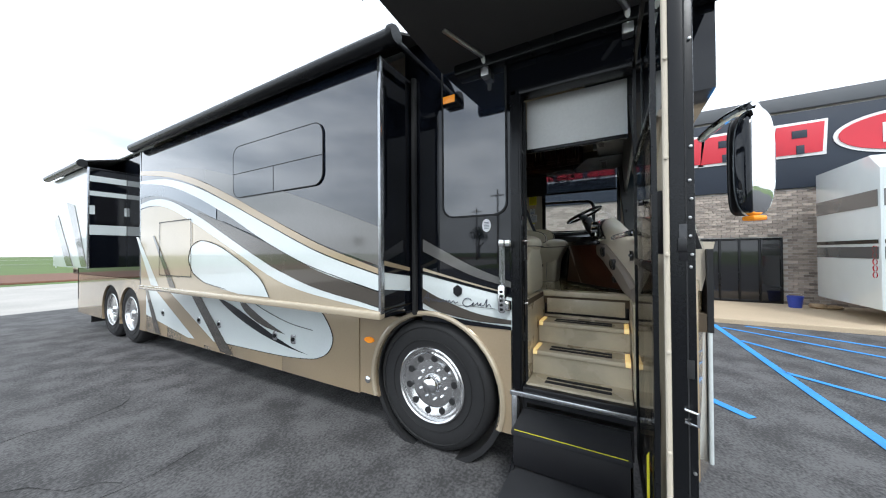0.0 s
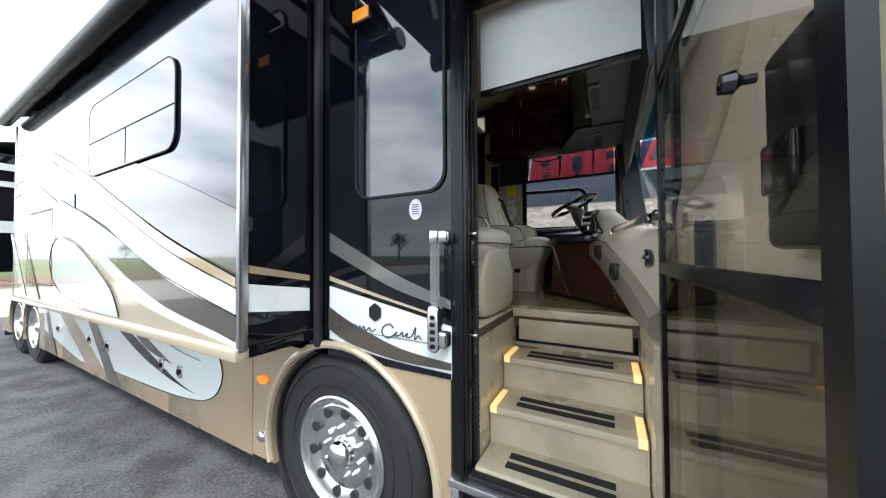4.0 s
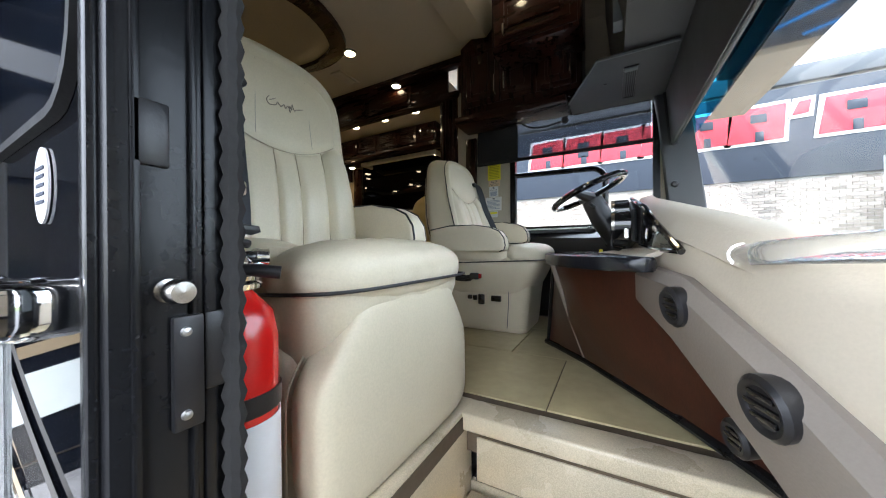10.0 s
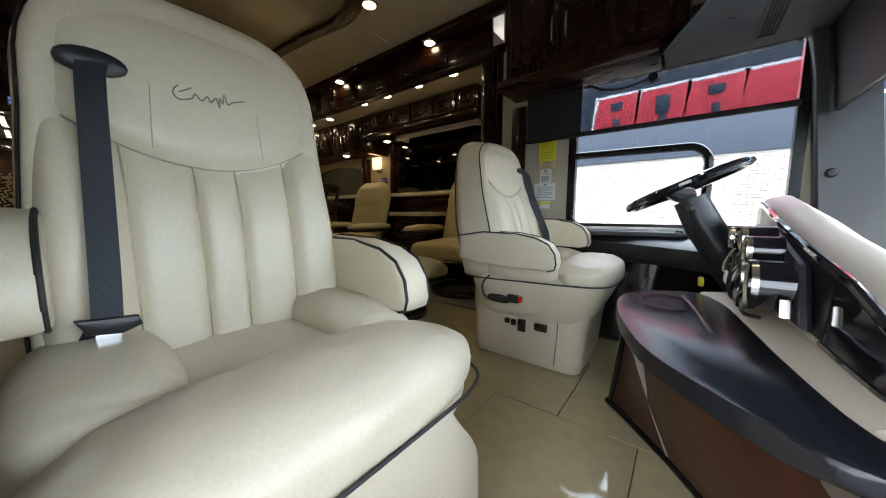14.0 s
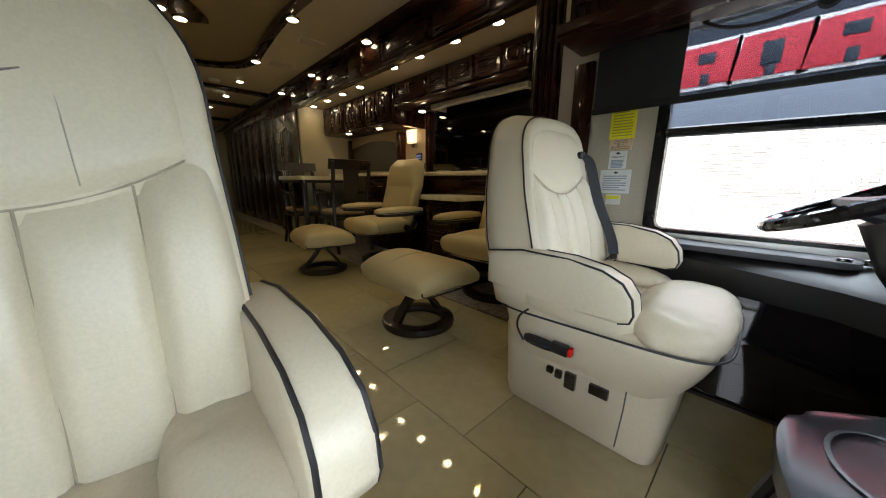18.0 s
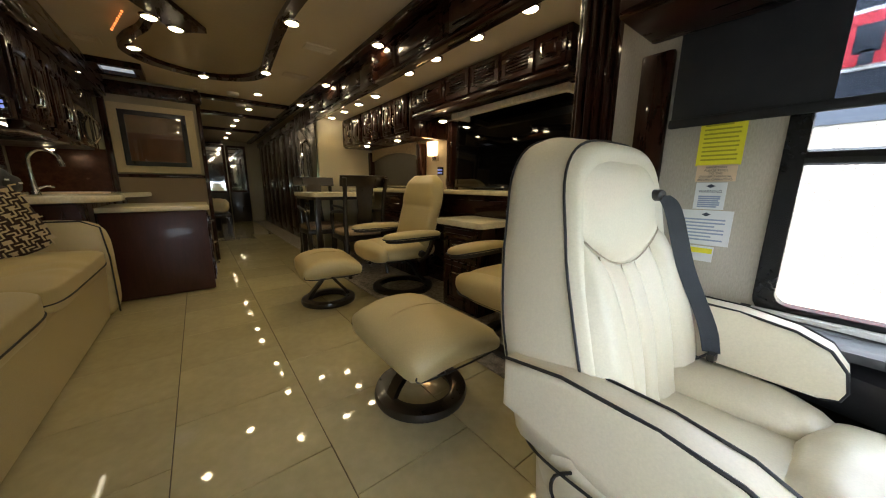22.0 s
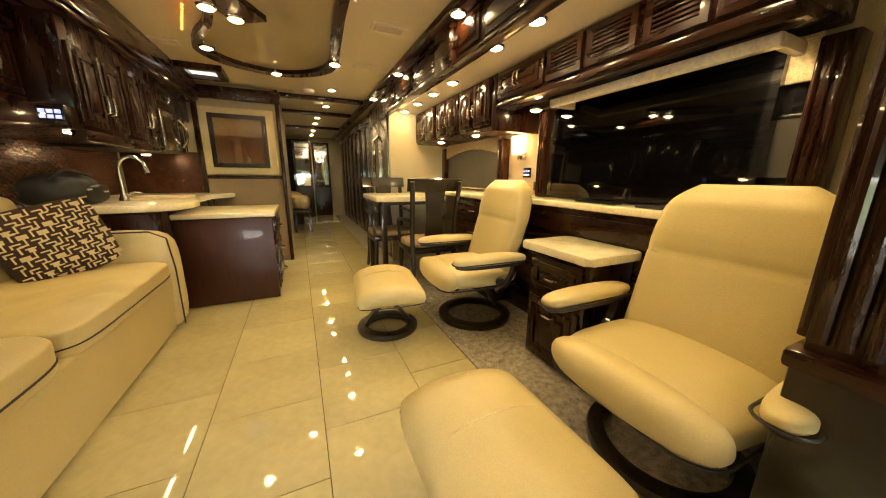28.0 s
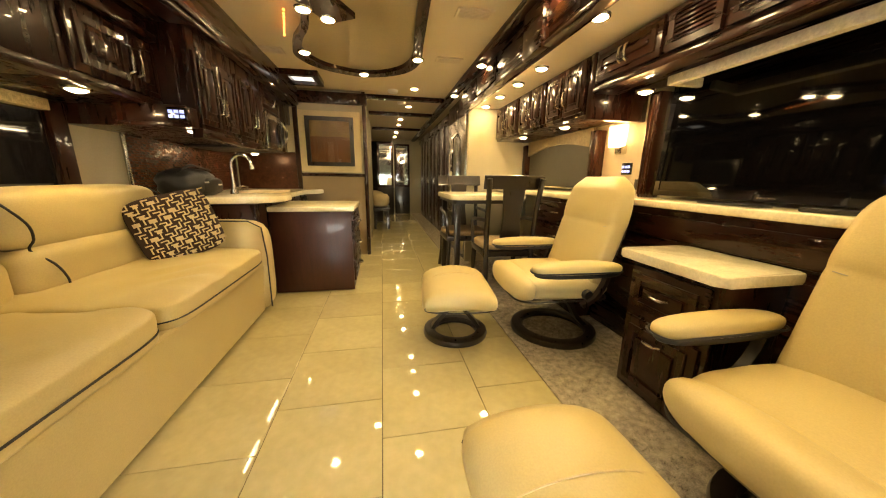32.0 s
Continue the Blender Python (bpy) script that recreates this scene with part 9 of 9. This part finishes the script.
# ---- picture ----
pc = thing("framed_picture", "large framed abstract print under glass", "picture", at=(0.67, 5.58, 2.65))
part("mat", box(0.345, 1.03, 5.560, 5.598, 2.30, 2.985, 0.004), mat("cream_linen_mat", (0.62, 0.52, 0.33), 0.7, 0, 0.1), pc, "cream outer frame")
part("frame", frame_of([(0.42, 2.37), (0.955, 2.37), (0.955, 2.92), (0.42, 2.92)], [(0.465, 2.415), (0.91, 2.415), (0.91, 2.875), (0.465, 2.875)], "y", 5.535, 5.56), DARKWOOD, pc, "dark wood frame")
part("print_low", box(0.465, 0.91, 5.552, 5.559, 2.415, 2.70), PICTURE, pc, "rust abstract field", smooth=0)
part("print_high", box(0.465, 0.91, 5.552, 5.559, 2.70, 2.875), PICTURE2, pc, "pale gold abstract field", smooth=0)
part("glazing", box(0.465, 0.91, 5.546, 5.549, 2.415, 2.875), pane_mat("picture_glass", (0.92, 0.92, 0.90), 0.07), pc, "picture glass", smooth=0)

# ---- dinette ----
tbl = thing("dinette_table", "cream-topped dinette table extending from the counter", "table", at=(2.3, 4.4, FLOOR))
part("top", prism(rounded(1.86, 2.565, 4.20, 4.95, 0.06), "z", 2.062, 2.105, 0.008), QUARTZTOP, tbl)
part("edge", prism(rounded(1.88, 2.56, 4.22, 4.93, 0.05), "z", 2.03, 2.061), DARKWOOD, tbl, "dark apron")
for x, y in ((1.93, 4.27), (1.93, 4.88)):
    part("leg", box(x - 0.025, x + 0.025, y - 0.025, y + 0.025, FLOOR + 0.0065, 2.03, 0.006), DARKWOOD, tbl)


def dining_chair(at, turn):
    t = thing("dining_chair", "dark espresso dining chair with a mosaic cloth seat", "chair", "dinette chairs")
    part("seat", cushion(0, 0, 0.44, 0.44, 0.42, 0.07, 4, 8, 0.15), SEATCLOTH, t, "patterned seat pad", smooth=180)
    part("seat_frame", box(-0.215, 0.215, -0.20, 0.20, 0.36, 0.41, 0.01), DARKWOOD, t)
    for sx in (-1, 1):
        part("leg", tube(curve([(sx * 0.19, -0.18, 0.37), (sx * 0.195, -0.19, 0.18), (sx * 0.20, -0.21, 0.004)], 6), [0.022] * 3 + [0.018] * 4, 8), DARKWOOD, t)
        part("leg", tube(curve([(sx * 0.19, 0.19, 0.38), (sx * 0.19, 0.21, 0.2), (sx * 0.20, 0.27, 0.004)], 6), [0.022] * 3 + [0.018] * 4, 8), DARKWOOD, t)
        part("back_post", tube(curve([(sx * 0.19, 0.19, 0.38), (sx * 0.195, 0.20, 0.60), (sx * 0.20, 0.235, 0.82), (sx * 0.21, 0.27, 0.98)], 9), 0.021, 8), DARKWOOD, t)
        part("arm", tube(curve([(sx * 0.20, 0.21, 0.66), (sx * 0.225, 0.02, 0.65), (sx * 0.225, -0.14, 0.63), (sx * 0.215, -0.18, 0.56), (sx * 0.20, -0.18, 0.40)], 16), 0.016, 8), DARKWOOD, t, "curved arm")
    part("crest_rail", slab_of([[(x, 0.262 + 0.03 * (x / 0.24) ** 2 * -1 + dy, z) for x in np.linspace(-0.24, 0.24, 11)] for z, dy in ((0.90, -0.012), (0.94, -0.004), (1.0, 0.01))], 0.025), DARKWOOD, t, "curved crest rail", smooth=60)
    part("splat", slab_of([[(w * (0.07 + 0.02 * abs(k - 4) / 4), 0.19 + 0.05 * k / 8, 0.42 + 0.50 * k / 8) for w in (-1, -0.3, 0.3, 1)] for k in range(9)], 0.014), DARKWOOD, t, "broad back splat", smooth=60)
    t.matrix_basis = pose(*at, 0, 0, turn)
    return t


dining_chair((2.27, 4.05, FLOOR + 0.004), 178)
dining_chair((2.10, 4.72, FLOOR + 0.004), 0)

# ---- refrigerator and hall ----
rf = thing("refrigerator", "stainless french-door refrigerator beside the hall", "refrigerator", at=(2.55, 5.65, FLOOR))
part("body", box(2.28, 2.955, 5.16, 6.14, FLOOR + 0.006, 2.98), BLACKABS, rf, smooth=0)
for y0, y1, p in ((5.18, 5.645, 5.61), (5.655, 6.12, 5.69)):
    d_ = part("door", box(2.22, 2.28, y0, y1, 1.93, 2.96, 0.012), STAINLESS, rf, "stainless upper door")
    part("handle", tube([(2.22, p, 2.0), (2.17, p, 2.06), (2.16, p, 2.4), (2.17, p, 2.74), (2.22, p, 2.8)], 0.013, 8), CHROME, d_, "long bowed handle")
d_ = part("freezer_drawer", box(2.22, 2.28, 5.18, 6.12, 1.32, 1.91, 0.012), STAINLESS, rf, "stainless freezer drawer")
part("handle", tube([(2.22, 5.3, 1.83), (2.17, 5.36, 1.83), (2.16, 5.65, 1.83), (2.17, 5.94, 1.83), (2.22, 6.0, 1.83)], 0.013, 8), CHROME, d_, "long bowed handle")
part("surround", frame_of([(5.11, FLOOR + 0.005), (6.2, FLOOR + 0.005), (6.2, 3.19), (5.11, 3.19)], [(5.17, FLOOR + 0.01), (6.13, FLOOR + 0.01), (6.13, 2.97), (5.17, 2.97)], "x", 2.235, 2.30), WOOD, rf, "dark cherry surround")
for k in range(4):
    hc = thing("hall_cabinet", "tall dark cherry hall cabinet with mirrored door", "cabinet", "hall cabinets", at=(2.6, 6.6 + 0.92 * k, FLOOR))
    y0 = 6.22 + 0.94 * k
    part("body", box(2.30, 2.955, y0, y0 + 0.93, FLOOR + 0.006, 3.19, 0.006), WOOD, hc)
    raised_door(hc, "x", 2.30, y0 + 0.03, y0 + 0.46, 1.36, 3.1, -1, WOOD, (y0 + 0.42, 2.2, 0.12))
    raised_door(hc, "x", 2.30, y0 + 0.47, y0 + 0.90, 1.36, 3.1, -1, WOOD, (y0 + 0.51, 2.2, 0.12))
    part("crown", box(2.24, 2.31, y0, y0 + 0.93, 3.06, 3.17, 0.02), WOODH, hc)
for k in range(2):
    md = thing("mirrored_door", "tall mirrored wardrobe door in a dark wood frame", "mirror", "mirrored doors", at=(1.3 + 0.4 * k, 10.1, FLOOR))
    x0 = 1.16 + 0.44 * k
    yy = 9.9 + 0.25 * k
    part("frame", frame_of([(x0, 2.0), (x0 + 0.40, 2.0), (x0 + 0.40, 3.1), (x0, 3.1)], [(x0 + 0.05, 2.05), (x0 + 0.35, 2.05), (x0 + 0.35, 3.05), (x0 + 0.05, 3.05)], "y", yy, yy + 0.03), WOOD, md)
    part("mirror", box(x0 + 0.05, x0 + 0.35, yy + 0.012, yy + 0.02, 2.05, 3.05), CHROME, md, "mirror glass", smooth=0)
    part("lower_panel", box(x0, x0 + 0.40, yy, yy + 0.05, FLOOR + 0.006, 2.0, 0.006), DARKWOOD, md, "dark lower panel")
bd = thing("bed", "bed end with a tan blanket at the end of the hall", "bed", at=(0.85, 9.2, FLOOR))
part("frame", box(0.12, 1.28, 8.6, 10.6, FLOOR + 0.004, 1.55, 0.02), DARKWOOD, bd)
part("mattress", cushion(0.7, 9.6, 1.72, 1.18, 2.1, 0.36, 6, 9, 0.05, 0.01, 2), LINEN, bd, "tan blanket", smooth=180)
hb = thing("hall_bench", "low dark bench with a draped blanket in the hall", "bench", at=(1.2, 7.9, FLOOR))
part("seat", box(1.09, 1.40, 7.6, 8.2, 1.62, 1.68, 0.01), DARKWOOD, hb)
for x, y in ((1.12, 7.63), (1.37, 7.63), (1.12, 8.17), (1.37, 8.17)):
    part("leg", box(x - 0.02, x + 0.02, y - 0.02, y + 0.02, FLOOR + 0.001, 1.62), DARKWOOD, hb, smooth=0)
part("blanket", cushion(1.24, 7.88, 1.80, 0.30, 0.52, 0.26, 3, 8, 0.0, 0.03, 4), LINEN, hb, "folded tan blanket", smooth=180)

# ---- pieces: floor tiles, mosaic, bricks ----


def shared(bm, name, material, bev=True):
    me = bpy.data.meshes.new(name)
    bmesh.ops.recalc_face_normals(bm, faces=bm.faces)
    bm.to_mesh(me)
    bm.free()
    me.materials.append(material)
    return me


def lay(name, me, par, at):
    ob = new(name, me)
    ob.location = at
    ob.parent = par
    return ob


fl = bpy.data.objects["floor"]
TW, TL = 0.444, 0.452
tile_cache = {}
for i in range(-3, 3):
    x0, x1 = max(1.242 + TW * i, 0.06), min(1.242 + TW * (i + 1), 2.035)
    if x1 - x0 < 0.04:
        continue
    off = 2.575 if i % 2 == 0 else 2.80
    for j in range(-8, 19):
        y0, y1 = off + TL * j, off + TL * (j + 1)
        y0, y1 = max(y0, -0.255), min(y1, 11.3)
        if y1 - y0 < 0.03:
            continue
        runs = [(x0, x1, y0, y1)]
        if y0 < 0.81 and x0 < 0.765:
            runs = []
            if x1 > 0.80:
                runs.append((0.765, x1, y0, min(y1, 0.805)))
            if y1 > 0.84:
                runs.append((x0, x1, 0.805, y1))
        for a, b_, c, d in runs:
            key = (round(b_ - a, 3), round(d - c, 3))
            if key not in tile_cache:
                w, l = key[0] / 2 - 0.0016, key[1] / 2 - 0.0016
                tile_cache[key] = shared(box(-w, w, -l, l, -0.003, 0.003, 0.0012, 1), "tile", TILE)
            lay("tile", tile_cache[key], fl, ((a + b_) / 2, (c + d) / 2, FLOOR - 0.003))
sheet = bpy.data.objects["backsplash_bed"]
mos = shared(box(0, 0.004, -0.024, 0.024, -0.0075, 0.0075, 0.0012, 1), "mosaic_tile", MOSAIC)
rm = random.Random(3)
for j in range(23):
    for i in range(13):
        lay("mosaic_tile", mos, sheet, (SX + 0.0665, 4.03 + 0.051 * i + (0.025 if j % 2 else 0), 2.115 + 0.0172 * j))
vs, fs = [], []
for j in range(23):
    for i in range(13, 30):
        y, z, h = 4.03 + 0.051 * i + (0.025 if j % 2 else 0), 2.115 + 0.0172 * j, 0.003 + 0.002 * rm.random()
        k = len(vs)
        vs += [(SX + 0.0665 + h, y + a, z + b_) for a, b_ in ((-0.024, -0.0075), (0.024, -0.0075), (0.024, 0.0075), (-0.024, 0.0075))]
        fs.append((k, k + 1, k + 2, k + 3))
me = bpy.data.meshes.new("mosaic_rest")
me.from_pydata(vs, [], fs)
me.materials.append(MOSAIC)
o = new("mosaic_rest", me)
o.parent = sheet
tagged(o, kind="stuff")

wallp = [c for c in bld.children if c.name.split(".")[0] == "wall"][0]
BW, BH = 0.20, 0.075
bk = shared(box(-0.02, 0.02, -BW / 2 + 0.006, BW / 2 - 0.006, -BH / 2 + 0.006, BH / 2 - 0.006, 0.004, 1), "brick", BRICK)
count = 0
vs, fs = [], []
for j in range(74):
    z = 0.14 + BH * j
    for i in range(125):
        y = 8 - BW * i + (BW / 2 if j % 2 else 0)
        if 3.25 < z < 5.4 and -12 < y < 4.45:
            continue
        if -3.95 < y < -2.02 and z < 2.0:
            continue
        if -4.9 < y < -1.6 and 0.1 < z < 3.25 and count < 290 and (i + j) % 2 == 0:
            o = lay("brick", bk, wallp, (10.06, y, z))
            o.matrix_parent_inverse = Matrix.Identity(4)
            count += 1
            continue
        k = len(vs)
        a, b_, x = BW / 2 - 0.006, BH / 2 - 0.006, 10.035 + 0.008 * rm.random()
        vs += [(x, y - a, z - b_), (x, y + a, z - b_), (x, y + a, z + b_), (x, y - a, z + b_), (10.06, y - a - 0.004, z - b_ - 0.004), (10.06, y + a + 0.004, z - b_ - 0.004), (10.06, y + a + 0.004, z + b_ + 0.004), (10.06, y - a - 0.004, z + b_ + 0.004)]
        fs += [(k, k + 1, k + 2, k + 3)] + [(k + q, k + (q + 1) % 4, k + 4 + (q + 1) % 4, k + 4 + q) for q in range(4)]
me = bpy.data.meshes.new("brickwork")
me.from_pydata(vs, [], fs)
BRICKREST = mat("grey_brick_rest", (0.36, 0.31, 0.27), 0.9, 0, 0.2, 6, 60, 0.3)
bn = BRICKREST.node_tree.nodes
bl_ = BRICKREST.node_tree.links
ge, mr = bn.new("ShaderNodeNewGeometry"), bn.new("ShaderNodeMapRange")
mr.inputs["To Min"].default_value, mr.inputs["To Max"].default_value = 0.75, 1.25
bl_.new(ge.outputs["Random Per Island"], mr.inputs["Value"])
bl_.new(mr.outputs[0], [n for n in bn if n.type == "HUE_SAT"][0].inputs["Value"])
me.materials.append(BRICKREST)
o = new("brickwork", me)
o.parent = wallp
tagged(o, kind="stuff")
